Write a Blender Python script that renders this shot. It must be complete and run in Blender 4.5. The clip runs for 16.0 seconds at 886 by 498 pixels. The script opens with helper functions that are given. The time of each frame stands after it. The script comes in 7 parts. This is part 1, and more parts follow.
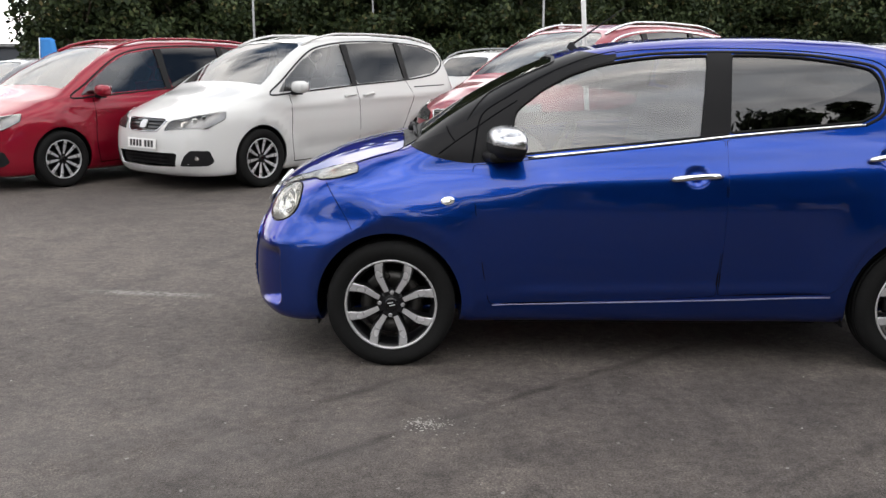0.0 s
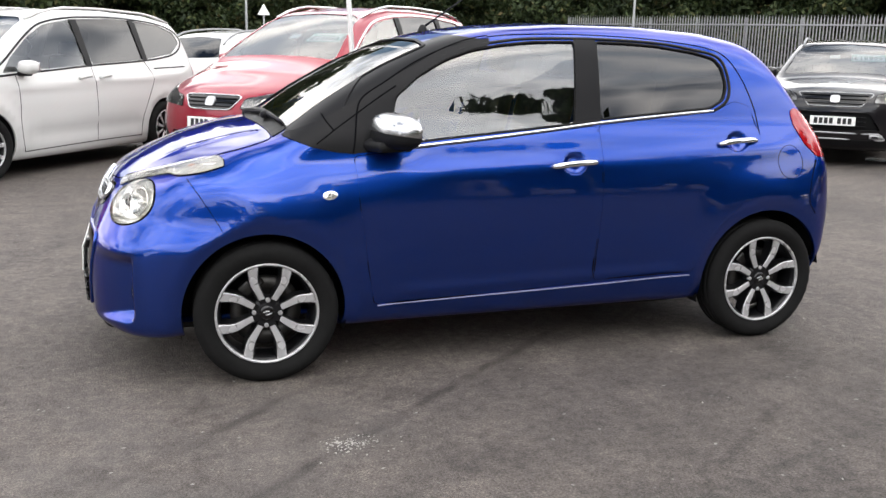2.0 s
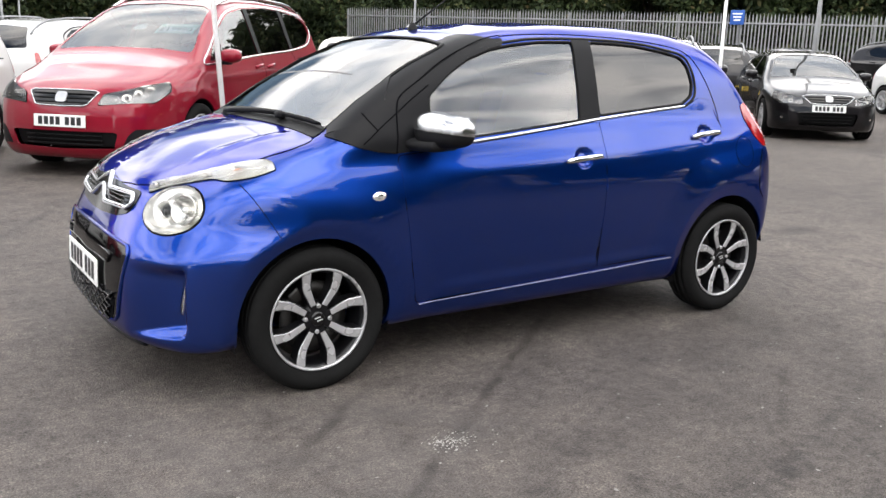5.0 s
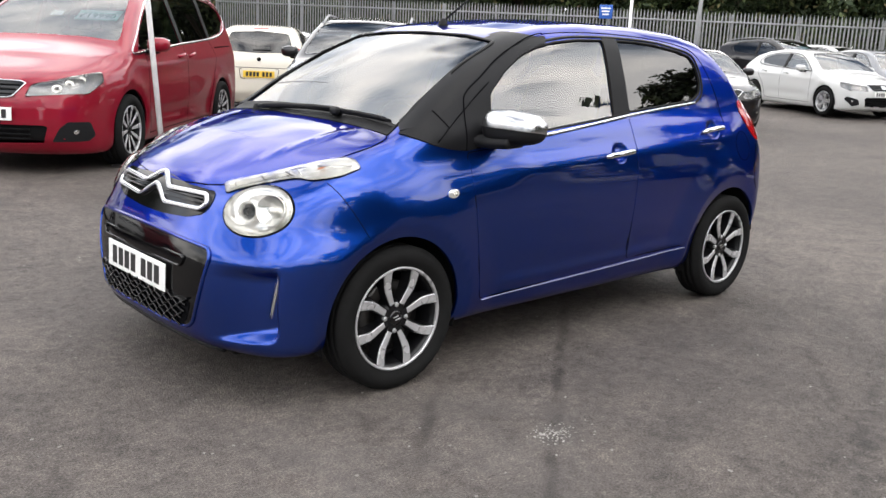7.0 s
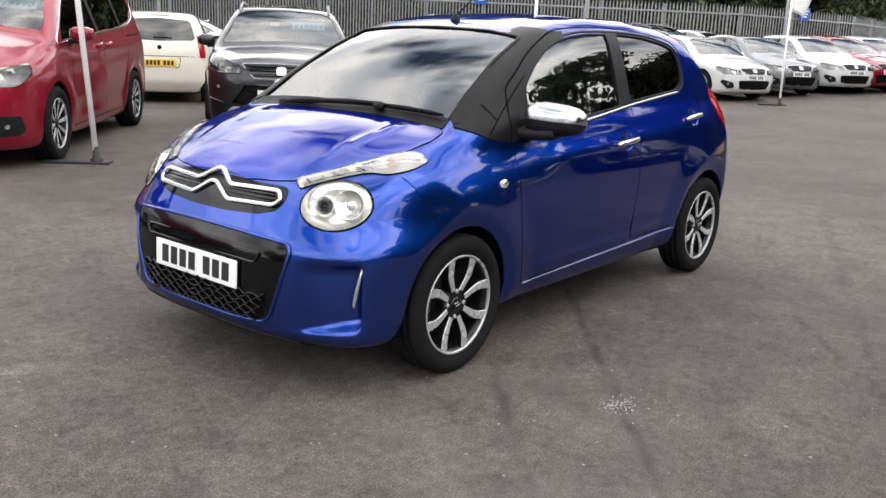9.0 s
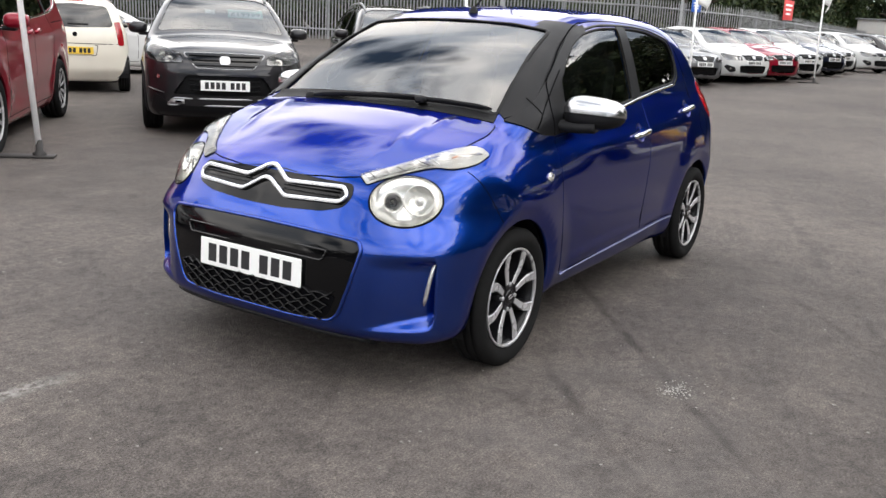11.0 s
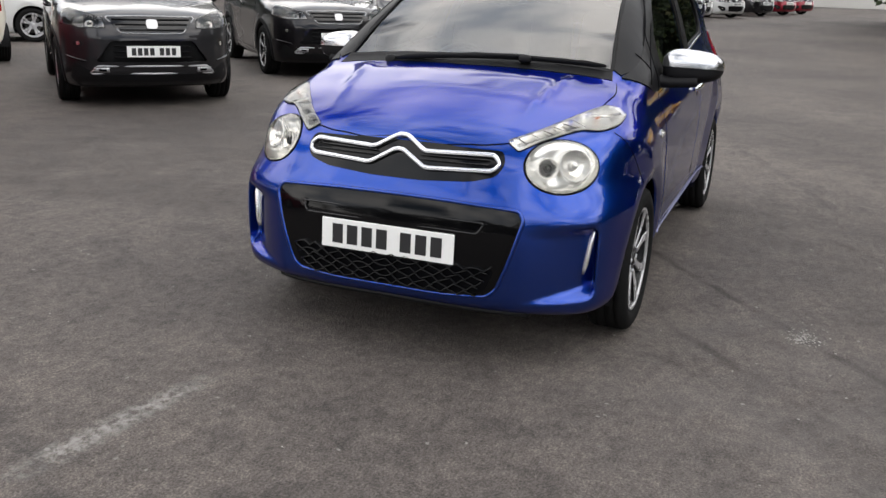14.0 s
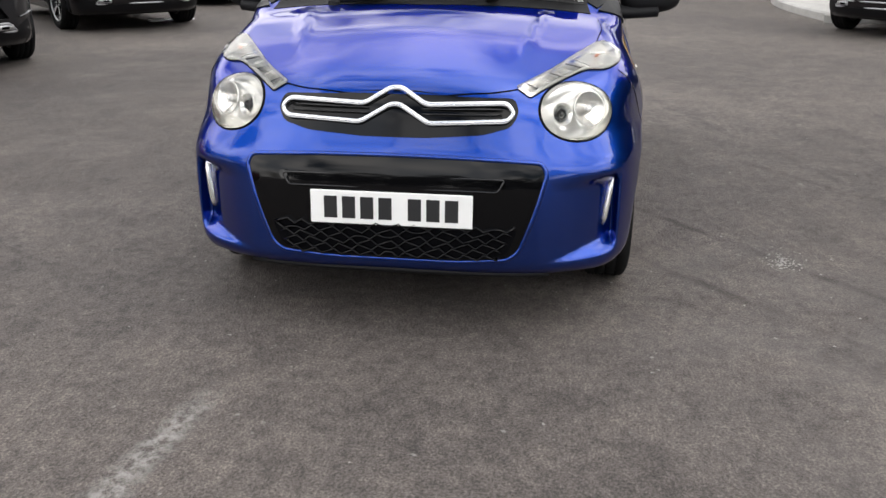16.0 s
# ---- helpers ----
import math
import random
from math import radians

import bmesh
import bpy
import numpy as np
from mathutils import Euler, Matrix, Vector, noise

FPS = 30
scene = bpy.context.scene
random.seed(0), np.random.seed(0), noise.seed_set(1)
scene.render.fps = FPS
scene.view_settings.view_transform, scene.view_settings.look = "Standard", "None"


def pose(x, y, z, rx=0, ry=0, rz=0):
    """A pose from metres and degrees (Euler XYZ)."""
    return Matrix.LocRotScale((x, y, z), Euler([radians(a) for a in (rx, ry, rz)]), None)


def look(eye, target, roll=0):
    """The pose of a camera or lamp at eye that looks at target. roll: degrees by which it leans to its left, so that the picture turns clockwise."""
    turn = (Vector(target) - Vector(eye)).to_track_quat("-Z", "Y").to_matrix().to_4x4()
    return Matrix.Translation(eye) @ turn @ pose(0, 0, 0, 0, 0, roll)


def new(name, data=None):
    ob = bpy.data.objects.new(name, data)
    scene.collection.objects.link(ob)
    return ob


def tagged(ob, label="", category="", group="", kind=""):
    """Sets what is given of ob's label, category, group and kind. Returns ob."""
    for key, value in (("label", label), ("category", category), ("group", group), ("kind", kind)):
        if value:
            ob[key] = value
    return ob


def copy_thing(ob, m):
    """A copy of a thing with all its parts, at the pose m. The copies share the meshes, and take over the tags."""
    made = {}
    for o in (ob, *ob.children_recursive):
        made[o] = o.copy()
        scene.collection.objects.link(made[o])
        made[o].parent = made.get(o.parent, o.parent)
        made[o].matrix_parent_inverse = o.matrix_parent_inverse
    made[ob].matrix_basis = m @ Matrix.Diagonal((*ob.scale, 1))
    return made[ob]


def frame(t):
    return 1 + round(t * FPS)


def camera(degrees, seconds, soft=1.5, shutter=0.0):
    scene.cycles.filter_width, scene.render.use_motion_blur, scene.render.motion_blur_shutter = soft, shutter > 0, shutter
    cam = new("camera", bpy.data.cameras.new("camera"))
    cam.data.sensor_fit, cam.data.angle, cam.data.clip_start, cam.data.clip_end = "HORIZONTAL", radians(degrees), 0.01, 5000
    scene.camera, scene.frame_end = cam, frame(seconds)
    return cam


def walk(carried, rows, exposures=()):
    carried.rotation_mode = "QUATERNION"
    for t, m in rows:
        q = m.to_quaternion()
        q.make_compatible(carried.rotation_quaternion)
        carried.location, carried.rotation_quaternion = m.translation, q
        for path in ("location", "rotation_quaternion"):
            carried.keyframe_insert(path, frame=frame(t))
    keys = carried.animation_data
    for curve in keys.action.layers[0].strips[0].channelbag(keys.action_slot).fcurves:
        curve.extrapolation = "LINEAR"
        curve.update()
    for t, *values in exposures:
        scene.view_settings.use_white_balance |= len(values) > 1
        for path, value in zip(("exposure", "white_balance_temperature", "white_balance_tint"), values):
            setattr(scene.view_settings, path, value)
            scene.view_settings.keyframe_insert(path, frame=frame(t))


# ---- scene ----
# ---- camera and walk ----
cam = camera(53.1, 16.0)
PATH = [
    (0, (0.318, -4.58, 1.34), (0.274, -2.623, 0.93), -0.0),
    (0.5, (0.118, -4.528, 1.356), (0.224, -2.575, 0.939), -0.1),
    (1, (-0.072, -4.417, 1.327), (0.208, -2.482, 0.906), 0.6),
    (1.5, (-0.245, -4.29, 1.341), (0.201, -2.39, 0.905), 0.9),
    (2, (-0.41, -4.205, 1.327), (0.205, -2.353, 0.889), 1.2),
    (2.5, (-0.628, -4.172, 1.31), (0.141, -2.373, 0.894), 1.2),
    (3, (-0.805, -4.112, 1.326), (0.077, -2.367, 0.91), 1.5),
    (3.5, (-0.944, -4.043, 1.312), (0.015, -2.337, 0.897), 1.5),
    (4, (-1.063, -3.922, 1.319), (-0.056, -2.247, 0.895), 1.5),
    (4.5, (-1.209, -3.843, 1.333), (-0.17, -2.192, 0.895), 1.6),
    (5, (-1.422, -3.781, 1.338), (-0.348, -2.154, 0.892), 1.7),
    (7.5, (-2.274, -3.171, 1.342), (-0.897, -1.796, 0.88), 2.6),
    (8, (-2.475, -3.069, 1.365), (-1.044, -1.752, 0.896), 2.5),
    (10.5, (-2.959, -2.48, 1.346), (-1.343, -1.407, 0.86), 3.0),
    (11, (-3.091, -2.342, 1.352), (-1.443, -1.322, 0.86), 3.1),
    (11.5, (-3.159, -2.231, 1.338), (-1.496, -1.241, 0.833), 3.1),
    (12, (-3.208, -2.049, 1.327), (-1.529, -1.094, 0.81), 3.1),
    (12.5, (-3.271, -1.88, 1.332), (-1.574, -0.961, 0.806), 3.0),
    (13, (-3.345, -1.678, 1.318), (-1.616, -0.825, 0.786), 2.9),
    (13.5, (-3.412, -1.502, 1.328), (-1.654, -0.721, 0.782), 2.4),
    (14, (-3.438, -1.329, 1.313), (-1.663, -0.608, 0.742), 1.9),
    (14.5, (-3.426, -1.134, 1.301), (-1.635, -0.472, 0.706), 1.5),
    (15, (-3.398, -0.959, 1.297), (-1.585, -0.386, 0.677), 0.7),
    (15.5, (-3.365, -0.745, 1.268), (-1.519, -0.323, 0.623), 0.2),
    (16, (-3.327, -0.542, 1.276), (-1.467, -0.276, 0.591), 0.2),
]
walk(cam, [(t, look(eye, target, roll)) for t, eye, target, roll in PATH], [(0, -0.54), (0.8, -0.46), (1.6, -0.2), (2.5, 0.11), (5, 0.01), (8, -0.12), (12, -0.22), (12.6, -0.17), (13.5, -0.68), (14.5, -0.42), (16, -0.35)])

# ---- world, sun, exposure ----
world = bpy.data.worlds.new("overcast_sky")
scene.world = world
world.use_nodes = True
wn, wl = world.node_tree.nodes, world.node_tree.links
wn.clear()
w_out = wn.new("ShaderNodeOutputWorld")
w_bg = wn.new("ShaderNodeBackground")
w_sky = wn.new("ShaderNodeTexSky")
w_sky.sky_type = "NISHITA"
w_sky.sun_disc = False
w_sky.sun_elevation, w_sky.sun_rotation = radians(53), radians(186)
w_sky.air_density, w_sky.dust_density = 1.2, 1.4
w_co = wn.new("ShaderNodeTexCoord")
w_map = wn.new("ShaderNodeMapping")
w_map.inputs["Scale"].default_value = (1.0, 1.0, 1.8)
w_map.inputs["Location"].default_value = (1.06, -2.85, 1.96)
w_noise = wn.new("ShaderNodeTexNoise")
w_noise.inputs["Scale"].default_value = 2.3
w_noise.inputs["Detail"].default_value = 4.0
w_noise.inputs["Roughness"].default_value = 0.58
w_noise.inputs["Distortion"].default_value = 0.15
w_ramp = wn.new("ShaderNodeValToRGB")
w_ramp.color_ramp.elements[0].position, w_ramp.color_ramp.elements[1].position = 0.37, 0.49
w_noise2 = wn.new("ShaderNodeTexNoise")
w_noise2.inputs["Scale"].default_value = 3.4
w_noise2.inputs["Detail"].default_value = 3.0
w_grey = wn.new("ShaderNodeValToRGB")
w_grey.color_ramp.elements[0].position, w_grey.color_ramp.elements[1].position = 0.38, 0.62
w_grey.color_ramp.elements[0].color = (17.0, 18.2, 20.2, 1)
w_grey.color_ramp.elements[1].color = (39.0, 37.4, 36.0, 1)
w_mix = wn.new("ShaderNodeMixRGB")
wl.new(w_co.outputs["Generated"], w_map.inputs["Vector"])
wl.new(w_map.outputs["Vector"], w_noise.inputs["Vector"])
wl.new(w_map.outputs["Vector"], w_noise2.inputs["Vector"])
wl.new(w_noise.outputs["Fac"], w_ramp.inputs["Fac"])
wl.new(w_noise2.outputs["Fac"], w_grey.inputs["Fac"])
wl.new(w_ramp.outputs["Color"], w_mix.inputs["Fac"])
wl.new(w_sky.outputs["Color"], w_mix.inputs["Color1"])
wl.new(w_grey.outputs["Color"], w_mix.inputs["Color2"])
w_sep = wn.new("ShaderNodeSeparateXYZ")
w_high = wn.new("ShaderNodeMapRange")
w_high.inputs["From Min"].default_value, w_high.inputs["From Max"].default_value = 0.2, 0.95
w_high.inputs["To Min"].default_value, w_high.inputs["To Max"].default_value = 1.08, 0.95
w_mul = wn.new("ShaderNodeMixRGB")
w_mul.blend_type = "MULTIPLY"
w_mul.inputs["Fac"].default_value = 1.0
wl.new(w_co.outputs["Generated"], w_sep.inputs["Vector"])
wl.new(w_sep.outputs["Z"], w_high.inputs["Value"])
wl.new(w_mix.outputs["Color"], w_mul.inputs["Color1"])
wl.new(w_high.outputs["Result"], w_mul.inputs["Color2"])
wl.new(w_mul.outputs["Color"], w_bg.inputs["Color"])
w_bg.inputs["Strength"].default_value = 0.117
wl.new(w_bg.outputs["Background"], w_out.inputs["Surface"])

sun_data = bpy.data.lights.new("sun", "SUN")
sun_data.energy, sun_data.angle, sun_data.color = 1.0, radians(60), (1.0, 0.96, 0.9)
sun = new("sun", sun_data)
sun.matrix_world = look((-1.5, -14, 18.8), (0, 0, 0))


# ---- materials ----
def node_mat(name):
    m = bpy.data.materials.new(name)
    m.use_nodes = True
    t = m.node_tree
    return m, t.nodes, t.links, t.nodes["Principled BSDF"]


def noise_node(n, l, scale, detail=4.0, rough=0.6, coord="Object", vec=None):
    tc = n.new("ShaderNodeTexCoord")
    nz = n.new("ShaderNodeTexNoise")
    nz.inputs["Scale"].default_value, nz.inputs["Detail"].default_value = scale, detail
    nz.inputs["Roughness"].default_value = rough
    l.new(vec if vec is not None else tc.outputs[coord], nz.inputs["Vector"])
    return nz


def ramp_node(n, l, src, stops):
    r = n.new("ShaderNodeValToRGB")
    e = r.color_ramp.elements
    while len(e) < len(stops):
        e.new(0.5)
    for s, (p, c) in zip(e, stops):
        s.position, s.color = p, (*c, 1) if len(c) == 3 else c
    l.new(src, r.inputs["Fac"])
    return r


def bump_node(n, l, b, height, strength, distance):
    bp = n.new("ShaderNodeBump")
    bp.inputs["Strength"].default_value, bp.inputs["Distance"].default_value = strength, distance
    l.new(height, bp.inputs["Height"])
    l.new(bp.outputs["Normal"], b.inputs["Normal"])
    return bp


def plain(name, color, rough=0.5, metal=0.0, coat=0.0, vary=0.12, scale=30.0, bump=0.0, ior=1.5):
    """A two-scale varied surface: fine grain and broad dirt."""
    m, n, l, b = node_mat(name)
    fine, broad = noise_node(n, l, scale, 5), noise_node(n, l, scale * 0.09, 3)
    add = n.new("ShaderNodeMath")
    add.operation = "MULTIPLY_ADD"
    l.new(fine.outputs["Fac"], add.inputs[0])
    add.inputs[1].default_value = 0.5
    l.new(broad.outputs["Fac"], add.inputs[2])
    lo = tuple(max(0.0, c * (1 - vary)) for c in color)
    hi = tuple(min(1.0, c * (1 + vary)) for c in color)
    r = ramp_node(n, l, add.outputs[0], [(0.45, lo), (1.05, hi)])
    l.new(r.outputs["Color"], b.inputs["Base Color"])
    rr = n.new("ShaderNodeMapRange")
    rr.inputs["To Min"].default_value, rr.inputs["To Max"].default_value = max(0.02, rough * 0.85), min(1, rough * 1.2)
    l.new(broad.outputs["Fac"], rr.inputs["Value"])
    l.new(rr.outputs["Result"], b.inputs["Roughness"])
    b.inputs["Metallic"].default_value, b.inputs["IOR"].default_value = metal, ior
    b.inputs["Coat Weight"].default_value, b.inputs["Coat Roughness"].default_value = coat, 0.04
    if bump:
        bump_node(n, l, b, fine.outputs["Fac"], 0.5, bump)
    return m


def car_paint(name, color, metal=0.55, rough=0.38, flake=0.25, dust_max=0.012, coat_ior=1.42):
    """Base coat with fine flake and light dust under a clear coat."""
    m, n, l, b = node_mat(name)
    fl = noise_node(n, l, 900, 1, 0.5)
    dust = noise_node(n, l, 2.2, 4, 0.6)
    r = ramp_node(n, l, fl.outputs["Fac"], [(0.3, tuple(c * (1 - flake) for c in color)), (0.7, tuple(min(1, c * (1 + flake)) for c in color))])
    mix = n.new("ShaderNodeMixRGB")
    mix.inputs["Color2"].default_value = (0.30, 0.29, 0.27, 1)
    dr = ramp_node(n, l, dust.outputs["Fac"], [(0.5, (0, 0, 0)), (0.95, (dust_max, dust_max, dust_max))])
    l.new(dr.outputs["Color"], mix.inputs["Fac"])
    l.new(r.outputs["Color"], mix.inputs["Color1"])
    l.new(mix.outputs["Color"], b.inputs["Base Color"])
    b.inputs["Metallic"].default_value, b.inputs["Roughness"].default_value = metal, rough
    b.inputs["Coat Weight"].default_value, b.inputs["Coat Roughness"].default_value = 1.0, 0.025
    b.inputs["Coat IOR"].default_value = coat_ior
    b.inputs["Specular IOR Level"].default_value = 0.2
    if metal > 0.7:
        b.inputs["Specular Tint"].default_value = (*[min(1, 0.02 + 1.3 * c) for c in color], 1)
    wav = noise_node(n, l, 260, 2, 0.5)
    bp = n.new("ShaderNodeBump")
    bp.inputs["Strength"].default_value, bp.inputs["Distance"].default_value = 0.04, 0.0004
    l.new(wav.outputs["Fac"], bp.inputs["Height"])
    l.new(bp.outputs["Normal"], b.inputs["Coat Normal"])
    return m


def thin_glass(name, tint, ior=1.5, dirt=0.03):
    """A thin pane: tinted see-through with a mirror sheen by Fresnel."""
    m = bpy.data.materials.new(name)
    m.use_nodes = True
    n, l = m.node_tree.nodes, m.node_tree.links
    n.clear()
    out = n.new("ShaderNodeOutputMaterial")
    tr, gl, df = n.new("ShaderNodeBsdfTransparent"), n.new("ShaderNodeBsdfGlossy"), n.new("ShaderNodeBsdfDiffuse")
    tr.inputs["Color"].default_value = (*tint, 1)
    gl.inputs["Roughness"].default_value = 0.01
    df.inputs["Color"].default_value = (0.5, 0.5, 0.48, 1)
    fr = n.new("ShaderNodeFresnel")
    fr.inputs["IOR"].default_value = ior
    mx, mx2 = n.new("ShaderNodeMixShader"), n.new("ShaderNodeMixShader")
    nz = noise_node(n, l, 6, 5, 0.65)
    dr = ramp_node(n, l, nz.outputs["Fac"], [(0.45, (0, 0, 0)), (0.85, (dirt, dirt, dirt))])
    l.new(dr.outputs["Color"], mx2.inputs["Fac"])
    l.new(tr.outputs[0], mx2.inputs[1])
    l.new(df.outputs[0], mx2.inputs[2])
    l.new(fr.outputs[0], mx.inputs["Fac"])
    l.new(mx2.outputs[0], mx.inputs[1])
    l.new(gl.outputs[0], mx.inputs[2])
    l.new(mx.outputs[0], out.inputs["Surface"])
    return m


BLUE = car_paint("paint_blue", (0.0036, 0.040, 0.280), 0.97, 0.31, coat_ior=1.5)
WHITE = car_paint("paint_white", (0.57, 0.57, 0.56), 0.0, 0.45, 0.03)
CREAM = car_paint("paint_cream", (0.76, 0.72, 0.62), 0.0, 0.45, 0.03)
RED = car_paint("paint_red", (0.23, 0.002, 0.016), 0.3, 0.38)
GREY = car_paint("paint_grey", (0.020, 0.0195, 0.022), 0.5, 0.38)
SILVER = car_paint("paint_silver_grey", (0.17, 0.175, 0.185), 0.6, 0.36)
BLACK = car_paint("paint_black", (0.006, 0.005, 0.0065), 0.2, 0.35)
NAVY = car_paint("paint_navy", (0.012, 0.016, 0.04), 0.4, 0.35)
YELLOW = car_paint("paint_yellow", (0.68, 0.36, 0.02), 0.0, 0.4, 0.05)
BLACK_PLASTIC = plain("black_plastic", (0.007, 0.007, 0.008), 0.6, ior=1.3, bump=0.0004, scale=220)
PILLAR = plain("satin_black_trim", (0.006, 0.006, 0.007), 0.42, ior=1.25, bump=0.0001, scale=160)
GLOSS_BLACK = plain("gloss_black", (0.004, 0.004, 0.0045), 0.09)
PANEL_BLACK = plain("piano_black_insert", (0.0025, 0.0025, 0.003), 0.07, ior=1.32)
SEAM = plain("dark_gap", (0.003, 0.003, 0.004), 0.9, ior=1.15)
RUBBER = plain("tyre_rubber", (0.010, 0.010, 0.010), 0.9, ior=1.2, vary=0.3, scale=60, bump=0.0008)
CHROME = plain("chrome", (0.72, 0.73, 0.75), 0.11, metal=1.0, vary=0.03)
ALLOY = plain("machined_alloy", (0.52, 0.52, 0.53), 0.28, metal=0.5, vary=0.06, scale=80)
ALLOY_BLACK = plain("black_wheel_paint", (0.006, 0.006, 0.007), 0.3, ior=1.35)
# paler tint for the sill line: sky sheen on blue paint put into colour
SILL = plain("sill_highlight", (0.16, 0.17, 0.30), 0.3, metal=0.3)
STEEL = plain("brake_steel", (0.07, 0.068, 0.066), 0.45, metal=1.0, vary=0.25, scale=40)
REFLECTOR = plain("lamp_reflector", (0.88, 0.87, 0.84), 0.16, metal=0.7, vary=0.04)
DARK_STEEL = plain("dark_steel_foot", (0.03, 0.028, 0.027), 0.6, metal=0.3, vary=0.3)
GRILLE_BLACK = plain("deep_black_trim", (0.004, 0.004, 0.0045), 0.5, ior=1.25, scale=160)
SATIN_SILVER = plain("satin_silver_trim", (0.42, 0.42, 0.43), 0.35, metal=0.6, vary=0.08)
CAP_CHROME = plain("soft_chrome", (0.56, 0.565, 0.58), 0.24, metal=1.0, vary=0.03)
LAMP_CHROME = plain("lamp_chrome", (0.76, 0.745, 0.71), 0.20, metal=0.9, vary=0.08)
FLEET_LAMP = plain("smoked_lamp_reflector", (0.20, 0.20, 0.205), 0.22, metal=0.8, vary=0.2, scale=60)
LENS = thin_glass("clear_lamp_lens", (0.97, 0.97, 0.96), 1.45, 0.02)
AMBER = plain("amber_bulb", (0.5, 0.15, 0.04), 0.25)
TAIL_RED = plain("red_tail_lens", (0.33, 0.005, 0.010), 0.12, coat=1.0)
WINDSCREEN = thin_glass("windscreen_glass", (0.60, 0.72, 0.75), 2.5, 0.02)
SIDE_GLASS = thin_glass("side_glass", (0.80, 0.87, 0.84), 2.45, 0.01)
PRIVACY = thin_glass("privacy_glass", (0.035, 0.038, 0.039), 1.85, 0.01)
PLATE_WHITE = plain("plate_white", (0.82, 0.82, 0.80), 0.35, vary=0.04)
PLATE_YELLOW = plain("plate_yellow", (0.80, 0.55, 0.06), 0.35, vary=0.04)
INK = plain("plate_ink", (0.012, 0.012, 0.013), 0.5)
FABRIC = plain("seat_fabric", (0.022, 0.023, 0.026), 0.9, ior=1.2, vary=0.3, scale=120, bump=0.001)
DASH = plain("dashboard_plastic", (0.018, 0.018, 0.02), 0.6, ior=1.3, scale=200, bump=0.0006)
CARD_GREEN = plain("price_card_green", (0.45, 0.68, 0.62), 0.5)
CARD_WHITE = plain("card_white", (0.82, 0.83, 0.82), 0.5)
CARD_INK = plain("card_ink", (0.05, 0.20, 0.19), 0.5)
POLE_WHITE = plain("white_painted_pole", (0.93, 0.93, 0.92), 0.3, coat=0.6, vary=0.1)
GALV = plain("galvanised_steel", (0.27, 0.275, 0.28), 0.55, metal=0.4, vary=0.2, scale=25)
FLAG_WHITE = plain("flag_white", (0.80, 0.80, 0.79), 0.85)
FLAG_BLUE = plain("flag_blue", (0.04, 0.22, 0.58), 0.85)
SIGN_BLUE = plain("sign_blue", (0.02, 0.10, 0.42), 0.5)
SIGN_RED = plain("sign_red", (0.55, 0.03, 0.03), 0.5)
KERB = plain("kerb_concrete", (0.36, 0.35, 0.33), 0.85, vary=0.2, scale=30, bump=0.003)
GREY_WALL = plain("cladding_dark", (0.05, 0.055, 0.065), 0.6, vary=0.15, scale=3)
PALE_WALL = plain("cladding_pale", (0.62, 0.60, 0.57), 0.6, vary=0.08, scale=2)
BARK = plain("bark", (0.07, 0.055, 0.04), 0.9, vary=0.35, scale=14, bump=0.01)
CHIPS = plain("stone_chips", (0.30, 0.285, 0.265), 0.85, vary=0.35, scale=90)


def leaf_material():
    m, n, l, b = node_mat("leaves")
    geo = n.new("ShaderNodeNewGeometry")
    r = ramp_node(n, l, geo.outputs["Random Per Island"], [(0.0, (0.015, 0.026, 0.011)), (0.55, (0.034, 0.052, 0.020)), (0.92, (0.062, 0.082, 0.030)), (1.0, (0.13, 0.105, 0.05))])
    nz = noise_node(n, l, 0.5, 3)
    mix = n.new("ShaderNodeMixRGB")
    mix.blend_type = "MULTIPLY"
    mix.inputs["Fac"].default_value = 0.8
    rr = ramp_node(n, l, nz.outputs["Fac"], [(0.3, (0.45, 0.5, 0.45)), (0.7, (1.15, 1.1, 1.0))])
    l.new(r.outputs["Color"], mix.inputs["Color1"])
    l.new(rr.outputs["Color"], mix.inputs["Color2"])
    l.new(mix.outputs["Color"], b.inputs["Base Color"])
    b.inputs["Roughness"].default_value, b.inputs["IOR"].default_value = 0.6, 1.3
    return m


LEAVES = leaf_material()


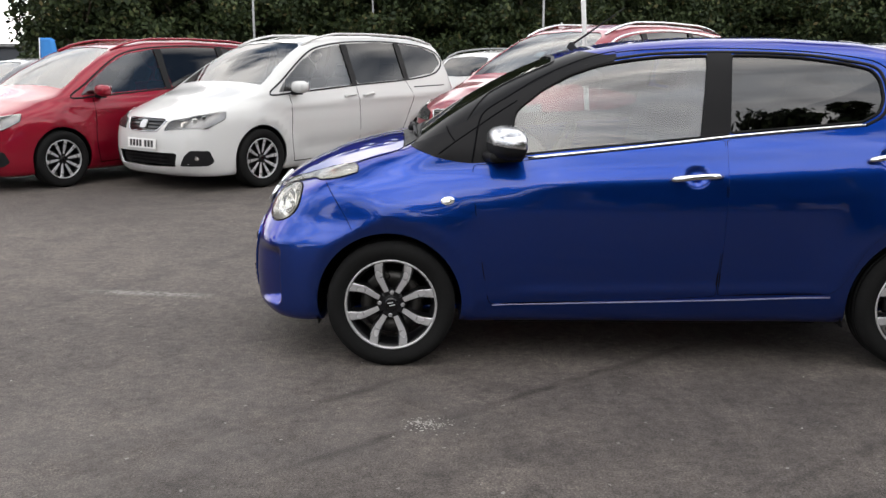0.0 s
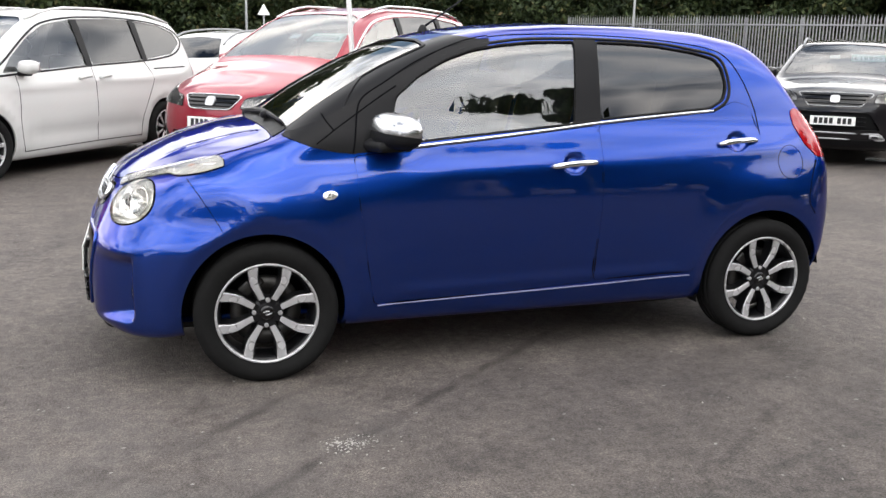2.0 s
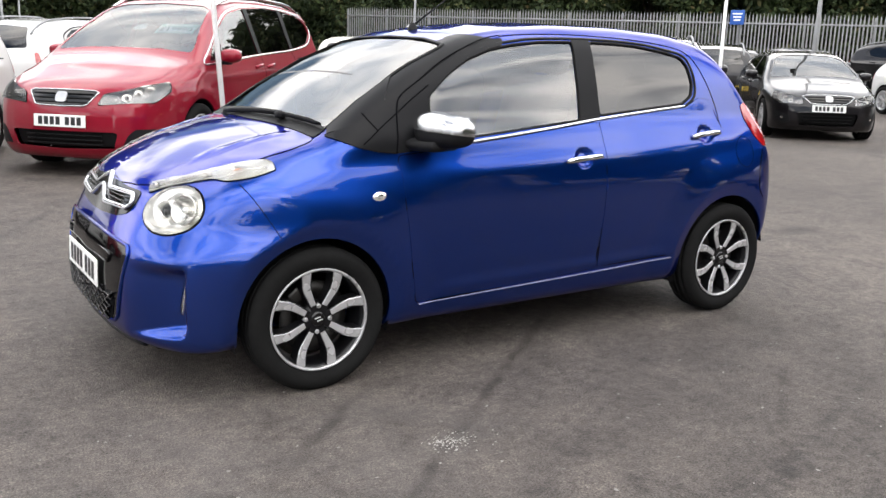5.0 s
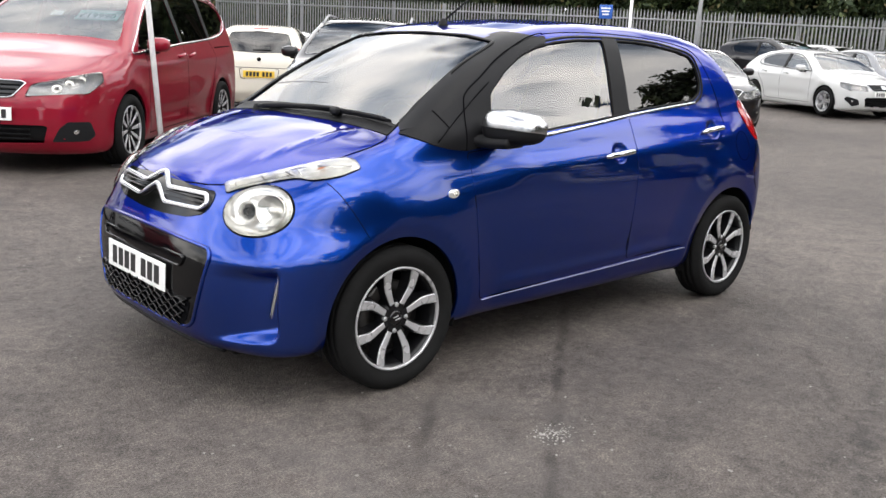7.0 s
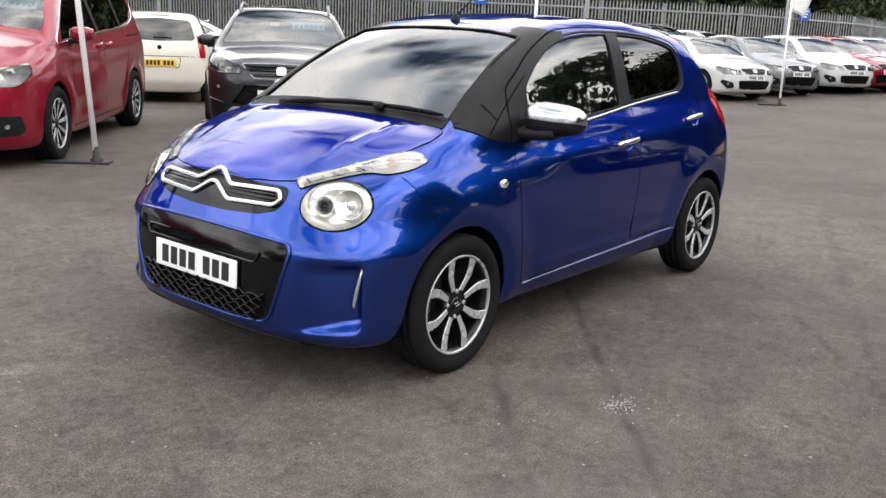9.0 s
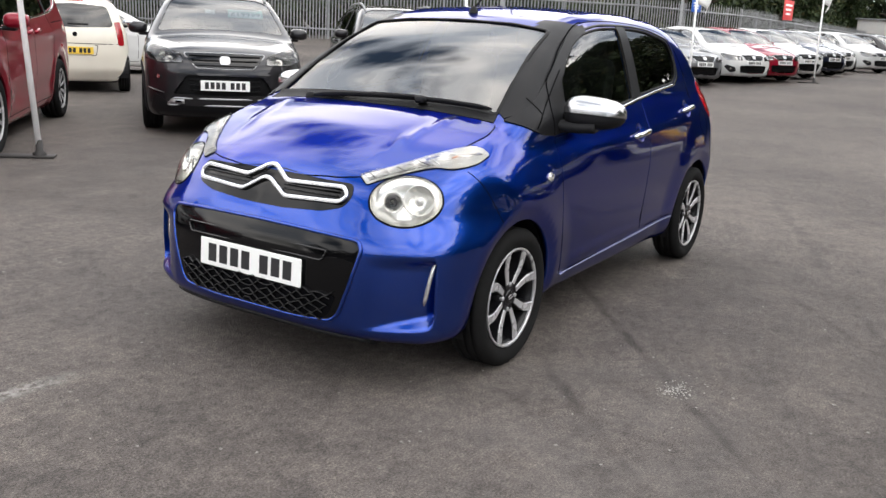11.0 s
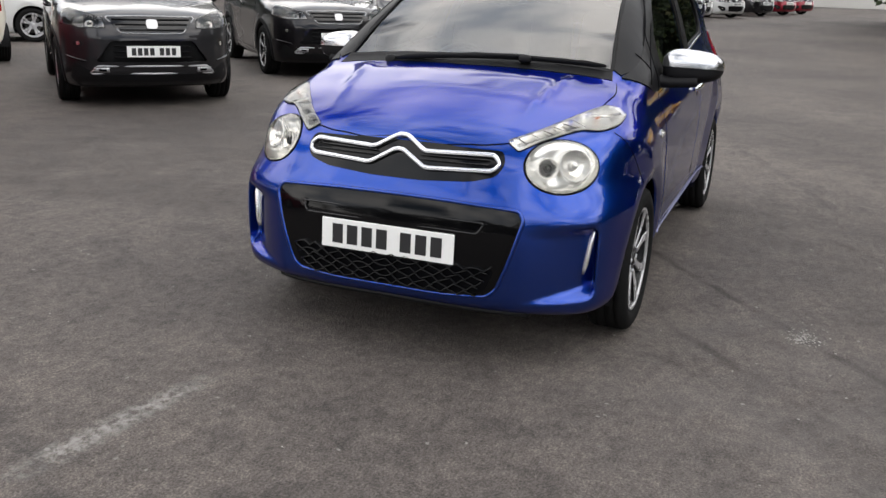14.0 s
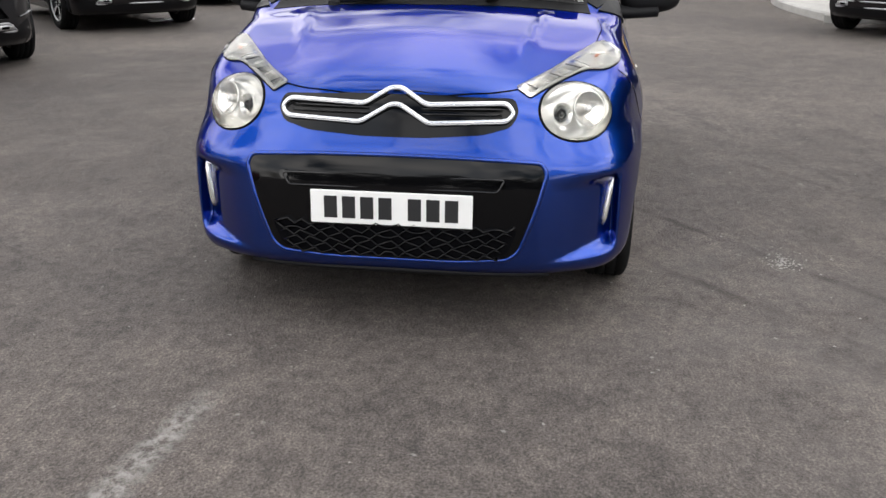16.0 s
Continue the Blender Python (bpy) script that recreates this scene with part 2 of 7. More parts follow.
def asphalt_material():
    """Worn asphalt: aggregate, broad stains, tar joints, a faded painted line, pale scuffs and two broad darker areas.
    """
    m, n, l, b = node_mat("asphalt")
    tc = n.new("ShaderNodeTexCoord")
    pos = tc.outputs["Object"]
    agg = n.new("ShaderNodeTexVoronoi")
    agg.inputs["Scale"].default_value = 95
    l.new(pos, agg.inputs["Vector"])
    grain = noise_node(n, l, 115, 4, 0.85, vec=pos)
    mid = noise_node(n, l, 4.5, 8, 0.72, vec=pos)
    big = noise_node(n, l, 0.35, 4, 0.55, vec=pos)
    base = ramp_node(n, l, grain.outputs["Fac"], [(0.36, (0.042, 0.0372, 0.0344)), (0.5, (0.099, 0.0878, 0.0812)), (0.64, (0.188, 0.1678, 0.1555))])
    stain = ramp_node(n, l, mid.outputs["Fac"], [(0.32, (0.60, 0.60, 0.61)), (0.5, (1, 1, 1)), (0.68, (1.28, 1.27, 1.25))])
    patch = noise_node(n, l, 24, 3, 0.6, vec=pos)
    worn = ramp_node(n, l, patch.outputs["Fac"], [(0.35, (0.76, 0.76, 0.76)), (0.65, (1.22, 1.21, 1.20))])
    stain2 = ramp_node(n, l, big.outputs["Fac"], [(0.3, (0.72, 0.72, 0.73)), (0.7, (1.22, 1.20, 1.17))])
    speck = ramp_node(n, l, agg.outputs["Color"], [(0.0, (0, 0, 0)), (0.945, (0, 0, 0)), (0.98, (0.6, 0.6, 0.6))])

    def mult(a, c):
        x = n.new("ShaderNodeMixRGB")
        x.blend_type = "MULTIPLY"
        x.inputs["Fac"].default_value = 1.0
        l.new(a, x.inputs["Color1"])
        l.new(c, x.inputs["Color2"])
        return x.outputs["Color"]

    col = mult(mult(mult(base.outputs["Color"], worn.outputs["Color"]), stain.outputs["Color"]), stain2.outputs["Color"])

    def over(col, fac, color):
        x = n.new("ShaderNodeMixRGB")
        l.new(fac, x.inputs["Fac"])
        l.new(col, x.inputs["Color1"])
        x.inputs["Color2"].default_value = (*color, 1)
        return x.outputs["Color"]

    def math_node(op, a, c=None):
        x = n.new("ShaderNodeMath")
        x.operation = op
        for i, v in enumerate((a, c)):
            if v is None:
                continue
            if isinstance(v, (int, float)):
                x.inputs[i].default_value = v
            else:
                l.new(v, x.inputs[i])
        return x.outputs[0]

    wob = noise_node(n, l, 5, 4, 0.6, vec=pos)
    wobble = math_node("MULTIPLY", math_node("SUBTRACT", wob.outputs["Fac"], 0.5), 0.07)

    def band(cx, cy, angle, half_len, half_wid, soft, breakup, sharp=0.5):
        """A streak with ragged edges, centred at (cx, cy), running at the angle."""
        mp = n.new("ShaderNodeMapping")
        mp.vector_type = "TEXTURE"
        mp.inputs["Location"].default_value = (cx, cy, 0)
        mp.inputs["Rotation"].default_value = (0, 0, radians(angle))
        l.new(pos, mp.inputs["Vector"])
        sp = n.new("ShaderNodeSeparateXYZ")
        l.new(mp.outputs["Vector"], sp.inputs["Vector"])
        across = math_node("ABSOLUTE", math_node("ADD", sp.outputs["Y"], wobble))
        along = math_node("ABSOLUTE", sp.outputs["X"])

        def falloff(v, edge, width):
            mr = n.new("ShaderNodeMapRange")
            mr.inputs["From Min"].default_value, mr.inputs["From Max"].default_value = edge, edge + width
            mr.inputs["To Min"].default_value, mr.inputs["To Max"].default_value = 1, 0
            l.new(v, mr.inputs["Value"])
            return mr.outputs["Result"]

        f = math_node("MULTIPLY", falloff(across, half_wid, soft), falloff(along, half_len, 0.25))
        bn = noise_node(n, l, breakup, 5, 0.75, vec=pos)
        br = ramp_node(n, l, bn.outputs["Fac"], [(sharp - 0.08, (0, 0, 0)), (sharp + 0.1, (1, 1, 1))])
        return math_node("MULTIPLY", f, br.outputs["Color"])

    col = over(col, math_node("MULTIPLY", band(-1.56, 0.490, -7, 0.22, 0.018, 0.05, 26, 0.50), 0.62), (0.36, 0.35, 0.33))
    col = over(col, math_node("MULTIPLY", band(0.62, -1.08, 39, 1.0, 0.009, 0.024, 6, 0.455), 0.62), (0.014, 0.0125, 0.012))
    col = over(col, math_node("MULTIPLY", band(-0.23, -1.2, 43, 0.40, 0.010, 0.028, 6, 0.455), 0.62), (0.014, 0.0125, 0.012))
    col = over(col, math_node("MULTIPLY", band(1.28, -1.98, 37, 0.6, 0.012, 0.03, 7, 0.48), 0.4), (0.018, 0.016, 0.015))
    col = over(col, math_node("MULTIPLY", band(0.19, -1.43, 10, 0.03, 0.03, 0.07, 60, 0.55), 0.5), (0.22, 0.21, 0.195))
    col = over(col, math_node("MULTIPLY", band(4.69, 0.44, 0, 0.12, 0.05, 0.1, 12, 0.4), 0.6), (0.03, 0.029, 0.029))
    col = over(col, math_node("MULTIPLY", band(-0.9, 2.3, 62, 2.4, 0.01, 0.05, 7, 0.5), 0.45), (0.03, 0.03, 0.03))
    col = over(col, math_node("MULTIPLY", band(2.6, -1.6, 20, 2.4, 0.01, 0.05, 7, 0.5), 0.4), (0.03, 0.03, 0.03))
    # two broad darker areas: before the parked SUVs, then beside the blue car
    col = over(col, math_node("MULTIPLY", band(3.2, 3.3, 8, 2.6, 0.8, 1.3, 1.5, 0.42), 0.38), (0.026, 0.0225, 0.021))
    col = over(col, math_node("MULTIPLY", band(0.9, -1.7, 12, 1.8, 0.45, 0.8, 1.6, 0.44), 0.26), (0.036, 0.032, 0.030))
    col = over(col, math_node("MULTIPLY", band(-1.3, -1.9, 35, 1.6, 0.25, 0.7, 2.0, 0.46), 0.22), (0.19, 0.175, 0.165))
    col = over(col, speck.outputs["Color"], (0.36, 0.35, 0.33))
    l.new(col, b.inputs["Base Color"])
    rg = n.new("ShaderNodeMapRange")
    rg.inputs["To Min"].default_value, rg.inputs["To Max"].default_value = 0.55, 0.85
    l.new(mid.outputs["Fac"], rg.inputs["Value"])
    l.new(rg.outputs["Result"], b.inputs["Roughness"])
    b.inputs["Specular IOR Level"].default_value = 0.18
    hsum = math_node("ADD", math_node("MULTIPLY", agg.outputs["Distance"], 0.6), grain.outputs["Fac"])
    bump_node(n, l, b, hsum, 0.75, 0.008)
    return m


ASPHALT = asphalt_material()

# ---- building blocks ----
def part(name, bm, material, parent, label="", smooth=True):
    """Links a bmesh as one mesh object under a thing or a part."""
    me = bpy.data.meshes.new(name)
    bm.to_mesh(me)
    bm.free()
    return mesh_part(name, me, material, parent, label, smooth)


def mesh_part(name, me, material, parent, label="", smooth=True):
    if material is not None and not me.materials:
        me.materials.append(material)
    if smooth:
        me.polygons.foreach_set("use_smooth", [True] * len(me.polygons))
    ob = new(name, me)
    if parent is not None:
        ob.parent = parent
    if label:
        tagged(ob, label)
    return ob


def thing(name, label, category, group="", m=None, kind=""):
    ob = new(name)
    ob.empty_display_size = 0.1
    tagged(ob, label, category, group, kind)
    if m is not None:
        ob.matrix_basis = m
    return ob


def box_bm(cx, cy, cz, sx, sy, sz, bevel=0.0, seg=2, m=None):
    bm = bmesh.new()
    bmesh.ops.create_cube(bm, size=1, matrix=Matrix.Translation((cx, cy, cz)) @ Matrix.Diagonal((sx, sy, sz, 1)))
    if bevel:
        bmesh.ops.bevel(bm, geom=list(bm.edges), offset=bevel, segments=seg, affect="EDGES", profile=0.5)
    if m is not None:
        bmesh.ops.transform(bm, matrix=m, verts=bm.verts)
    return bm


def lathe_bm(profile, seg=48, axis="y"):
    """Turns a profile of (radius, along) round the axis."""
    bm = bmesh.new()
    rings = []
    for k in range(seg):
        a = 2 * math.pi * k / seg
        rings.append([bm.verts.new((r * math.cos(a), h, r * math.sin(a)) if axis == "y" else (r * math.cos(a), r * math.sin(a), h)) for r, h in profile])
    for k in range(seg):
        a, b = rings[k], rings[(k + 1) % seg]
        for i in range(len(profile) - 1):
            bm.faces.new((a[i], a[i + 1], b[i + 1], b[i]))
    bmesh.ops.remove_doubles(bm, verts=bm.verts, dist=1e-5)
    bmesh.ops.recalc_face_normals(bm, faces=bm.faces)
    return bm


def sweep_bm(path, ups, width, height, closed=False, taper=None):
    """Sweeps a rounded bar along a path. ups: the outward way at each point."""
    shape = [(-0.5, 0), (-0.46, 0.55), (-0.3, 0.9), (0, 1.0), (0.3, 0.9), (0.46, 0.55), (0.5, 0), (0.4, -0.5), (-0.4, -0.5)]
    bm = bmesh.new()
    pts = [Vector(p) for p in path]
    count, rings = len(pts), []
    for i, p in enumerate(pts):
        a = pts[(i - 1) % count] if closed or i else p
        c = pts[(i + 1) % count] if closed or i < count - 1 else p
        t = (c - a).normalized()
        u = Vector(ups[i] if len(ups) > 1 else ups[0])
        u = (u - t * u.dot(t)).normalized()
        s = t.cross(u)
        k = taper[i] if taper else 1.0
        rings.append([bm.verts.new(p + s * (x * width * k) + u * (y * height * k)) for x, y in shape])
    n = len(shape)
    for i in range(count if closed else count - 1):
        a, b = rings[i], rings[(i + 1) % count]
        for j in range(n):
            bm.faces.new((a[j], a[(j + 1) % n], b[(j + 1) % n], b[j]))
    if not closed:
        bm.faces.new(rings[0])
        bm.faces.new(rings[-1])
    bmesh.ops.recalc_face_normals(bm, faces=bm.faces)
    return bm


def tube_bm(path, radius, seg=10, taper=None):
    bm = bmesh.new()
    pts = [Vector(p) for p in path]
    rings = []
    for i, p in enumerate(pts):
        t = (pts[min(i + 1, len(pts) - 1)] - pts[max(i - 1, 0)]).normalized()
        s = t.orthogonal().normalized() if not rings else (side - t * side.dot(t)).normalized()
        side = s
        u = t.cross(s)
        r = radius * (taper[i] if taper else 1)
        rings.append([bm.verts.new(p + (s * math.cos(2 * math.pi * k / seg) + u * math.sin(2 * math.pi * k / seg)) * r) for k in range(seg)])
    for a, b in zip(rings, rings[1:]):
        for j in range(seg):
            bm.faces.new((a[j], a[(j + 1) % seg], b[(j + 1) % seg], b[j]))
    bm.faces.new(rings[0])
    bm.faces.new(rings[-1])
    bmesh.ops.recalc_face_normals(bm, faces=bm.faces)
    return bm


def spline(points, per=6, closed=False):
    """A smooth line through points (Catmull-Rom)."""
    pts = [Vector(p) for p in points]
    count, out = len(pts), []
    for i in range(count if closed else count - 1):
        p0, p1 = (pts[(i - 1) % count] if closed or i else pts[i]), pts[i]
        p2 = pts[(i + 1) % count]
        p3 = pts[(i + 2) % count] if closed or i + 2 < count else p2
        for k in range(per):
            t = k / per
            out.append(0.5 * ((2 * p1) + (p2 - p0) * t + (2 * p0 - 5 * p1 + 4 * p2 - p3) * t * t + (3 * p1 - p0 - 3 * p2 + p3) * t**3))
    if not closed:
        out.append(pts[-1])
    return out


def round_poly(points, r=0.02, seg=4):
    """A closed outline with its corners rounded off."""
    pts, out = [Vector(p) for p in points], []
    for i, p in enumerate(pts):
        a, b = pts[i - 1] - p, pts[(i + 1) % len(pts)] - p
        d = min(r, a.length * 0.45, b.length * 0.45)
        s, e = p + a.normalized() * d, p + b.normalized() * d
        for k in range(seg + 1):
            t = k / seg
            out.append(s * (1 - t) ** 2 + p * (2 * t * (1 - t)) + e * t * t)
    return out


def curve_table(points, blur=0.03, n=500):
    """A smooth function of one number, as dense samples."""
    p = np.array(points, float)
    xs = np.linspace(p[0, 0] - 0.3, p[-1, 0] + 0.3, n)
    ys = np.interp(xs, p[:, 0], p[:, 1])
    s = max(1, int(blur / (xs[1] - xs[0])))
    k = np.hanning(4 * s + 3)
    pad = np.pad(ys, len(k) // 2, mode="edge")
    return xs, np.convolve(pad, k / k.sum(), "valid")


def smax(a, b, k):
    h = np.maximum(k - np.abs(a - b), 0) / k
    return np.maximum(a, b) + h * h * k * 0.25


def sstep(lo, hi, v):
    t = np.clip((v - lo) / (hi - lo), 0, 1)
    return t * t * (3 - 2 * t)


class Hull:
    """A car's outer skin as one smooth surface: it faces -x, with the front axle over the origin."""

    def __init__(self, top, front, rear, section, bow_front, bow_rear, crown, floor, base, arches, flare=(0.02, 0.09), k=0.10, pocket=None, creases=(), bow_low=1.0, ridge=0.0, wing=None):
        self.top, self.front, self.rear = curve_table(top, 0.05), curve_table(front, 0.03), curve_table(rear, 0.04)
        self.section, self.bf, self.br = curve_table(section, 0.035), curve_table(bow_front, 0.03), curve_table(bow_rear, 0.03)
        self.crown, self.floor, self.base = curve_table(crown, 0.08), floor, curve_table(base, 0.15)
        self.arches, self.flare, self.k, self.pocket, self.creases = arches, flare, k, pocket, creases
        self.bow_low, self.ridge, self.dents, self.wing = bow_low, ridge, (), wing

    def f(self, p):
        x, y, z = p[:, 0], np.abs(p[:, 1]), p[:, 2]
        at = lambda table, v: np.interp(v, *table)  # noqa: E731
        top = (z - at(self.top, x) + at(self.crown, x) * y * y) * 0.9
        if self.ridge:
            top = top - self.ridge * np.exp(-np.abs((y - 0.449 - 0.19 * (x - 0.01)) / 0.022) ** 1.4) * sstep(-0.46, -0.22, x) * (1 - sstep(-0.03, 0.05, x))
        front = at(self.front, z) + at(self.bf, y) * (self.bow_low + (1 - self.bow_low) * sstep(0.54, 0.68, z)) - x
        if self.pocket:
            y0, y1, z0, z1, deep = self.pocket
            inward = np.clip((y - y0) / 0.24, 0, 1)
            front = front + deep * inward ** 2 * (1.6 - 0.6 * inward) * (1 - sstep(y1 - 0.012, y1 + 0.012, y)) * sstep(z0 - 0.003 + 0.06 * (y - y0), z0 + 0.009 + 0.28 * (y - y0), z) * (1 - sstep(z1 - 0.045, z1 + 0.012, z))
        rear = x - at(self.rear, z) + at(self.br, y)
        high = z
        if self.wing:
            high = z + (self.wing[0] + (self.wing[1] - self.wing[0]) * sstep(0.15, 0.75, x)) * sstep(0.58, 0.80, z) * (1 - sstep(0.86, 1.0, z))
        wide = at(self.section, high) * at(self.base, x)
        for ax, az, r in self.arches:
            d = np.hypot(x - ax, z - az)
            wide = wide + self.flare[0] * (1 - sstep(r + 0.02, r + self.flare[1], d)) * sstep(az - 0.22, az, z) - 0.012 * np.clip((r + 0.058 - d) / 0.05, 0, 1.2)
        for cz, slope, x0, x1, deep, wdt in self.creases:
            line = z - (cz + slope * x)
            wide = wide + deep * np.exp(-((line / wdt) ** 2)) * sstep(x0, x0 + 0.25, x) * (1 - sstep(x1 - 0.25, x1, x))
        for cx, cz, rx, rz, deep in self.dents:
            wide = wide - deep * (1 - sstep(0.45, 1.0, np.hypot((x - cx) / rx, (z - cz) / rz)))
        side = y - wide
        v = smax(top, side, self.k)
        v = smax(v, smax(front, rear, 0.01), 0.07)
        return smax(v, self.floor - z, 0.06)

    def meet(self, origin, way, far):
        """Along each ray the last crossing from inside (origin) to outside."""
        lo, hi = np.zeros(len(origin)), np.full(len(origin), far)
        for _ in range(30):
            mid = (lo + hi) / 2
            inside = self.f(origin + way * mid[:, None]) < 0
            lo, hi = np.where(inside, mid, lo), np.where(inside, hi, mid)
        return origin + way * lo[:, None]

    def put(self, pts, way, reach=1.2):
        """Moves points along the way (a unit vector pointing out of the car) onto the skin, as met from outside."""
        p, w = np.array([tuple(q) for q in pts], float), np.array(Vector(way).normalized(), float)
        steps = np.linspace(reach, -reach, 97)
        found, hi = np.full(len(p), -reach), np.full(len(p), reach)
        done = np.zeros(len(p), bool)
        for a, b in zip(steps, steps[1:]):
            inside = (self.f(p + w * b) < 0) & ~done
            found[inside], hi[inside] = b, a
            done |= inside
        lo = found
        for _ in range(22):
            mid = (lo + hi) / 2
            ins = self.f(p + w * mid[:, None]) < 0
            lo, hi = np.where(ins, mid, lo), np.where(ins, hi, mid)
        lo = np.where(done, lo, 0.0)
        return p + w * lo[:, None]

    def normal(self, p, e=1e-3):
        g = np.zeros_like(p)
        for i in range(3):
            d = np.zeros(3)
            d[i] = e
            g[:, i] = self.f(p + d) - self.f(p - d)
        return g / np.maximum(np.linalg.norm(g, axis=1), 1e-9)[:, None]

    def shell(self, lo, hi, spine, step, thick=0.022):
        """The skin as a closed shell of quads with an inner face."""
        lo, hi = np.array(lo, float), np.array(hi, float)
        nums = [max(4, int(round((hi[i] - lo[i]) / step))) for i in range(3)]
        grid = [np.linspace(lo[i], hi[i], nums[i] + 1) for i in range(3)]
        index, verts, faces = {}, [], []

        def vid(i, j, k):
            key = (i, j, k)
            if key not in index:
                index[key] = len(verts)
                verts.append((grid[0][i], grid[1][j], grid[2][k]))
            return index[key]

        nx, ny, nz = nums
        for i in range(nx):
            for j in range(ny):
                faces.append((vid(i, j, 0), vid(i, j + 1, 0), vid(i + 1, j + 1, 0), vid(i + 1, j, 0)))
                faces.append((vid(i, j, nz), vid(i + 1, j, nz), vid(i + 1, j + 1, nz), vid(i, j + 1, nz)))
        for i in range(nx):
            for k in range(nz):
                faces.append((vid(i, 0, k), vid(i + 1, 0, k), vid(i + 1, 0, k + 1), vid(i, 0, k + 1)))
                faces.append((vid(i, ny, k), vid(i, ny, k + 1), vid(i + 1, ny, k + 1), vid(i + 1, ny, k)))
        for j in range(ny):
            for k in range(nz):
                faces.append((vid(0, j, k), vid(0, j, k + 1), vid(0, j + 1, k + 1), vid(0, j + 1, k)))
                faces.append((vid(nx, j, k), vid(nx, j + 1, k), vid(nx, j + 1, k + 1), vid(nx, j, k + 1)))
        v = np.array(verts)
        o = np.stack([np.clip(v[:, 0], spine[0], spine[1]), np.zeros(len(v)), np.full(len(v), spine[2])], 1)
        w = v - o
        w /= np.linalg.norm(w, axis=1)[:, None]
        out = self.meet(o, w, 3.0)
        inner = out - self.normal(out) * thick
        n = len(v)
        allv = np.concatenate([out, inner])
        allf = faces + [tuple(q + n for q in reversed(f)) for f in faces]
        me = bpy.data.meshes.new("shell")
        me.from_pydata(allv.tolist(), [], allf)
        return me


def prism_bm(outline, way, near, far, bm=None):
    """A closed outline drawn out along a way, as a cutter."""
    bm = bm or bmesh.new()
    w = Vector(way).normalized()
    a = [bm.verts.new(Vector(p) + w * near) for p in outline]
    b = [bm.verts.new(Vector(p) + w * far) for p in outline]
    fs = [bm.faces.new(a), bm.faces.new(b)]
    for i in range(len(a)):
        j = (i + 1) % len(a)
        fs.append(bm.faces.new((a[i], a[j], b[j], b[i])))
    return bm


def cut(me, cutter):
    """The mesh less the cutter."""
    bmesh.ops.recalc_face_normals(cutter, faces=cutter.faces)
    cm = bpy.data.meshes.new("cutter")
    cutter.to_mesh(cm)
    cutter.free()
    ob, co = new("cut_body", me), new("cut_tool", cm)
    mod = ob.modifiers.new("cut", "BOOLEAN")
    mod.operation, mod.object, mod.solver = "DIFFERENCE", co, "EXACT"
    dg = bpy.context.evaluated_depsgraph_get()
    res = bpy.data.meshes.new_from_object(ob.evaluated_get(dg))
    bpy.data.objects.remove(ob)
    bpy.data.objects.remove(co)
    bpy.data.meshes.remove(cm)
    return res


def flat_grid(outline, way, step):
    """A closed outline filled with small faces."""
    bm = bmesh.new()
    pts = [Vector(p) for p in outline]
    bm.faces.new([bm.verts.new(p) for p in pts])
    w = Vector(way).normalized()
    u = w.orthogonal().normalized()
    if abs(w.z) < 0.9:
        u = w.cross(Vector((0, 0, 1))).normalized()
    else:
        u = Vector((1, 0, 0))
    v = w.cross(u)
    for axis in (u, v):
        d = [p.dot(axis) for p in pts]
        lo, hi = min(d), max(d)
        for k in range(1, int((hi - lo) / step) + 1):
            off = lo + k * (hi - lo) / (int((hi - lo) / step) + 1)
            bmesh.ops.bisect_plane(bm, geom=bm.verts[:] + bm.edges[:] + bm.faces[:], dist=1e-5, plane_co=axis * off, plane_no=axis)
    return bm


def patch_bm(hull, outline, way, lift=0.003, deep=0.008, step=0.045, bulge=0.0, reach=1.2):
    """A panel that follows the skin, lifted a little, with a turned-in rim."""
    bm = flat_grid(outline, way, step)
    vs = list(bm.verts)
    pos = hull.put([v.co for v in vs], way, reach)
    nor = hull.normal(pos)
    if bulge:
        c = Vector(np.mean([tuple(p) for p in outline], axis=0))
        rad = max((Vector(p) - c).length for p in outline)
        edge = {v for e in bm.edges if len(e.link_faces) == 1 for v in e.verts}
        extra = np.array([0.0 if v in edge else bulge * max(0.0, 1 - ((v.co - c).length / rad) ** 2) for v in vs])
    else:
        extra = np.zeros(len(vs))
    pos = pos + nor * (lift + extra)[:, None]
    for v, p in zip(vs, pos):
        v.co = p
    bm.normal_update()
    way = Vector(way)
    if sum(f.normal.dot(way) * f.calc_area() for f in bm.faces) < 0:
        bmesh.ops.reverse_faces(bm, faces=bm.faces[:])
    if deep:
        rim = [e for e in bm.edges if len(e.link_faces) == 1]
        for e in rim:
            e.smooth = False
        near = {v: Vector(n) for v, n in zip(vs, nor)}
        got = bmesh.ops.extrude_edge_only(bm, edges=rim)
        for v in got["geom"]:
            if isinstance(v, bmesh.types.BMVert):
                src = min((e.other_vert(v) for e in v.link_edges if e.other_vert(v) in near), key=lambda q: (q.co - v.co).length)
                v.co = src.co - near[src] * deep
    return bm


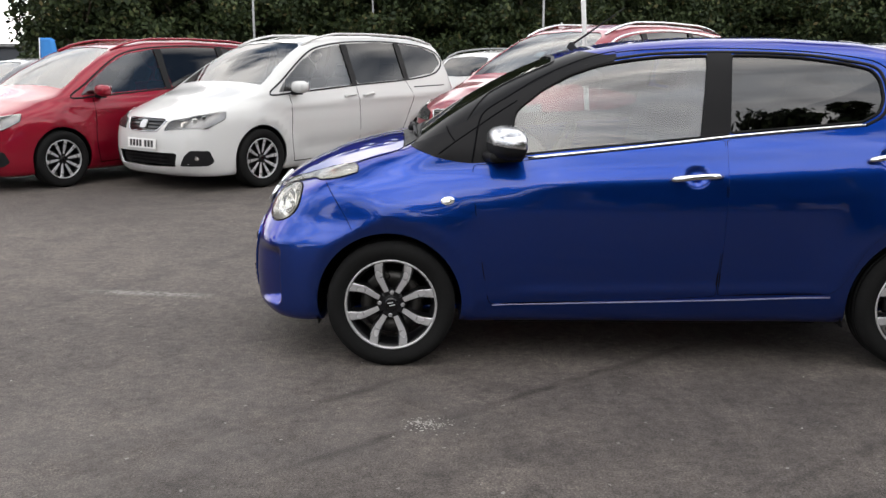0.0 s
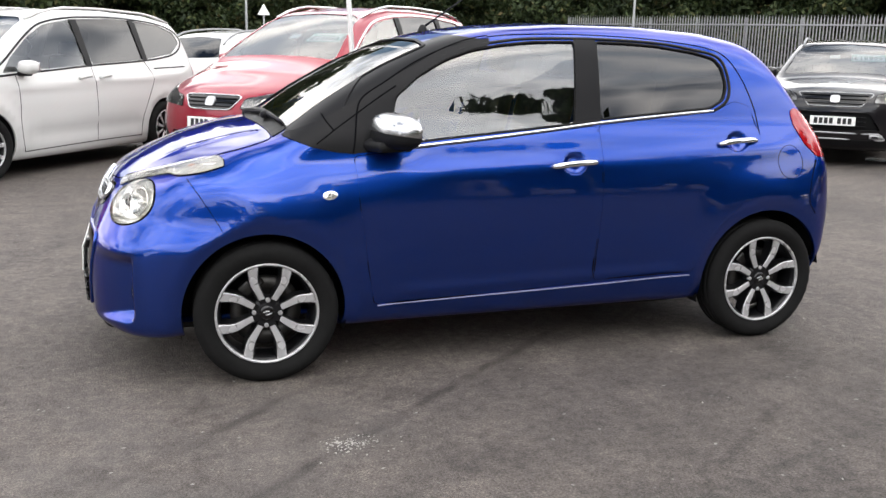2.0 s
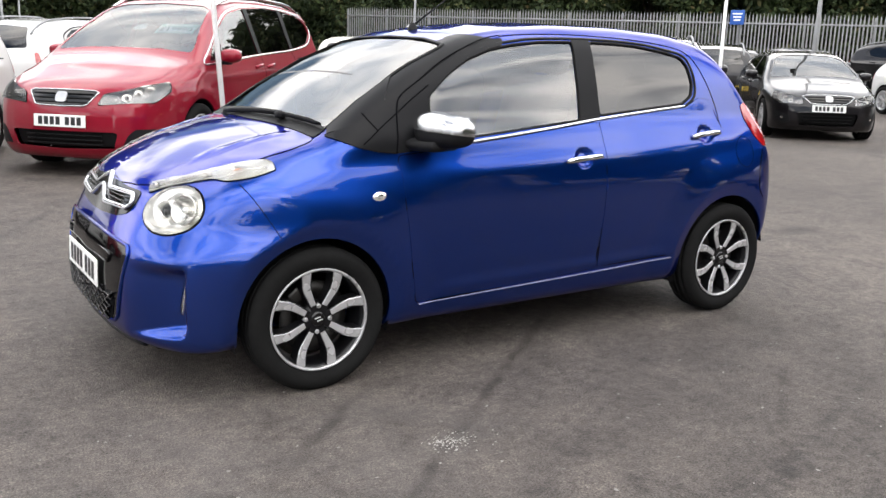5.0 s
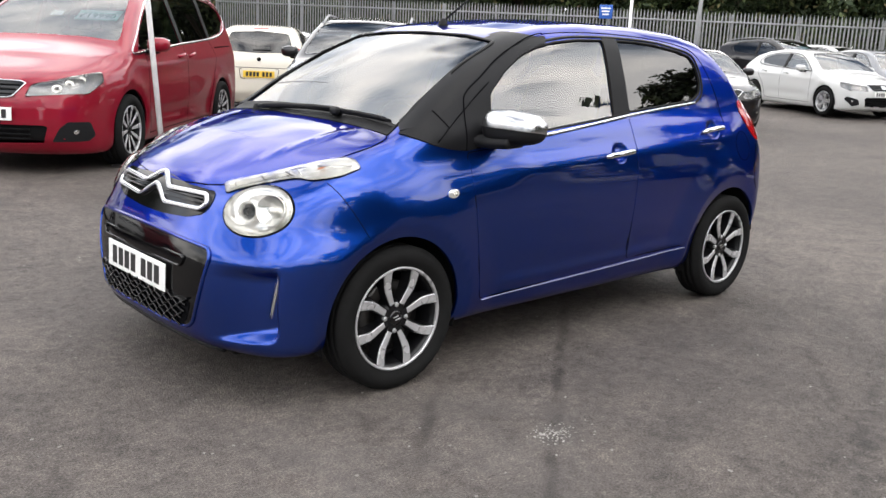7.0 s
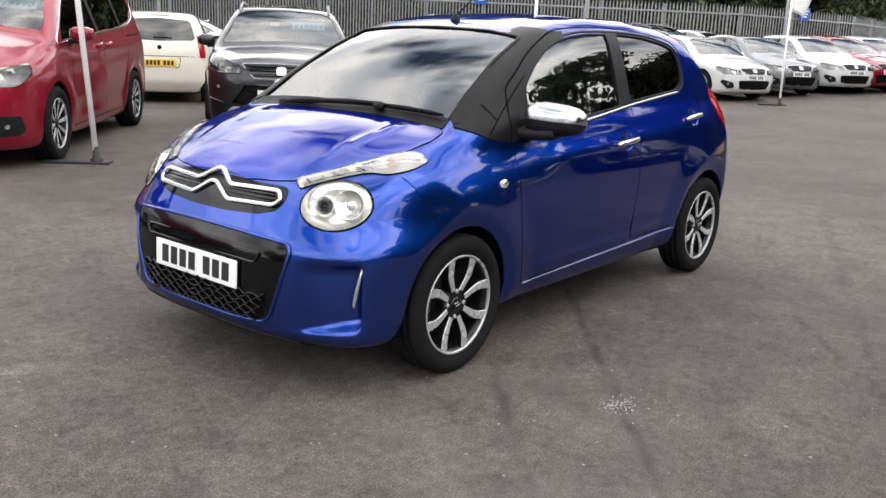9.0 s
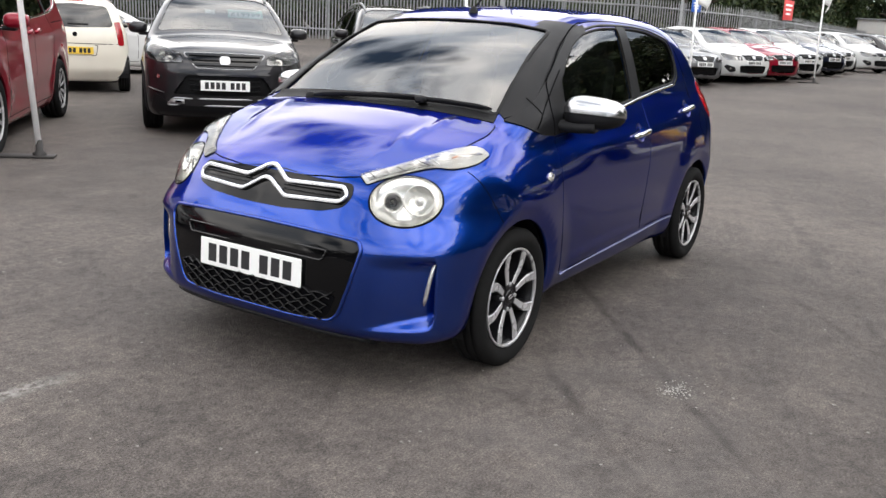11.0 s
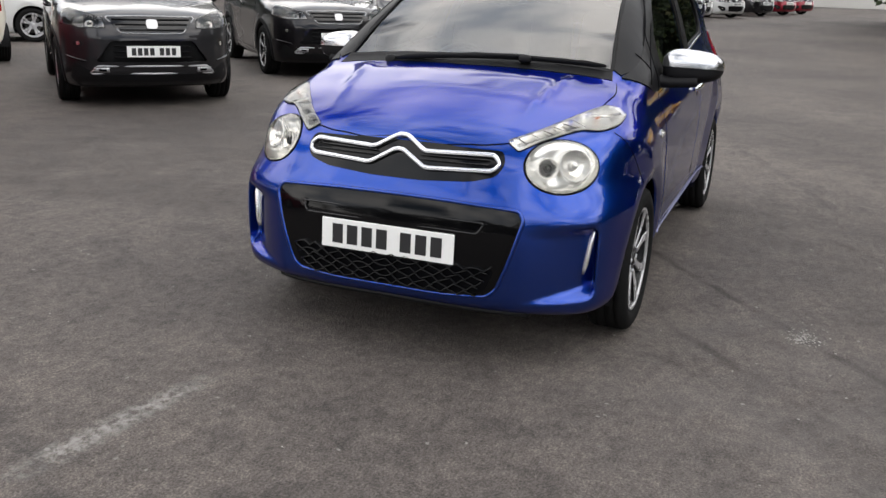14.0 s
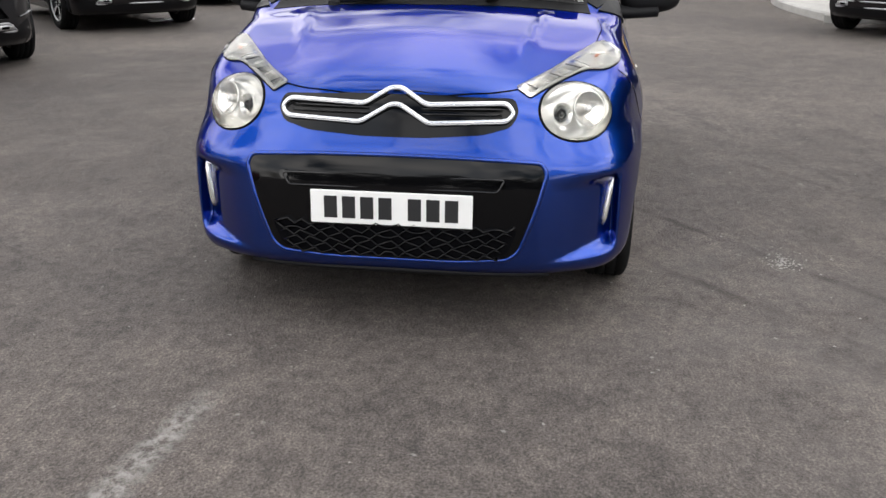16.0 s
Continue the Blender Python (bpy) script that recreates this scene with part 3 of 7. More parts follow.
def sleek(ob, hull):
    """Gives the outer faces the true normals of the skin, so that reflections run smoothly over them."""
    me = ob.data
    co = np.empty(len(me.vertices) * 3)
    me.vertices.foreach_get("co", co)
    nv = hull.normal(co.reshape(-1, 3), 0.004)
    li = np.empty(len(me.loops), int)
    me.loops.foreach_get("vertex_index", li)
    fn = np.empty(len(me.polygons) * 3)
    me.polygons.foreach_get("normal", fn)
    tot = np.empty(len(me.polygons), int)
    me.polygons.foreach_get("loop_total", tot)
    fl = np.repeat(fn.reshape(-1, 3), tot, axis=0)
    near = (nv[li] * fl).sum(axis=1) > 0.8
    me.normals_split_custom_set(np.where(near[:, None], nv[li], 0.0).tolist())
    return ob


def strip_bm(hull, path, way, width, height, lift=0.0, closed=False, reach=1.2):
    pos = hull.put(path, way, reach)
    nor = hull.normal(pos)
    return sweep_bm((pos + nor * lift).tolist(), nor.tolist(), width, height, closed)


def side_pts(points, sign=-1):
    return [(x, 0, z) for x, z in points]


def flip(points):
    return [(p[0], -p[1], p[2]) for p in points]


def circle_pts(c, u, v, n=32):
    c, u, v = Vector(c), Vector(u), Vector(v)
    return [c + u * math.cos(2 * math.pi * k / n) + v * math.sin(2 * math.pi * k / n) for k in range(n)]


# ---- wheels ----
def tyre_bm(r, rim, w, seg=72, blocks=True):
    """A tyre with bulging walls, shoulder blocks and circular grooves."""
    h = w / 2
    prof = [(rim - 0.006, -h * 0.72), (rim + 0.004, -h * 0.80), (rim + (r - rim) * 0.30, -h * 0.97), (rim + (r - rim) * 0.62, -h), (r - 0.018, -h * 0.93), (r - 0.006, -h * 0.84)]
    for g in (-0.45, 0.0, 0.45):
        prof += [(r, h * (g - 0.26)), (r, h * (g - 0.05)), (r - 0.007, h * (g - 0.04)), (r - 0.007, h * (g + 0.04)), (r, h * (g + 0.05))]
    prof += [(r, h * 0.71)]
    prof += [(a, -b) for a, b in reversed(prof[:6])]
    bm = lathe_bm(prof, seg)
    if blocks:
        for v in bm.verts:
            rad, a = math.hypot(v.co.x, v.co.z), math.atan2(v.co.z, v.co.x)
            if abs(v.co.y) > h * 0.8 and rad > r - 0.012 and int((a + math.pi) / (2 * math.pi) * seg + 0.5) % 2:
                v.co.x *= (r - 0.014) / rad
                v.co.z *= (r - 0.014) / rad
    return bm


def spoke_bm(r0, r1, w0, w1, y0, y1, depth, bend=0.0, face=True):
    """One spoke pointing up: its lit face, or its dark body."""
    bm = bmesh.new()
    rows, n = [], 7
    for i in range(n):
        t = i / (n - 1)
        r, w, y = r0 + (r1 - r0) * t, w0 + (w1 - w0) * t**1.3, y0 + (y1 - y0) * t
        x = bend * (max(0.0, t - 0.58) / 0.42 - 0.5 * t)
        if face:
            rows.append([bm.verts.new((x - w / 2, y, r)), bm.verts.new((x - w * 0.42, y - 0.003, r)), bm.verts.new((x + w * 0.42, y - 0.003, r)), bm.verts.new((x + w / 2, y, r))])
        else:
            g = w * 1.12
            rows.append([bm.verts.new((x - g / 2, y + 0.002, r)), bm.verts.new((x - g * 0.62, y + depth, r)), bm.verts.new((x + g * 0.62, y + depth, r)), bm.verts.new((x + g / 2, y + 0.002, r))])
    for a, b in zip(rows, rows[1:]):
        for j in range(3):
            bm.faces.new((a[j], a[j + 1], b[j + 1], b[j]))
        bm.faces.new((a[3], a[0], b[0], b[3]))
    bm.faces.new(rows[0])
    bm.faces.new(rows[-1])
    bmesh.ops.recalc_face_normals(bm, faces=bm.faces)
    return bm


def wheel_meshes(r, rim, w, spokes, spoke_w, two_tone, bolts, bend=0.0, seg=72, split=0.0):
    """The meshes of one wheel whose outer face looks along -y. Each entry: name, mesh, material, turn about the axle."""
    out = []

    def keep(name, bm, mat, turn=0.0):
        me = bpy.data.meshes.new(name)
        bm.to_mesh(me)
        bm.free()
        me.materials.append(mat)
        me.polygons.foreach_set("use_smooth", [True] * len(me.polygons))
        out.append((name, me, mat, turn))

    h = w / 2
    dark = ALLOY_BLACK if two_tone else ALLOY
    keep("wheel", lathe_bm([(rim * 0.99, -h * 0.78), (rim * 0.93, -h * 0.70), (rim * 0.90, -h * 0.45), (rim * 0.86, h * 0.2), (rim * 0.9, h * 0.75), (rim * 0.99, h * 0.8), (rim * 1.01, h * 0.6), (rim * 0.95, 0), (rim * 1.0, -h * 0.6)], seg), dark)
    keep("tyre", tyre_bm(r, rim, w, seg), RUBBER)
    keep("rim_lip", lathe_bm([(rim * 1.01, -h * 0.80), (rim * 1.015, -h * 0.86), (rim * 0.99, -h * 0.88), (rim * 0.965, -h * 0.84), (rim * 0.955, -h * 0.72), (rim * 0.98, -h * 0.7)], seg), ALLOY)
    keep("brake_disc", lathe_bm([(0.03, -h * 0.05), (rim * 0.42, -h * 0.05), (rim * 0.43, -h * 0.1), (rim * 0.70, -h * 0.1), (rim * 0.70, h * 0.1), (rim * 0.4, h * 0.1), (rim * 0.4, h * 0.6), (0.03, h * 0.6)], 40), STEEL)
    keep("brake_caliper", box_bm(-rim * 0.58, -h * 0.02, rim * 0.12, rim * 0.3, h * 0.5, rim * 0.5, 0.012), STEEL)
    pairs = {}
    for side in ((-1, 1) if split else (1,)):
        for key, material, g, show in (("spoke", ALLOY, 0.29 if two_tone else 0.20, True), ("spoke_back", dark, 0.18, False)):
            b3 = spoke_bm(rim * g, rim * 0.955, spoke_w * (0.5 if not two_tone else 0.62), spoke_w * (1.3 if not two_tone else 1.12), -h * 0.62, -h * 0.80, 0.05, bend * side, show)
            me = bpy.data.meshes.new(key)
            b3.to_mesh(me)
            b3.free()
            me.materials.append(material)
            pairs[key, side] = me
    for k in range(spokes):
        a = 2 * math.pi * k / spokes
        for side in ((-1, 1) if split else (1,)):
            out.append(("spoke", pairs["spoke", side], ALLOY, a + split * side))
            out.append(("spoke_back", pairs["spoke_back", side], dark, a + split * side))
    keep("hub", lathe_bm([(0.0, -h * 0.63), (rim * 0.14, -h * 0.63), (rim * 0.27, -h * 0.56), (rim * 0.33, -h * 0.40), (rim * 0.33, h * 0.1)], 32), dark)
    keep("hub_cap", lathe_bm([(0.0, -h * 0.70), (rim * 0.10, -h * 0.69), (rim * 0.145, -h * 0.66), (rim * 0.15, -h * 0.58)], 32), GLOSS_BLACK if two_tone else ALLOY)
    if two_tone and split:
        for k in (-1, 1):
            bar = box_bm(0, -h * 0.70 - 0.001, 0, 0.005, 0.002, 0.026, 0.0008, 1, Matrix.Translation((k * 0.007, 0, 0.001)) @ Matrix.Rotation(0.5, 4, "Y"))
            keep("hub_mark", bar, ALLOY)
    bolt_bm = lathe_bm([(0.0, -h * 0.68), (0.007, -h * 0.68), (0.0098, -h * 0.64), (0.0098, -h * 0.5)], 8)
    bmesh.ops.translate(bolt_bm, verts=bolt_bm.verts, vec=(0, 0, rim * 0.255))
    bolt = bpy.data.meshes.new("wheel_bolt")
    bolt_bm.to_mesh(bolt)
    bolt_bm.free()
    bolt.materials.append(SATIN_SILVER)
    for k in range(bolts):
        out.append(("wheel_bolt", bolt, ALLOY, 2 * math.pi * (k + 0.5) / bolts))
    return out


def fit_wheel(car, kit, x, y, r, turn=0.0, label=""):
    """Hangs one wheel on the car; y < 0 is the car's left side."""
    base = mesh_part("wheel", kit[0][1], None, car, label, False)
    flipm = Matrix.Identity(4) if y < 0 else Matrix.Rotation(math.pi, 4, "Z")
    base.matrix_basis = Matrix.Translation((x, y, r)) @ flipm @ Matrix.Rotation(turn, 4, "Y")
    for name, me, _, a in kit[1:]:
        o = mesh_part(name, me, None, base, "", False)
        o.matrix_basis = Matrix.Rotation(a, 4, "Y")
    return base


def plate(car, hull, x_guess, z0, z1, way, mat, half=0.26, rows=7):
    """A registration plate with its characters as plain bars."""
    way = Vector(way)
    c = hull.put([(x_guess, 0, (z0 + z1) / 2), (x_guess, 0, z0), (x_guess, 0, z1)], way)
    tilt = math.atan2((c[2][0] - c[1][0]), (c[2][2] - c[1][2]))
    sx = -1 if way.x < 0 else 1
    m = Matrix.Translation((c[0][0] + sx * 0.012, 0, (z0 + z1) / 2)) @ Matrix.Rotation(tilt, 4, "Y")
    h = z1 - z0
    body = part("number_plate", box_bm(0, 0, 0, 0.006, half * 2, h, 0.0025, 2, m), mat, car, "", False)
    gap, wid = half * 2 * 0.86 / 7.6, half * 2 * 0.86 / 7.6 * 0.72
    y = half * 0.86 * (1 if sx < 0 else -1)
    for k in range(7):
        yy = y - (1 if sx < 0 else -1) * (gap * (k + 0.5) + (gap * 0.6 if k > 3 else 0))
        part("dark_bar", box_bm(sx * 0.0036, yy, 0, 0.0012, wid, h * 0.66, 0, 2, m), INK, body, "", False)
    return body

# ---- the blue hatchback ----
def hero_car():
    car = thing("hatchback_car", "metallic blue five-door city car with chrome mirror caps", "car")
    h = Hull(
        top=[(-0.75, 0.74), (-0.60, 0.795), (-0.46, 0.865), (-0.28, 0.938), (-0.08, 0.988), (0.02, 1.0), (0.075, 1.012), (0.30, 1.165), (0.515, 1.285), (0.72, 1.372), (0.85, 1.412), (1.07, 1.446), (1.36, 1.464), (1.75, 1.466), (2.10, 1.448), (2.30, 1.415), (2.42, 1.36), (2.9, 1.0)],
        front=[(0.1, -0.58), (0.17, -0.635), (0.215, -0.676), (0.25, -0.690), (0.38, -0.696), (0.48, -0.693), (0.56, -0.681), (0.62, -0.658), (0.68, -0.629), (0.74, -0.603), (0.79, -0.583), (0.83, -0.545), (0.90, -0.42), (1.0, -0.2)],
        rear=[(0.1, 2.60), (0.25, 2.68), (0.40, 2.75), (0.60, 2.765), (0.80, 2.745), (0.92, 2.70), (1.0, 2.655), (1.08, 2.60), (1.19, 2.53), (1.30, 2.46), (1.40, 2.40), (1.5, 2.3)],
        section=[(0.1, 0.69), (0.20, 0.732), (0.30, 0.760), (0.45, 0.775), (0.60, 0.784), (0.72, 0.787), (0.82, 0.781), (0.89, 0.763), (0.94, 0.740), (1.01, 0.697), (1.20, 0.631), (1.38, 0.556), (1.50, 0.49)],
        bow_front=[(0, 0), (0.26, 0.008), (0.36, 0.022), (0.46, 0.045), (0.56, 0.095), (0.64, 0.152), (0.70, 0.215), (0.75, 0.31), (0.79, 0.46), (0.82, 0.62)],
        bow_rear=[(0, 0), (0.5, 0.012), (0.65, 0.024), (0.72, 0.037), (0.76, 0.060), (0.785, 0.095), (0.805, 0.155), (0.82, 0.24)],
        crown=[(-0.7, 0.30), (-0.45, 0.26), (-0.2, 0.17), (0.05, 0.10), (0.7, 0.10), (1.4, 0.085), (2.4, 0.11)],
        floor=0.195, base=[(-0.7, 1.0), (0, 1.0), (1.5, 1.0), (2.2, 0.992), (2.75, 0.98)],
        arches=[(-0.008, 0.292, 0.323), (2.34, 0.292, 0.332)], flare=(0.022, 0.25), k=0.11,
        pocket=(0.46, 0.708, 0.247, 0.530, 0.076), bow_low=0.74, ridge=0.007, wing=(0.075, 0.03),
        creases=[(0.80, 0.045, 0.5, 2.6, 0.007, 0.045), (0.335, 0.015, 0.45, 2.0, 0.006, 0.03)],
    )
    scoop_depth, h.pocket = h.pocket, None
    dishes = [(1.325, 0.860, 0.062, 0.048, 0.017), (2.165, 0.939, 0.060, 0.048, 0.017)]
    h.dents = [(x, z, rx * 1.7, rz * 1.8, deep + 0.03) for x, z, rx, rz, deep in dishes]
    me = h.shell((-0.76, -0.86, 0.14), (2.84, 0.86, 1.52), (0.0, 2.15, 0.62), 0.028)
    front_win = round_poly(side_pts([(0.565, 0.952), (0.532, 1.05), (0.548, 1.135), (0.66, 1.222), (0.785, 1.289), (0.91, 1.330), (1.04, 1.354), (1.2, 1.370), (1.398, 1.375), (1.355, 1.025)]), 0.02, 3)
    rear_win = round_poly(side_pts([(1.474, 1.043), (1.498, 1.376), (1.65, 1.374), (1.81, 1.365), (2.0, 1.339), (2.105, 1.314), (2.14, 1.27), (2.15, 1.19), (2.125, 1.128), (2.05, 1.090)]), 0.02, 3)
    screen = round_poly([(0, y, z) for y, z in [(-0.585, 1.0), (-0.565, 1.08), (-0.525, 1.24), (-0.495, 1.345), (-0.3, 1.368), (0, 1.376), (0.3, 1.368), (0.495, 1.345), (0.525, 1.24), (0.565, 1.08), (0.585, 1.0), (0.4, 1.016), (0, 1.026), (-0.4, 1.016)]], 0.02, 3)
    back_glass = round_poly([(0, y, z) for y, z in [(-0.50, 1.09), (-0.46, 1.34), (0, 1.37), (0.46, 1.34), (0.50, 1.09)]], 0.05, 4)
    lamp_n = Vector((-0.82, -0.51, 0.27)).normalized()
    lamp_u = Vector((0.151, -0.229, 0.027)).normalized()
    lamp_v = lamp_n.cross(lamp_u).normalized()
    lamp_v = lamp_v if lamp_v.z > 0 else -lamp_v
    lamp_c = Vector((-0.485, -0.562, 0.721))
    lamp_u, lamp_v = lamp_u * 0.132, lamp_v * 0.094
    lamp = circle_pts(lamp_c, lamp_u, lamp_v, 40)
    tool = prism_bm(front_win, (0, 1, 0), -1, 1)
    prism_bm(rear_win, (0, 1, 0), -1, 1, tool)
    prism_bm(screen, (1, 0, 0), 0.0, 1.15, tool)
    prism_bm(back_glass, (1, 0, 0), 2.25, 3.0, tool)
    for ax, r in ((-0.008, 0.323), (2.34, 0.332)):
        for s in (-1, 1):
            prism_bm(circle_pts((ax, 0, 0.292), (r, 0, 0), (0, 0, r), 56), (0, s, 0), 0.50, 1.0, tool)
    for s in (1, -1):
        pts, w = (lamp, lamp_n) if s == 1 else (flip(lamp), Vector((lamp_n.x, -lamp_n.y, lamp_n.z)))
        prism_bm(pts, w, -0.05, 0.2, tool)
    for s in (1, -1):
        prism_bm([(-0.5, s * y, z) for y, z in ((-0.459, 0.542), (-0.459, 0.243), (-0.729, 0.258), (-0.729, 0.542))], (-1, 0, 0), -0.10, 0.30, tool)
    shell = cut(me, tool)
    h.dents = []
    shell.materials.clear()
    shell.materials.append(BLUE)
    shell.materials.append(PILLAR)
    bm = bmesh.new()
    bm.from_mesh(shell)
    near = [f for f in bm.faces if 0.3 < f.calc_center_median().x < 1.25 and f.calc_center_median().z > 1.15]
    for co, no in (((0.80, 0, 1.402), (0.16, 0, 1.0)), ((1.0, 0, 1.37), (1.0, 0, -0.9))):
        near = [f for f in near if f.is_valid]
        got = bmesh.ops.bisect_plane(bm, geom=list({v for f in near for v in f.verts}) + list({e for f in near for e in f.edges}) + near, plane_co=co, plane_no=no)
        near = [g for g in got["geom"] if isinstance(g, bmesh.types.BMFace)]
    bm.to_mesh(shell)
    bm.free()
    edge_x, edge_z = zip(*[(0.06, 0.945), (0.25, 1.01), (0.42, 1.095), (0.60, 1.20), (0.76, 1.285), (1.02, 1.34)])
    for f in shell.polygons:
        c = f.center
        if c.x > 0.22 and abs(c.y) > 0.40 and c.z > np.interp(c.x, edge_x, edge_z) and 0.16 * (c.x - 0.80) + (c.z - 1.402) < 0 and (c.x - 1.0) - 0.9 * (c.z - 1.37) < 0:
            f.material_index = 1
    sleek(mesh_part("body", shell, None, car), h)
    h.pocket = scoop_depth

    L, R, F, U = (0, -1, 0), (0, 1, 0), (-1, 0, 0), (0, 0, 1)
    # glass
    for w in (L, R):
        part("front_side_window", patch_bm(h, front_win, w, -0.006, 0.0), SIDE_GLASS, car, "clear side glass")
        part("rear_side_window", patch_bm(h, rear_win, w, -0.006, 0.0), PRIVACY, car, "dark privacy glass")
    part("windscreen", patch_bm(h, screen, F, -0.004, 0.0, reach=2.0), WINDSCREEN, car)
    part("screen_edge", strip_bm(h, screen, F, 0.018, 0.004, 0.001, True, 2.0), GRILLE_BLACK, car, "black edge band of the windscreen")
    part("rear_window", patch_bm(h, back_glass, (1, 0, 0), -0.004, 0.0, reach=3.0), PRIVACY, car)
    # black pillars and window surrounds
    a_pillar = round_poly(side_pts([(0.085, 0.982), (0.20, 0.940), (0.28, 0.922), (0.357, 0.914), (0.46, 0.924), (0.60, 0.942), (0.568, 0.955), (0.533, 1.05), (0.549, 1.135), (0.66, 1.223), (0.785, 1.290), (0.91, 1.331), (0.985, 1.348), (1.0, 1.378), (0.90, 1.362), (0.76, 1.318), (0.60, 1.238), (0.42, 1.136), (0.25, 1.046)]), 0.008, 2)
    b_pillar = round_poly(side_pts([(1.352, 1.012), (1.394, 1.386), (1.502, 1.386), (1.476, 1.030)]), 0.006, 2)
    for w in (L, R):
        part("pillar_trim", patch_bm(h, a_pillar, w, 0.0055, 0.008, 0.03), PILLAR, car, "satin black front pillar trim")
        way = (-0.6, 0.65 * w[1], 0.45)
        inner = h.put([(0, 0.590 * w[1], 1.008), (0, 0.578 * w[1], 1.06), (0, 0.556 * w[1], 1.14), (0, 0.538 * w[1], 1.21)], F, 2.0)
        outer = h.put([(0.10, 0, 0.990), (0.17, 0, 1.010), (0.25, 0, 1.042), (0.33, 0, 1.082)], w)
        part("pillar_root", patch_bm(h, [tuple(p) for p in inner] + [tuple(p) for p in outer[::-1]], way, 0.0045, 0.004, 0.02), PILLAR, car)
        part("pillar_trim", patch_bm(h, b_pillar, w, 0.003, 0.006, 0.03), PILLAR, car, "satin black door pillar trim")
        for seam in ([(0.247, 1.066), (0.26, 1.038), (0.286, 1.002)], [(0.213, 0.954), (0.299, 1.013), (0.394, 1.076), (0.473, 1.128), (0.555, 1.178)]):
            part("pillar_seam", strip_bm(h, spline(side_pts(seam), 5), w, 0.0055, 0.0012, 0.0062), SEAM, car)
        top_edge = spline(side_pts([(0.357, 0.915), (0.372, 1.0), (0.388, 1.085), (0.420, 1.135), (0.518, 1.195), (0.632, 1.262), (0.749, 1.316), (0.896, 1.368), (1.05, 1.393), (1.25, 1.404), (1.5, 1.405), (1.8, 1.393), (2.05, 1.365), (2.165, 1.325), (2.24, 1.22), (2.29, 1.08), (2.298, 0.97)]), 6)
        part("pillar_seam", strip_bm(h, [p for p in top_edge if p.x < 1.0], w, 0.007, 0.0014, 0.0062), SEAM, car)
        part("door_seam", strip_bm(h, [p for p in top_edge if p.x > 0.98], w, 0.006, 0.0010, 0.0004), SEAM, car)
        around = spline(side_pts([(0.66, 1.235), (0.785, 1.302), (0.91, 1.343), (1.04, 1.367), (1.2, 1.383), (1.5, 1.388), (1.81, 1.377), (2.0, 1.351), (2.115, 1.325), (2.155, 1.275), (2.165, 1.19), (2.14, 1.12), (2.06, 1.075)]), 5)
        for poly in (front_win, rear_win):
            part("window_rubber", strip_bm(h, poly, w, 0.013, 0.006, -0.003, True), GRILLE_BLACK, car)
        part("window_seal", strip_bm(h, around, w, 0.014, 0.004, 0.001), PILLAR, car)
        part("chrome_strip", strip_bm(h, spline(side_pts([(0.60, 0.938), (0.9, 0.966), (1.2, 0.997), (1.48, 1.028), (1.8, 1.057), (2.06, 1.078)]), 5), w, 0.013, 0.005, 0.003), CHROME, car, "thin chrome waistline strip")
        # doors: outer panels with their gaps
        front_door = round_poly(side_pts([(0.362, 0.905), (0.46, 0.913), (0.62, 0.930), (0.9, 0.957), (1.2, 0.988), (1.452, 1.015), (1.452, 0.80), (1.440, 0.5), (1.432, 0.335), (1.0, 0.308), (0.46, 0.292), (0.435, 0.305), (0.41, 0.45), (0.375, 0.72)]), 0.02, 3)
        rear_door = round_poly(side_pts([(1.462, 1.016), (1.8, 1.048), (2.06, 1.070), (2.18, 1.12), (2.26, 1.10), (2.298, 0.97), (2.285, 0.85), (2.255, 0.745), (2.15, 0.64), (2.06, 0.545), (1.99, 0.40), (1.93, 0.350), (1.442, 0.338), (1.450, 0.5), (1.462, 0.80)]), 0.02, 3)
        for nm, poly in (("front_door", front_door), ("rear_door", rear_door)):
            h.dents = dishes
            door = sleek(part(nm, patch_bm(h, poly, w, 0.0018, 0.010, 0.0115), BLUE, car), h)
            h.dents = []
            part("door_gap", strip_bm(h, poly + poly[:1], w, 0.007 if nm == "front_door" else 0.005, 0.0008, -0.0002), SEAM, door)
            hx0, hz0, hx1, hz1 = (1.208, 0.848, 1.432, 0.862) if nm == "front_door" else (2.058, 0.928, 2.272, 0.942)
            path = [(hx0 + (hx1 - hx0) * t, 0, hz0 + (hz1 - hz0) * t) for t in np.linspace(0, 1, 12)]
            pos = h.put(path, w)
            nor = h.normal(pos)
            arch = np.array([0.004 + 0.026 * math.sin(math.pi * t) ** 0.5 for t in np.linspace(0, 1, 12)])
            part("door_handle", sweep_bm((pos + nor * arch[:, None]).tolist(), nor.tolist(), 0.026, 0.011, False, [0.7, 0.92] + [1] * 8 + [0.92, 0.7]), CHROME, door, "chrome pull handle")
        # highlight painted as a strip where the door bottoms catch the sky
        part("sill_line", strip_bm(h, spline(side_pts([(0.45, 0.290), (1.0, 0.304), (1.5, 0.318), (1.93, 0.335)]), 5), w, 0.005, 0.008, 0.003), SILL, car, "painted pale highlight along the door bottoms")
        part("side_repeater", patch_bm(h, circle_pts((0.253, 0, 0.757), (0.030, 0, 0.002), (0, 0, 0.017), 20), w, 0.004, 0.006, 0.02, 0.008), REFLECTOR, car, "clear side indicator lens")
        part("side_repeater_bulb", patch_bm(h, circle_pts((0.253, 0, 0.757), (0.012, 0, 0), (0, 0, 0.008), 10), w, 0.013, 0.006, 0.02), LAMP_CHROME, car)
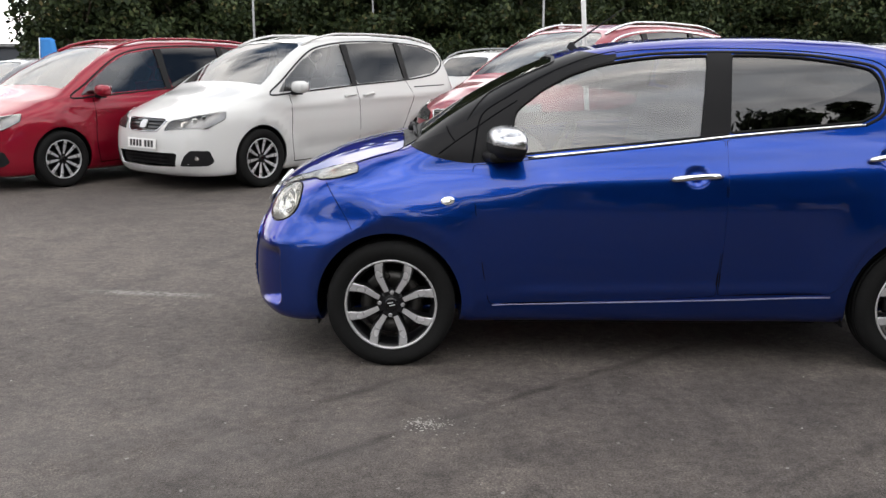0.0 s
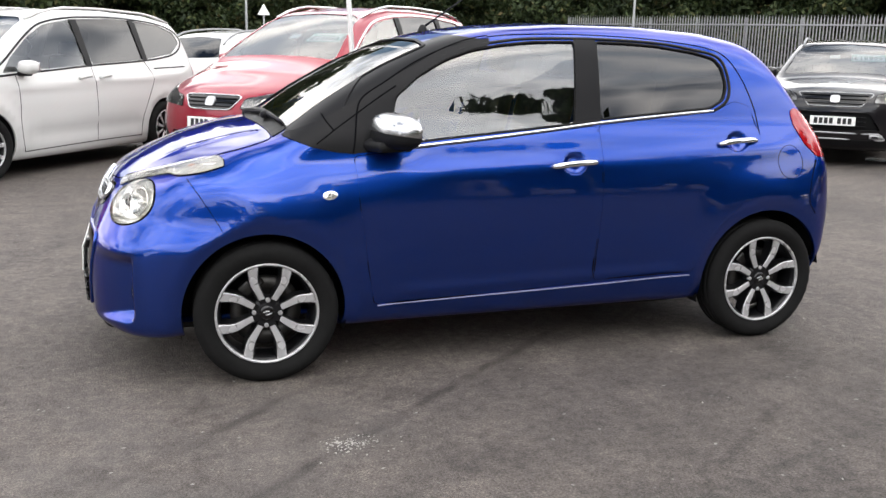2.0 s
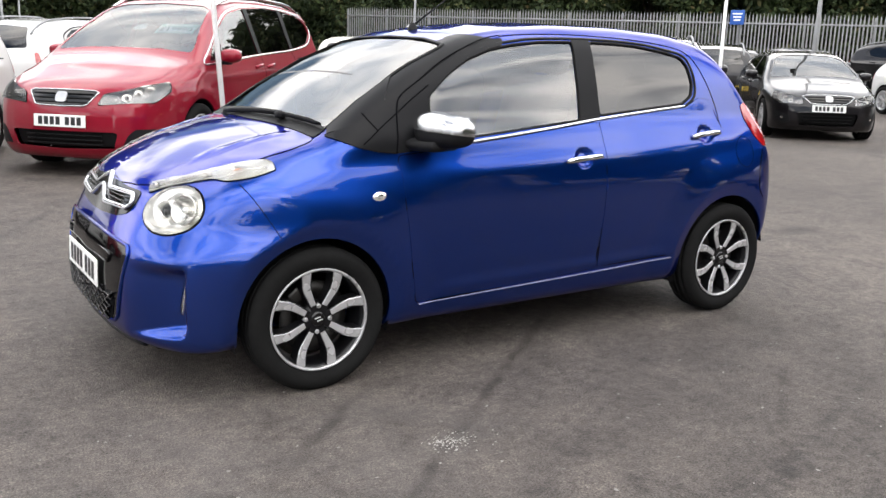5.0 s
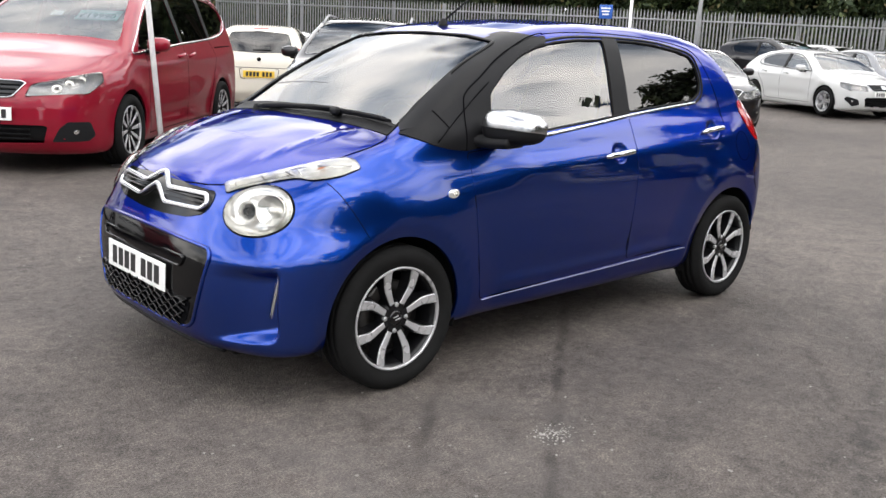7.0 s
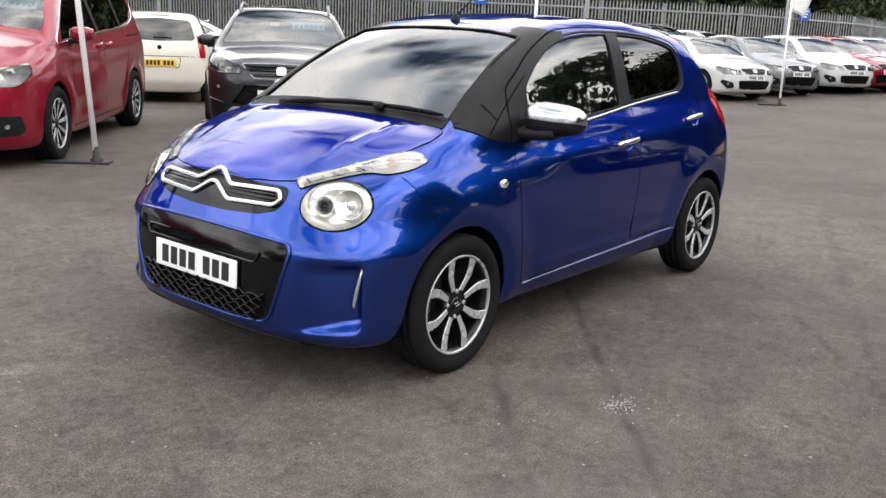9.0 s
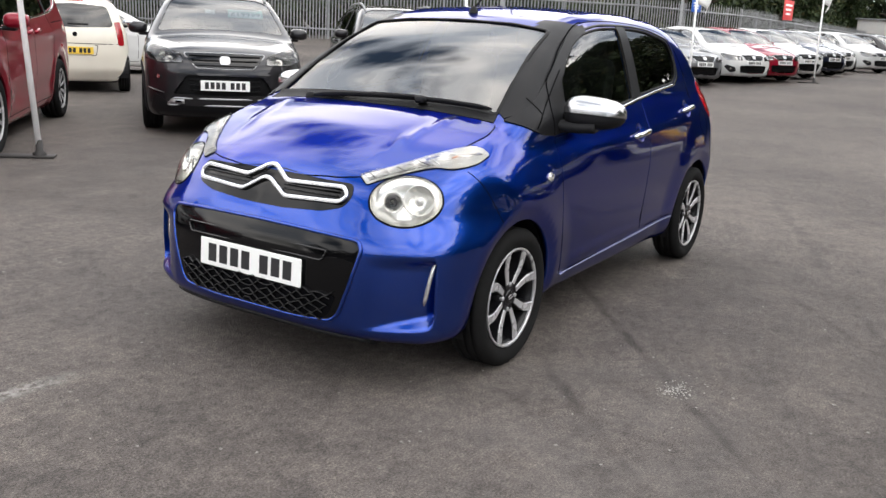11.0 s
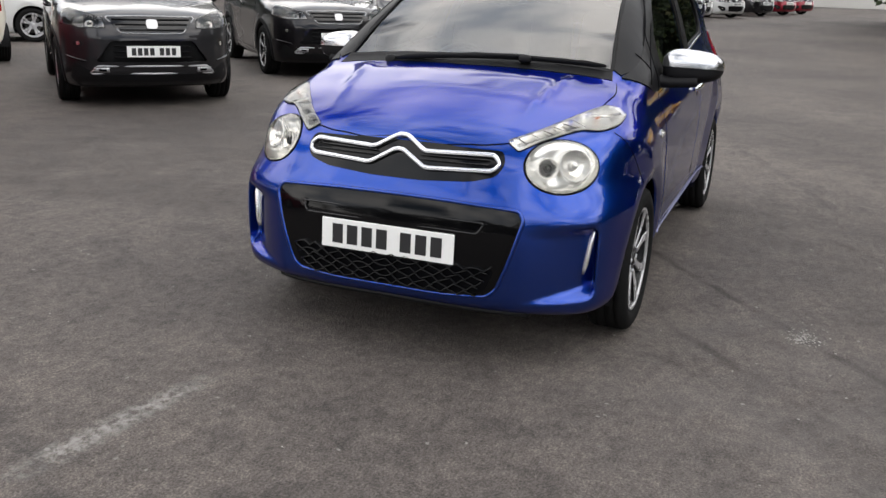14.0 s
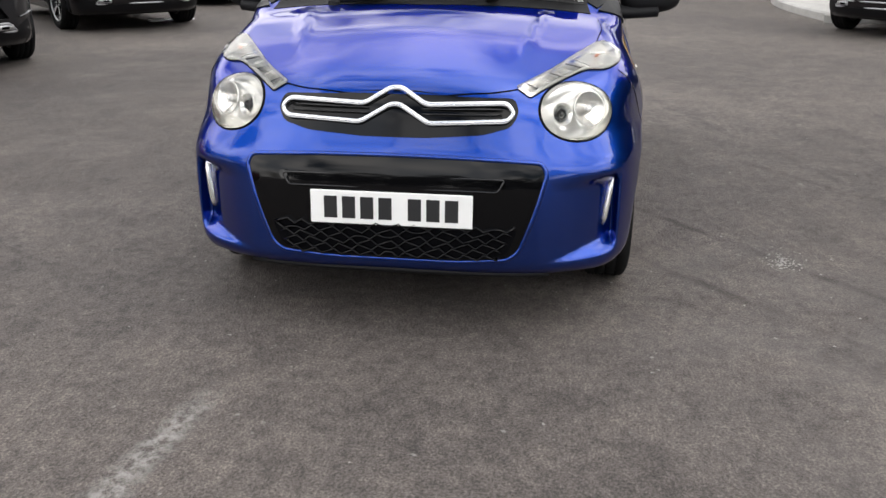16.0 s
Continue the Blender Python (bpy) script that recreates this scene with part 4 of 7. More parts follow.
        part("fuel_flap" if w == L else "quarter_panel_cap", strip_bm(h, circle_pts((2.452, 0, 0.845), (0.070, 0, 0), (0, 0, 0.078), 36), w, 0.0028, 0.0006, 0.0003, True), SEAM, car)
        part("bumper_seam", strip_bm(h, spline(side_pts([(-0.285, 0.825), (-0.243, 0.763), (-0.19, 0.677), (-0.165, 0.63)]), 5), w, 0.003, 0.001, 0.0004), SEAM, car)
        part("bumper_seam", strip_bm(h, spline(side_pts([(2.60, 0.85), (2.57, 0.76), (2.56, 0.66), (2.60, 0.60)]), 5), w, 0.005, 0.001, 0.001), SEAM, car)
        tail = round_poly(side_pts([(2.488, 1.078), (2.52, 1.092), (2.58, 1.05), (2.64, 0.96), (2.67, 0.89), (2.665, 0.862), (2.61, 0.868), (2.545, 0.925), (2.50, 1.01)]), 0.015, 3)
        part("tail_lamp", patch_bm(h, tail, w, 0.004, 0.012, 0.03, 0.006), TAIL_RED, car, "red rear lamp cluster")
        # wheel-arch liners
        s = w[1]
        for ax, r in ((-0.008, 0.337), (2.34, 0.346)):
            bm = bmesh.new()
            ring = []
            for k in range(29):
                a = math.radians(8 + 190 * k / 28) if ax > 1 else math.radians(-18 + 216 * k / 28)
                ring.append([bm.verts.new((ax + r * math.cos(a), s * yy, 0.292 + r * math.sin(a))) for yy in (0.745, 0.46)])
            for a, b in zip(ring, ring[1:]):
                bm.faces.new((a[0], a[1], b[1], b[0]))
            bm.faces.new([q[1] for q in ring])
            part("arch_liner", bm, BLACK_PLASTIC, car)
    # bonnet with its gap, cowl
    bonnet = [(-0.578, 0, 1), (-0.572, 0.16, 1), (-0.548, 0.30, 1), (-0.515, 0.385, 1), (-0.43, 0.475, 1), (-0.32, 0.555, 1), (-0.20, 0.615, 1), (-0.06, 0.640, 1), (0.050, 0.618, 1), (0.048, 0.5, 1), (0.030, 0.27, 1), (0.006, 0, 1)]
    bonnet += [(x, -y, z) for x, y, z in reversed(bonnet[1:-1])]
    bonnet = round_poly(bonnet, 0.03, 3)
    hood = sleek(part("bonnet", patch_bm(h, bonnet, U, 0.003, 0.012, 0.022), BLUE, car), h)
    part("bonnet_gap", strip_bm(h, bonnet, U, 0.008, 0.001, 0.0, True), SEAM, hood)
    cowl = [(0.012, 0, 1), (0.034, 0.25, 1), (0.050, 0.46, 1), (0.056, 0.600, 1), (0.12, 0.585, 1), (0.115, 0.35, 1), (0.11, 0, 1)]
    cowl += [(x, -y, z) for x, y, z in reversed(cowl[1:-1])]
    part("cowl_panel", patch_bm(h, cowl, U, 0.004, 0.006, 0.03), GRILLE_BLACK, car, "black plastic cowl below the windscreen")
    # windscreen wiper
    pts = h.put([(0, y, 1.021 - 0.10 * (y + 0.2) ** 2) for y in np.linspace(0.32, -0.56, 18)], F, 2.0)
    nor = h.normal(pts)
    wiper = part("wiper", sweep_bm((pts + nor * 0.018).tolist(), nor.tolist(), 0.014, 0.014, False, [0.5] + [1] * 16 + [0.5]), BLACK_PLASTIC, car, "single black wiper blade")
    arm = [(0.06, 0.36, 1.005), (0.066, 0.05, 1.036), (0.072, -0.16, 1.043), (0.078, -0.24, 1.043)]
    part("wiper_arm", sweep_bm([tuple(p) for p in spline(arm, 5)], [(-0.5, 0, 0.85)], 0.015, 0.010), BLACK_PLASTIC, wiper)
    part("wiper_hinge", box_bm(0.072, -0.235, 1.036, 0.04, 0.05, 0.03, 0.010), BLACK_PLASTIC, wiper)
    part("wiper_pivot", lathe_bm([(0, 1.05), (0.018, 1.05), (0.024, 1.035), (0.024, 0.99)], 16, "z"), BLACK_PLASTIC, wiper).matrix_basis = Matrix.Translation((0.055, 0.36, -0.03))

    # upper grille with the chrome chevrons
    grille = [(0, 0.372, 0.766), (0, 0.388, 0.728), (0, 0.366, 0.686), (0, 0.28, 0.664), (0, 0.1, 0.652), (0, -0.1, 0.652), (0, -0.28, 0.664), (0, -0.366, 0.686), (0, -0.388, 0.728), (0, -0.372, 0.766), (0, -0.18, 0.772), (0, -0.06, 0.786), (0, 0.06, 0.786), (0, 0.18, 0.772)]
    part("grille", patch_bm(h, round_poly(grille, 0.02, 3), F, 0.003, 0.01, 0.04), PANEL_BLACK, car, "black upper grille panel")
    upper = [(0.348, 0.751), (0.098, 0.746), (0.017, 0.790), (-0.017, 0.790), (-0.098, 0.746), (-0.348, 0.751)]
    lower = [(-0.372, 0.722), (-0.350, 0.702), (-0.108, 0.693), (-0.014, 0.746), (0.014, 0.746), (0.108, 0.693), (0.350, 0.702), (0.372, 0.722)]
    path = round_poly([(0, y, z) for y, z in upper + lower], 0.016, 4)
    part("chrome_chevron", strip_bm(h, path, F, 0.016, 0.011, 0.005, True), CHROME, car, "chrome double-chevron grille bar")
    # grey strip paints in the shaded lower half of the rounded chrome bar
    part("chrome_shadow_line", strip_bm(h, [Vector(p) - Vector((0, 0, 0.0062)) for p in path], F, 0.005, 0.003, 0.0138, True), SATIN_SILVER, car)
    for z in (0.733, 0.719):
        for s in (-1, 1):
            part("grille_slat", strip_bm(h, [(0, s * y, z) for y in np.linspace(0.335, 0.085, 8)], F, 0.006, 0.012, 0.003), GLOSS_BLACK, car)
    # lower black panel with mesh
    panel = [(0, 0.466, 0.582), (0, 0.484, 0.55), (0, 0.45, 0.42), (0, 0.405, 0.30), (0, 0.37, 0.272), (0, 0.2, 0.262), (0, -0.2, 0.262), (0, -0.37, 0.272), (0, -0.405, 0.30), (0, -0.45, 0.42), (0, -0.484, 0.55), (0, -0.466, 0.582), (0, -0.25, 0.596), (0, 0, 0.600), (0, 0.25, 0.596)]
    panel = round_poly(panel, 0.045, 5)
    front_panel = part("bumper_panel", patch_bm(h, panel, F, 0.004, 0.012, 0.04), PANEL_BLACK, car, "gloss black bumper insert")
    part("panel_surround", strip_bm(h, panel, F, 0.015, 0.009, 0.0, True), BLUE, car)
    mesh_area = [(0, 0.40, 0.375), (0, 0.365, 0.288), (0, 0.2, 0.275), (0, -0.2, 0.275), (0, -0.365, 0.288), (0, -0.40, 0.375)]
    part("mesh_backing", patch_bm(h, round_poly(mesh_area, 0.02, 3), F, 0.006, 0.0), SEAM, front_panel)
    row = 0
    for z in np.arange(0.284, 0.38, 0.019):
        half = 0.335 + 0.05 * (z - 0.28) / 0.09
        pts = []
        for k in range(33):
            y = half * (1 - 2 * k / 32)
            ph = (y / 0.062 + 0.5 * (row % 2)) % 1.0
            pts.append((0, y, z + 0.0085 * (1 if ph < 0.35 else -1 if 0.5 < ph < 0.85 else 0)))
        part("mesh_bar", strip_bm(h, pts, F, 0.0075, 0.012, 0.006), PANEL_BLACK, front_panel)
        row += 1
    slot = round_poly([(0, 0.355, 0.535), (0, 0.335, 0.497), (0, -0.335, 0.497), (0, -0.355, 0.535)], 0.012, 3)
    part("panel_slot", strip_bm(h, slot, F, 0.008, 0.010, 0.004, True), GLOSS_BLACK, front_panel)
    part("parking_sensor_cap", patch_bm(h, circle_pts((0, 0.352, 0.528), (0, 0.014, 0), (0, 0, 0.014), 16), F, 0.012, 0.006), GLOSS_BLACK, front_panel)
    plate(car, h, -0.7, 0.382, 0.490, F, PLATE_WHITE)
    part("splitter", strip_bm(h, [(0, y, 0.215 - 0.02 * abs(y)) for y in np.linspace(-0.5, 0.5, 21)], F, 0.03, 0.01, 0.0), BLACK_PLASTIC, car, "black lower air dam")
    part("undertray", box_bm(-0.18, 0, 0.19, 0.75, 1.0, 0.05, 0.02), BLACK_PLASTIC, car)
    part("undertray", box_bm(1.2, 0, 0.185, 1.5, 1.25, 0.04, 0.02), BLACK_PLASTIC, car)

    # lamps, both sides
    for s in (1, -1):
        def sd(v):
            return Vector((v[0], v[1] * s, v[2]))

        n, u, v, c = sd(lamp_n), sd(lamp_u), sd(lamp_v), sd(lamp_c)
        front_c = Vector(h.put([c], n)[0])
        bm = bmesh.new()
        rings = []
        for i, (f, d) in enumerate([(1.0, 0.004), (0.97, -0.012), (0.86, -0.035), (0.60, -0.046), (0.30, -0.048), (0.02, -0.049)]):
            base = circle_pts(c, u * f, v * f, 40)
            skin = h.put(base, n) if i < 2 else np.array([tuple(front_c + (p - c)) for p in base])
            rings.append([bm.verts.new(Vector(p) + n * d) for p in skin])
        for a, b in zip(rings, rings[1:]):
            for j in range(40):
                bm.faces.new((a[j], a[(j + 1) % 40], b[(j + 1) % 40], b[j]))
        lampo = part("headlamp", bm, REFLECTOR, car, "round clear headlamp with chrome bowl")
        for off, r, dep in ((-0.36, 0.036, -0.024), (0.36, 0.056, -0.016)):
            o = front_c + u * off + n * dep
            bm = lathe_bm([(0, -0.012), (r * 0.35, -0.010), (r * 0.7, -0.002), (r * 0.95, 0.008), (r, 0.009), (r * 1.04, 0.004), (r * 1.08, -0.03)], 28, "z")
            q = n.to_track_quat("Z", "Y").to_matrix().to_4x4()
            bmesh.ops.transform(bm, matrix=Matrix.Translation(o) @ q, verts=bm.verts)
            part("lamp_bowl", bm, LAMP_CHROME, lampo)
            bm = bmesh.new()
            bmesh.ops.create_uvsphere(bm, u_segments=16, v_segments=10, radius=r * 0.24, matrix=Matrix.Translation(o - n * 0.002))
            part("lamp_bulb", bm, REFLECTOR if off > 0 else STEEL, lampo)
            if off < 0:
                bm = lathe_bm([(r * 0.30, -0.004), (r * 0.34, 0.006), (r * 0.44, 0.006), (r * 0.50, -0.004), (r * 0.50, -0.02)], 24, "z")
                bmesh.ops.transform(bm, matrix=Matrix.Translation(o) @ q, verts=bm.verts)
                part("bulb_ring", bm, GRILLE_BLACK, lampo)
        lens = circle_pts(c, u, v, 40)
        part("lamp_lens", patch_bm(h, lens, n, 0.004, 0.006, 0.025, 0.014), LENS, lampo, "clear lens")
        part("lamp_surround", strip_bm(h, circle_pts(c, u * 1.02, v * 1.025, 48), n, 0.008, 0.002, 0.0, True), SEAM, lampo)
        # slanting indicator lamp above the headlamp
        way = Vector((-0.45, -0.55 * s, 0.7)).normalized()
        top_line = spline([(-0.514, -0.372 * s, 0.796), (-0.419, -0.461 * s, 0.829), (-0.316, -0.534 * s, 0.863), (-0.178, -0.625 * s, 0.899), (-0.147, -0.675 * s, 0.897)], 6)
        low_line = spline([(-0.533, -0.418 * s, 0.768), (-0.442, -0.505 * s, 0.806), (-0.352, -0.588 * s, 0.833), (-0.314, -0.654 * s, 0.832), (-0.238, -0.700 * s, 0.850), (-0.150, -0.708 * s, 0.879)], 5)
        poly = round_poly([tuple(p) for p in top_line] + [tuple(p) for p in reversed(low_line)], 0.008, 2)
        base = part("front_indicator", patch_bm(h, poly, way, 0.003, 0.004, 0.02), REFLECTOR, car, "slanting clear indicator lamp")
        part("indicator_lens", patch_bm(h, poly, way, 0.008, 0.01, 0.03, 0.004), LENS, base)
        part("indicator_surround", strip_bm(h, poly, way, 0.007, 0.002, 0.001, True), SEAM, base)
        inner = [top_line[k] for k in range(1, 15, 2)]
        floor_line = [low_line[k] for k in range(1, 13, 2)]
        part("indicator_base", patch_bm(h, [p * 0.86 + q * 0.14 for p, q in zip(inner, floor_line)] + [p * 0.22 + q * 0.78 for p, q in reversed(list(zip(inner, floor_line)))], way, 0.0045, 0.0, 0.02), LAMP_CHROME, base)
        for k in range(2, 13, 2):
            a, b = top_line[k], low_line[min(k, 12)]
            part("reflector_rib", strip_bm(h, [a * 0.85 + b * 0.15, (a + b) / 2, a * 0.2 + b * 0.8], way, 0.0028, 0.003, 0.0045), SEAM if k % 4 else REFLECTOR, base)
        cen = (top_line[17] + low_line[13]) / 2
        part("indicator_bulb", patch_bm(h, circle_pts(cen, (top_line[20] - top_line[14]).normalized() * 0.012, (top_line[17] - low_line[13]).normalized() * 0.006, 14), way, 0.005, 0.004, 0.02), AMBER, base)
        fold = [top_line[15] * 0.75 + low_line[15] * 0.25, (top_line[17] + low_line[19]) / 2, top_line[20] * 0.35 + low_line[23] * 0.65]
        part("reflector_fold", strip_bm(h, fold, way, 0.012, 0.003, 0.004), LAMP_CHROME, base)
        # scooped pocket with the running lamp
        bm = bmesh.new()
        rows = []
        for i in range(31):
            y = 0.456 + 0.277 * i / 30
            foot = 0.234 + 0.05 * (y - 0.46)
            line = [(-0.5, -s * y, foot + (0.546 - foot) * (j / 26) ** 1.25) for j in range(27)]
            rows.append([bm.verts.new(p) for p in h.put(line, F) + np.array([-0.0009, 0, 0])])
        for p, q in zip(rows, rows[1:]):
            for j in range(26):
                bm.faces.new((p[j], q[j], q[j + 1], p[j + 1]) if s == 1 else (p[j], p[j + 1], q[j + 1], q[j]))
        sleek(part("bumper_scoop", bm, BLUE, car), h)
        h.pocket = None
        out = Vector((-0.78, 0.6 * s, 0.1)).normalized()
        pos = h.put([(-0.5, -s * (0.668 + 0.024 * t), 0.352 + 0.168 * t) for t in np.linspace(1, 0, 10)], F) + np.array([0.062, 0, 0])
        h.pocket = scoop_depth
        ends = [0.5, 0.85, 1, 1, 1, 1, 1, 0.95, 0.85, 0.5]
        drl = part("running_lamp", sweep_bm(pos.tolist(), [tuple(out)], 0.030, 0.008, False, ends), REFLECTOR, car, "vertical daytime running lamp")
        part("lamp_lens", sweep_bm((pos + np.array(out) * 0.003).tolist(), [tuple(out)], 0.033, 0.011, False, ends), LENS, drl)
        # door mirror
        mo = thing_mirror(car, s)

    # roof aerial
    part("aerial_base", lathe_bm([(0, 0.035), (0.012, 0.032), (0.022, 0.012), (0.026, 0)], 16, "z"), BLACK_PLASTIC, car).matrix_basis = Matrix.Translation((0.86, 0, 1.410))
    part("aerial", tube_bm([(0.86, 0, 1.43), (0.99, 0, 1.52), (1.12, 0, 1.61)], 0.004, 8, [1.4, 1, 0.6]), BLACK_PLASTIC, car, "short black roof aerial")

    # wheels
    kit = wheel_meshes(0.287, 0.204, 0.165, 4, 0.038, True, 4, 0.024, split=0.375)
    for x, t in ((0.0, 0.86), (2.34, 0.80)):
        for s in (-1, 1):
            fit_wheel(car, kit, x, s * 0.705, 0.287, t, "two-tone alloy wheel with eight spokes")

    # cabin
    cabin(car, 0.0, seats=((1.02, 0.36), (1.02, -0.36), (1.85, 0.34), (1.85, -0.34)), dash_x=0.55, dash_z=0.90, half=0.62, wheel_y=0.36, floor=0.30)
    return car


def thing_mirror(car, s):
    """A door mirror: satin black housing and arm with a chrome cap. s = 1 is the car's left."""
    bm = bmesh.new()
    bmesh.ops.create_uvsphere(bm, u_segments=32, v_segments=20, radius=1)
    for v in bm.verts:
        x, y, z = v.co
        f = lambda a, p: math.copysign(abs(a) ** p, a)  # noqa: E731
        x, y, z = f(x, 0.72), f(y, 0.62), f(z, 0.72)
        x = x * (1.0 if x < 0 else 0.55)
        v.co = (0.520 + 0.088 * x + 0.03 * y, -s * (0.845 + 0.122 * y), 1.010 + 0.068 * z * (1 - 0.16 * y) - 0.002 * y)
    if s > 0:
        bmesh.ops.reverse_faces(bm, faces=bm.faces[:])
    cap = bm.copy()
    split = 1.002
    bmesh.ops.bisect_plane(bm, geom=bm.verts[:] + bm.edges[:] + bm.faces[:], plane_co=(0.52, 0, split), plane_no=(0.12, 0, 1), clear_outer=True)
    bmesh.ops.bisect_plane(cap, geom=cap.verts[:] + cap.edges[:] + cap.faces[:], plane_co=(0.52, 0, split), plane_no=(0.12, 0, 1), clear_inner=True)
    for v in cap.verts:
        v.co += (v.co - Vector((0.520, -s * 0.832, 1.012))).normalized() * 0.003
    ob = part("door_mirror", bm, BLACK_PLASTIC, car, "door mirror with chrome cap on black base")
    part("mirror_cap", cap, CAP_CHROME, ob, "chrome cap")
    part("mirror_arm", sweep_bm([tuple(p) for p in spline([(0.47, -s * 0.70, 0.944), (0.48, -s * 0.76, 0.944), (0.505, -s * 0.86, 0.950)], 5)], [(0, 0, 1)], 0.15, 0.034), BLACK_PLASTIC, ob)
    part("mirror_glass", box_bm(0.575, -s * 0.837, 1.015, 0.004, 0.16, 0.10, 0.0015), CHROME, ob)
    return ob


def seat_bm(w=0.48):
    back = box_bm(0, 0, 0.34, 0.13, w, 0.66, 0.055, 3)
    for v in back.verts:
        v.co.x += 0.03 * abs(v.co.y / (w / 2)) ** 2 * -1
        if v.co.z > 0.4:
            v.co.y *= 1 - 0.5 * (v.co.z - 0.4)
    return back


def cabin(car, x0, seats, dash_x, dash_z, half, wheel_y, floor, simple=False):
    """Dashboard, seats and steering wheel behind the glass."""
    bm = box_bm(dash_x, 0, dash_z - 0.10, 0.42, half * 2, 0.24, 0.08, 3)
    for v in bm.verts:
        v.co.z += 0.05 * math.exp(-(((v.co.y - wheel_y) / 0.2) ** 2)) * (v.co.z > dash_z - 0.1) - 0.12 * max(0, dash_x - v.co.x) * (v.co.z > dash_z - 0.1)
    part("dashboard", bm, DASH, car, "dark grey dashboard")
    part("cabin_floor", box_bm((seats[0][0] + seats[-1][0]) / 2 + 0.1, 0, floor, 1.9, half * 2, 0.06, 0.02), DASH, car)
    for x, y in seats:
        tilt = Matrix.Translation((x + 0.22, y, floor + 0.26)) @ Matrix.Rotation(radians(14), 4, "Y")
        bm = seat_bm()
        bmesh.ops.transform(bm, matrix=tilt, verts=bm.verts)
        st = part("seat", bm, FABRIC, car, "dark fabric car seat")
        part("seat_cushion", box_bm(x, y, floor + 0.22, 0.50, 0.48, 0.18, 0.06, 3), FABRIC, st)
        part("headrest", box_bm(0, 0, 0.77, 0.09, 0.26, 0.17, 0.04, 3, tilt), FABRIC, st)
    rot = Matrix.Translation((dash_x + 0.30, wheel_y, dash_z - 0.04)) @ Matrix.Rotation(radians(-65), 4, "Y")
    ring = [rot @ Vector((0.175 * math.cos(a), 0.175 * math.sin(a), 0)) for a in np.linspace(0, 2 * math.pi, 25)[:-1]]
    sw = part("steering_wheel", sweep_bm([tuple(p) for p in ring], [tuple(p - rot @ Vector((0, 0, 0))) for p in ring], 0.03, 0.015, True), DASH, car)
    part("wheel_boss", box_bm(0, 0, 0, 0.16, 0.16, 0.04, 0.02, 2, rot), DASH, sw)

# ---- the other cars ----
def bows(hw, front=True):
    f = [(0, 0), (0.35, 0.012), (0.55, 0.045), (0.70, 0.10), (0.82, 0.19), (0.90, 0.31), (0.96, 0.48), (1.02, 0.80)]
    r = [(0, 0), (0.35, 0.012), (0.60, 0.04), (0.75, 0.075), (0.85, 0.12), (0.93, 0.21), (1.0, 0.38)]
    return [(a * hw, b) for a, b in (f if front else r)]


def mirror_poly(half):
    """Closes a half outline of (y, z) from top middle to bottom middle, seen from the front."""
    return [(0, y, z) for y, z in half] + [(0, -y, z) for y, z in reversed(half) if y > 0.001]


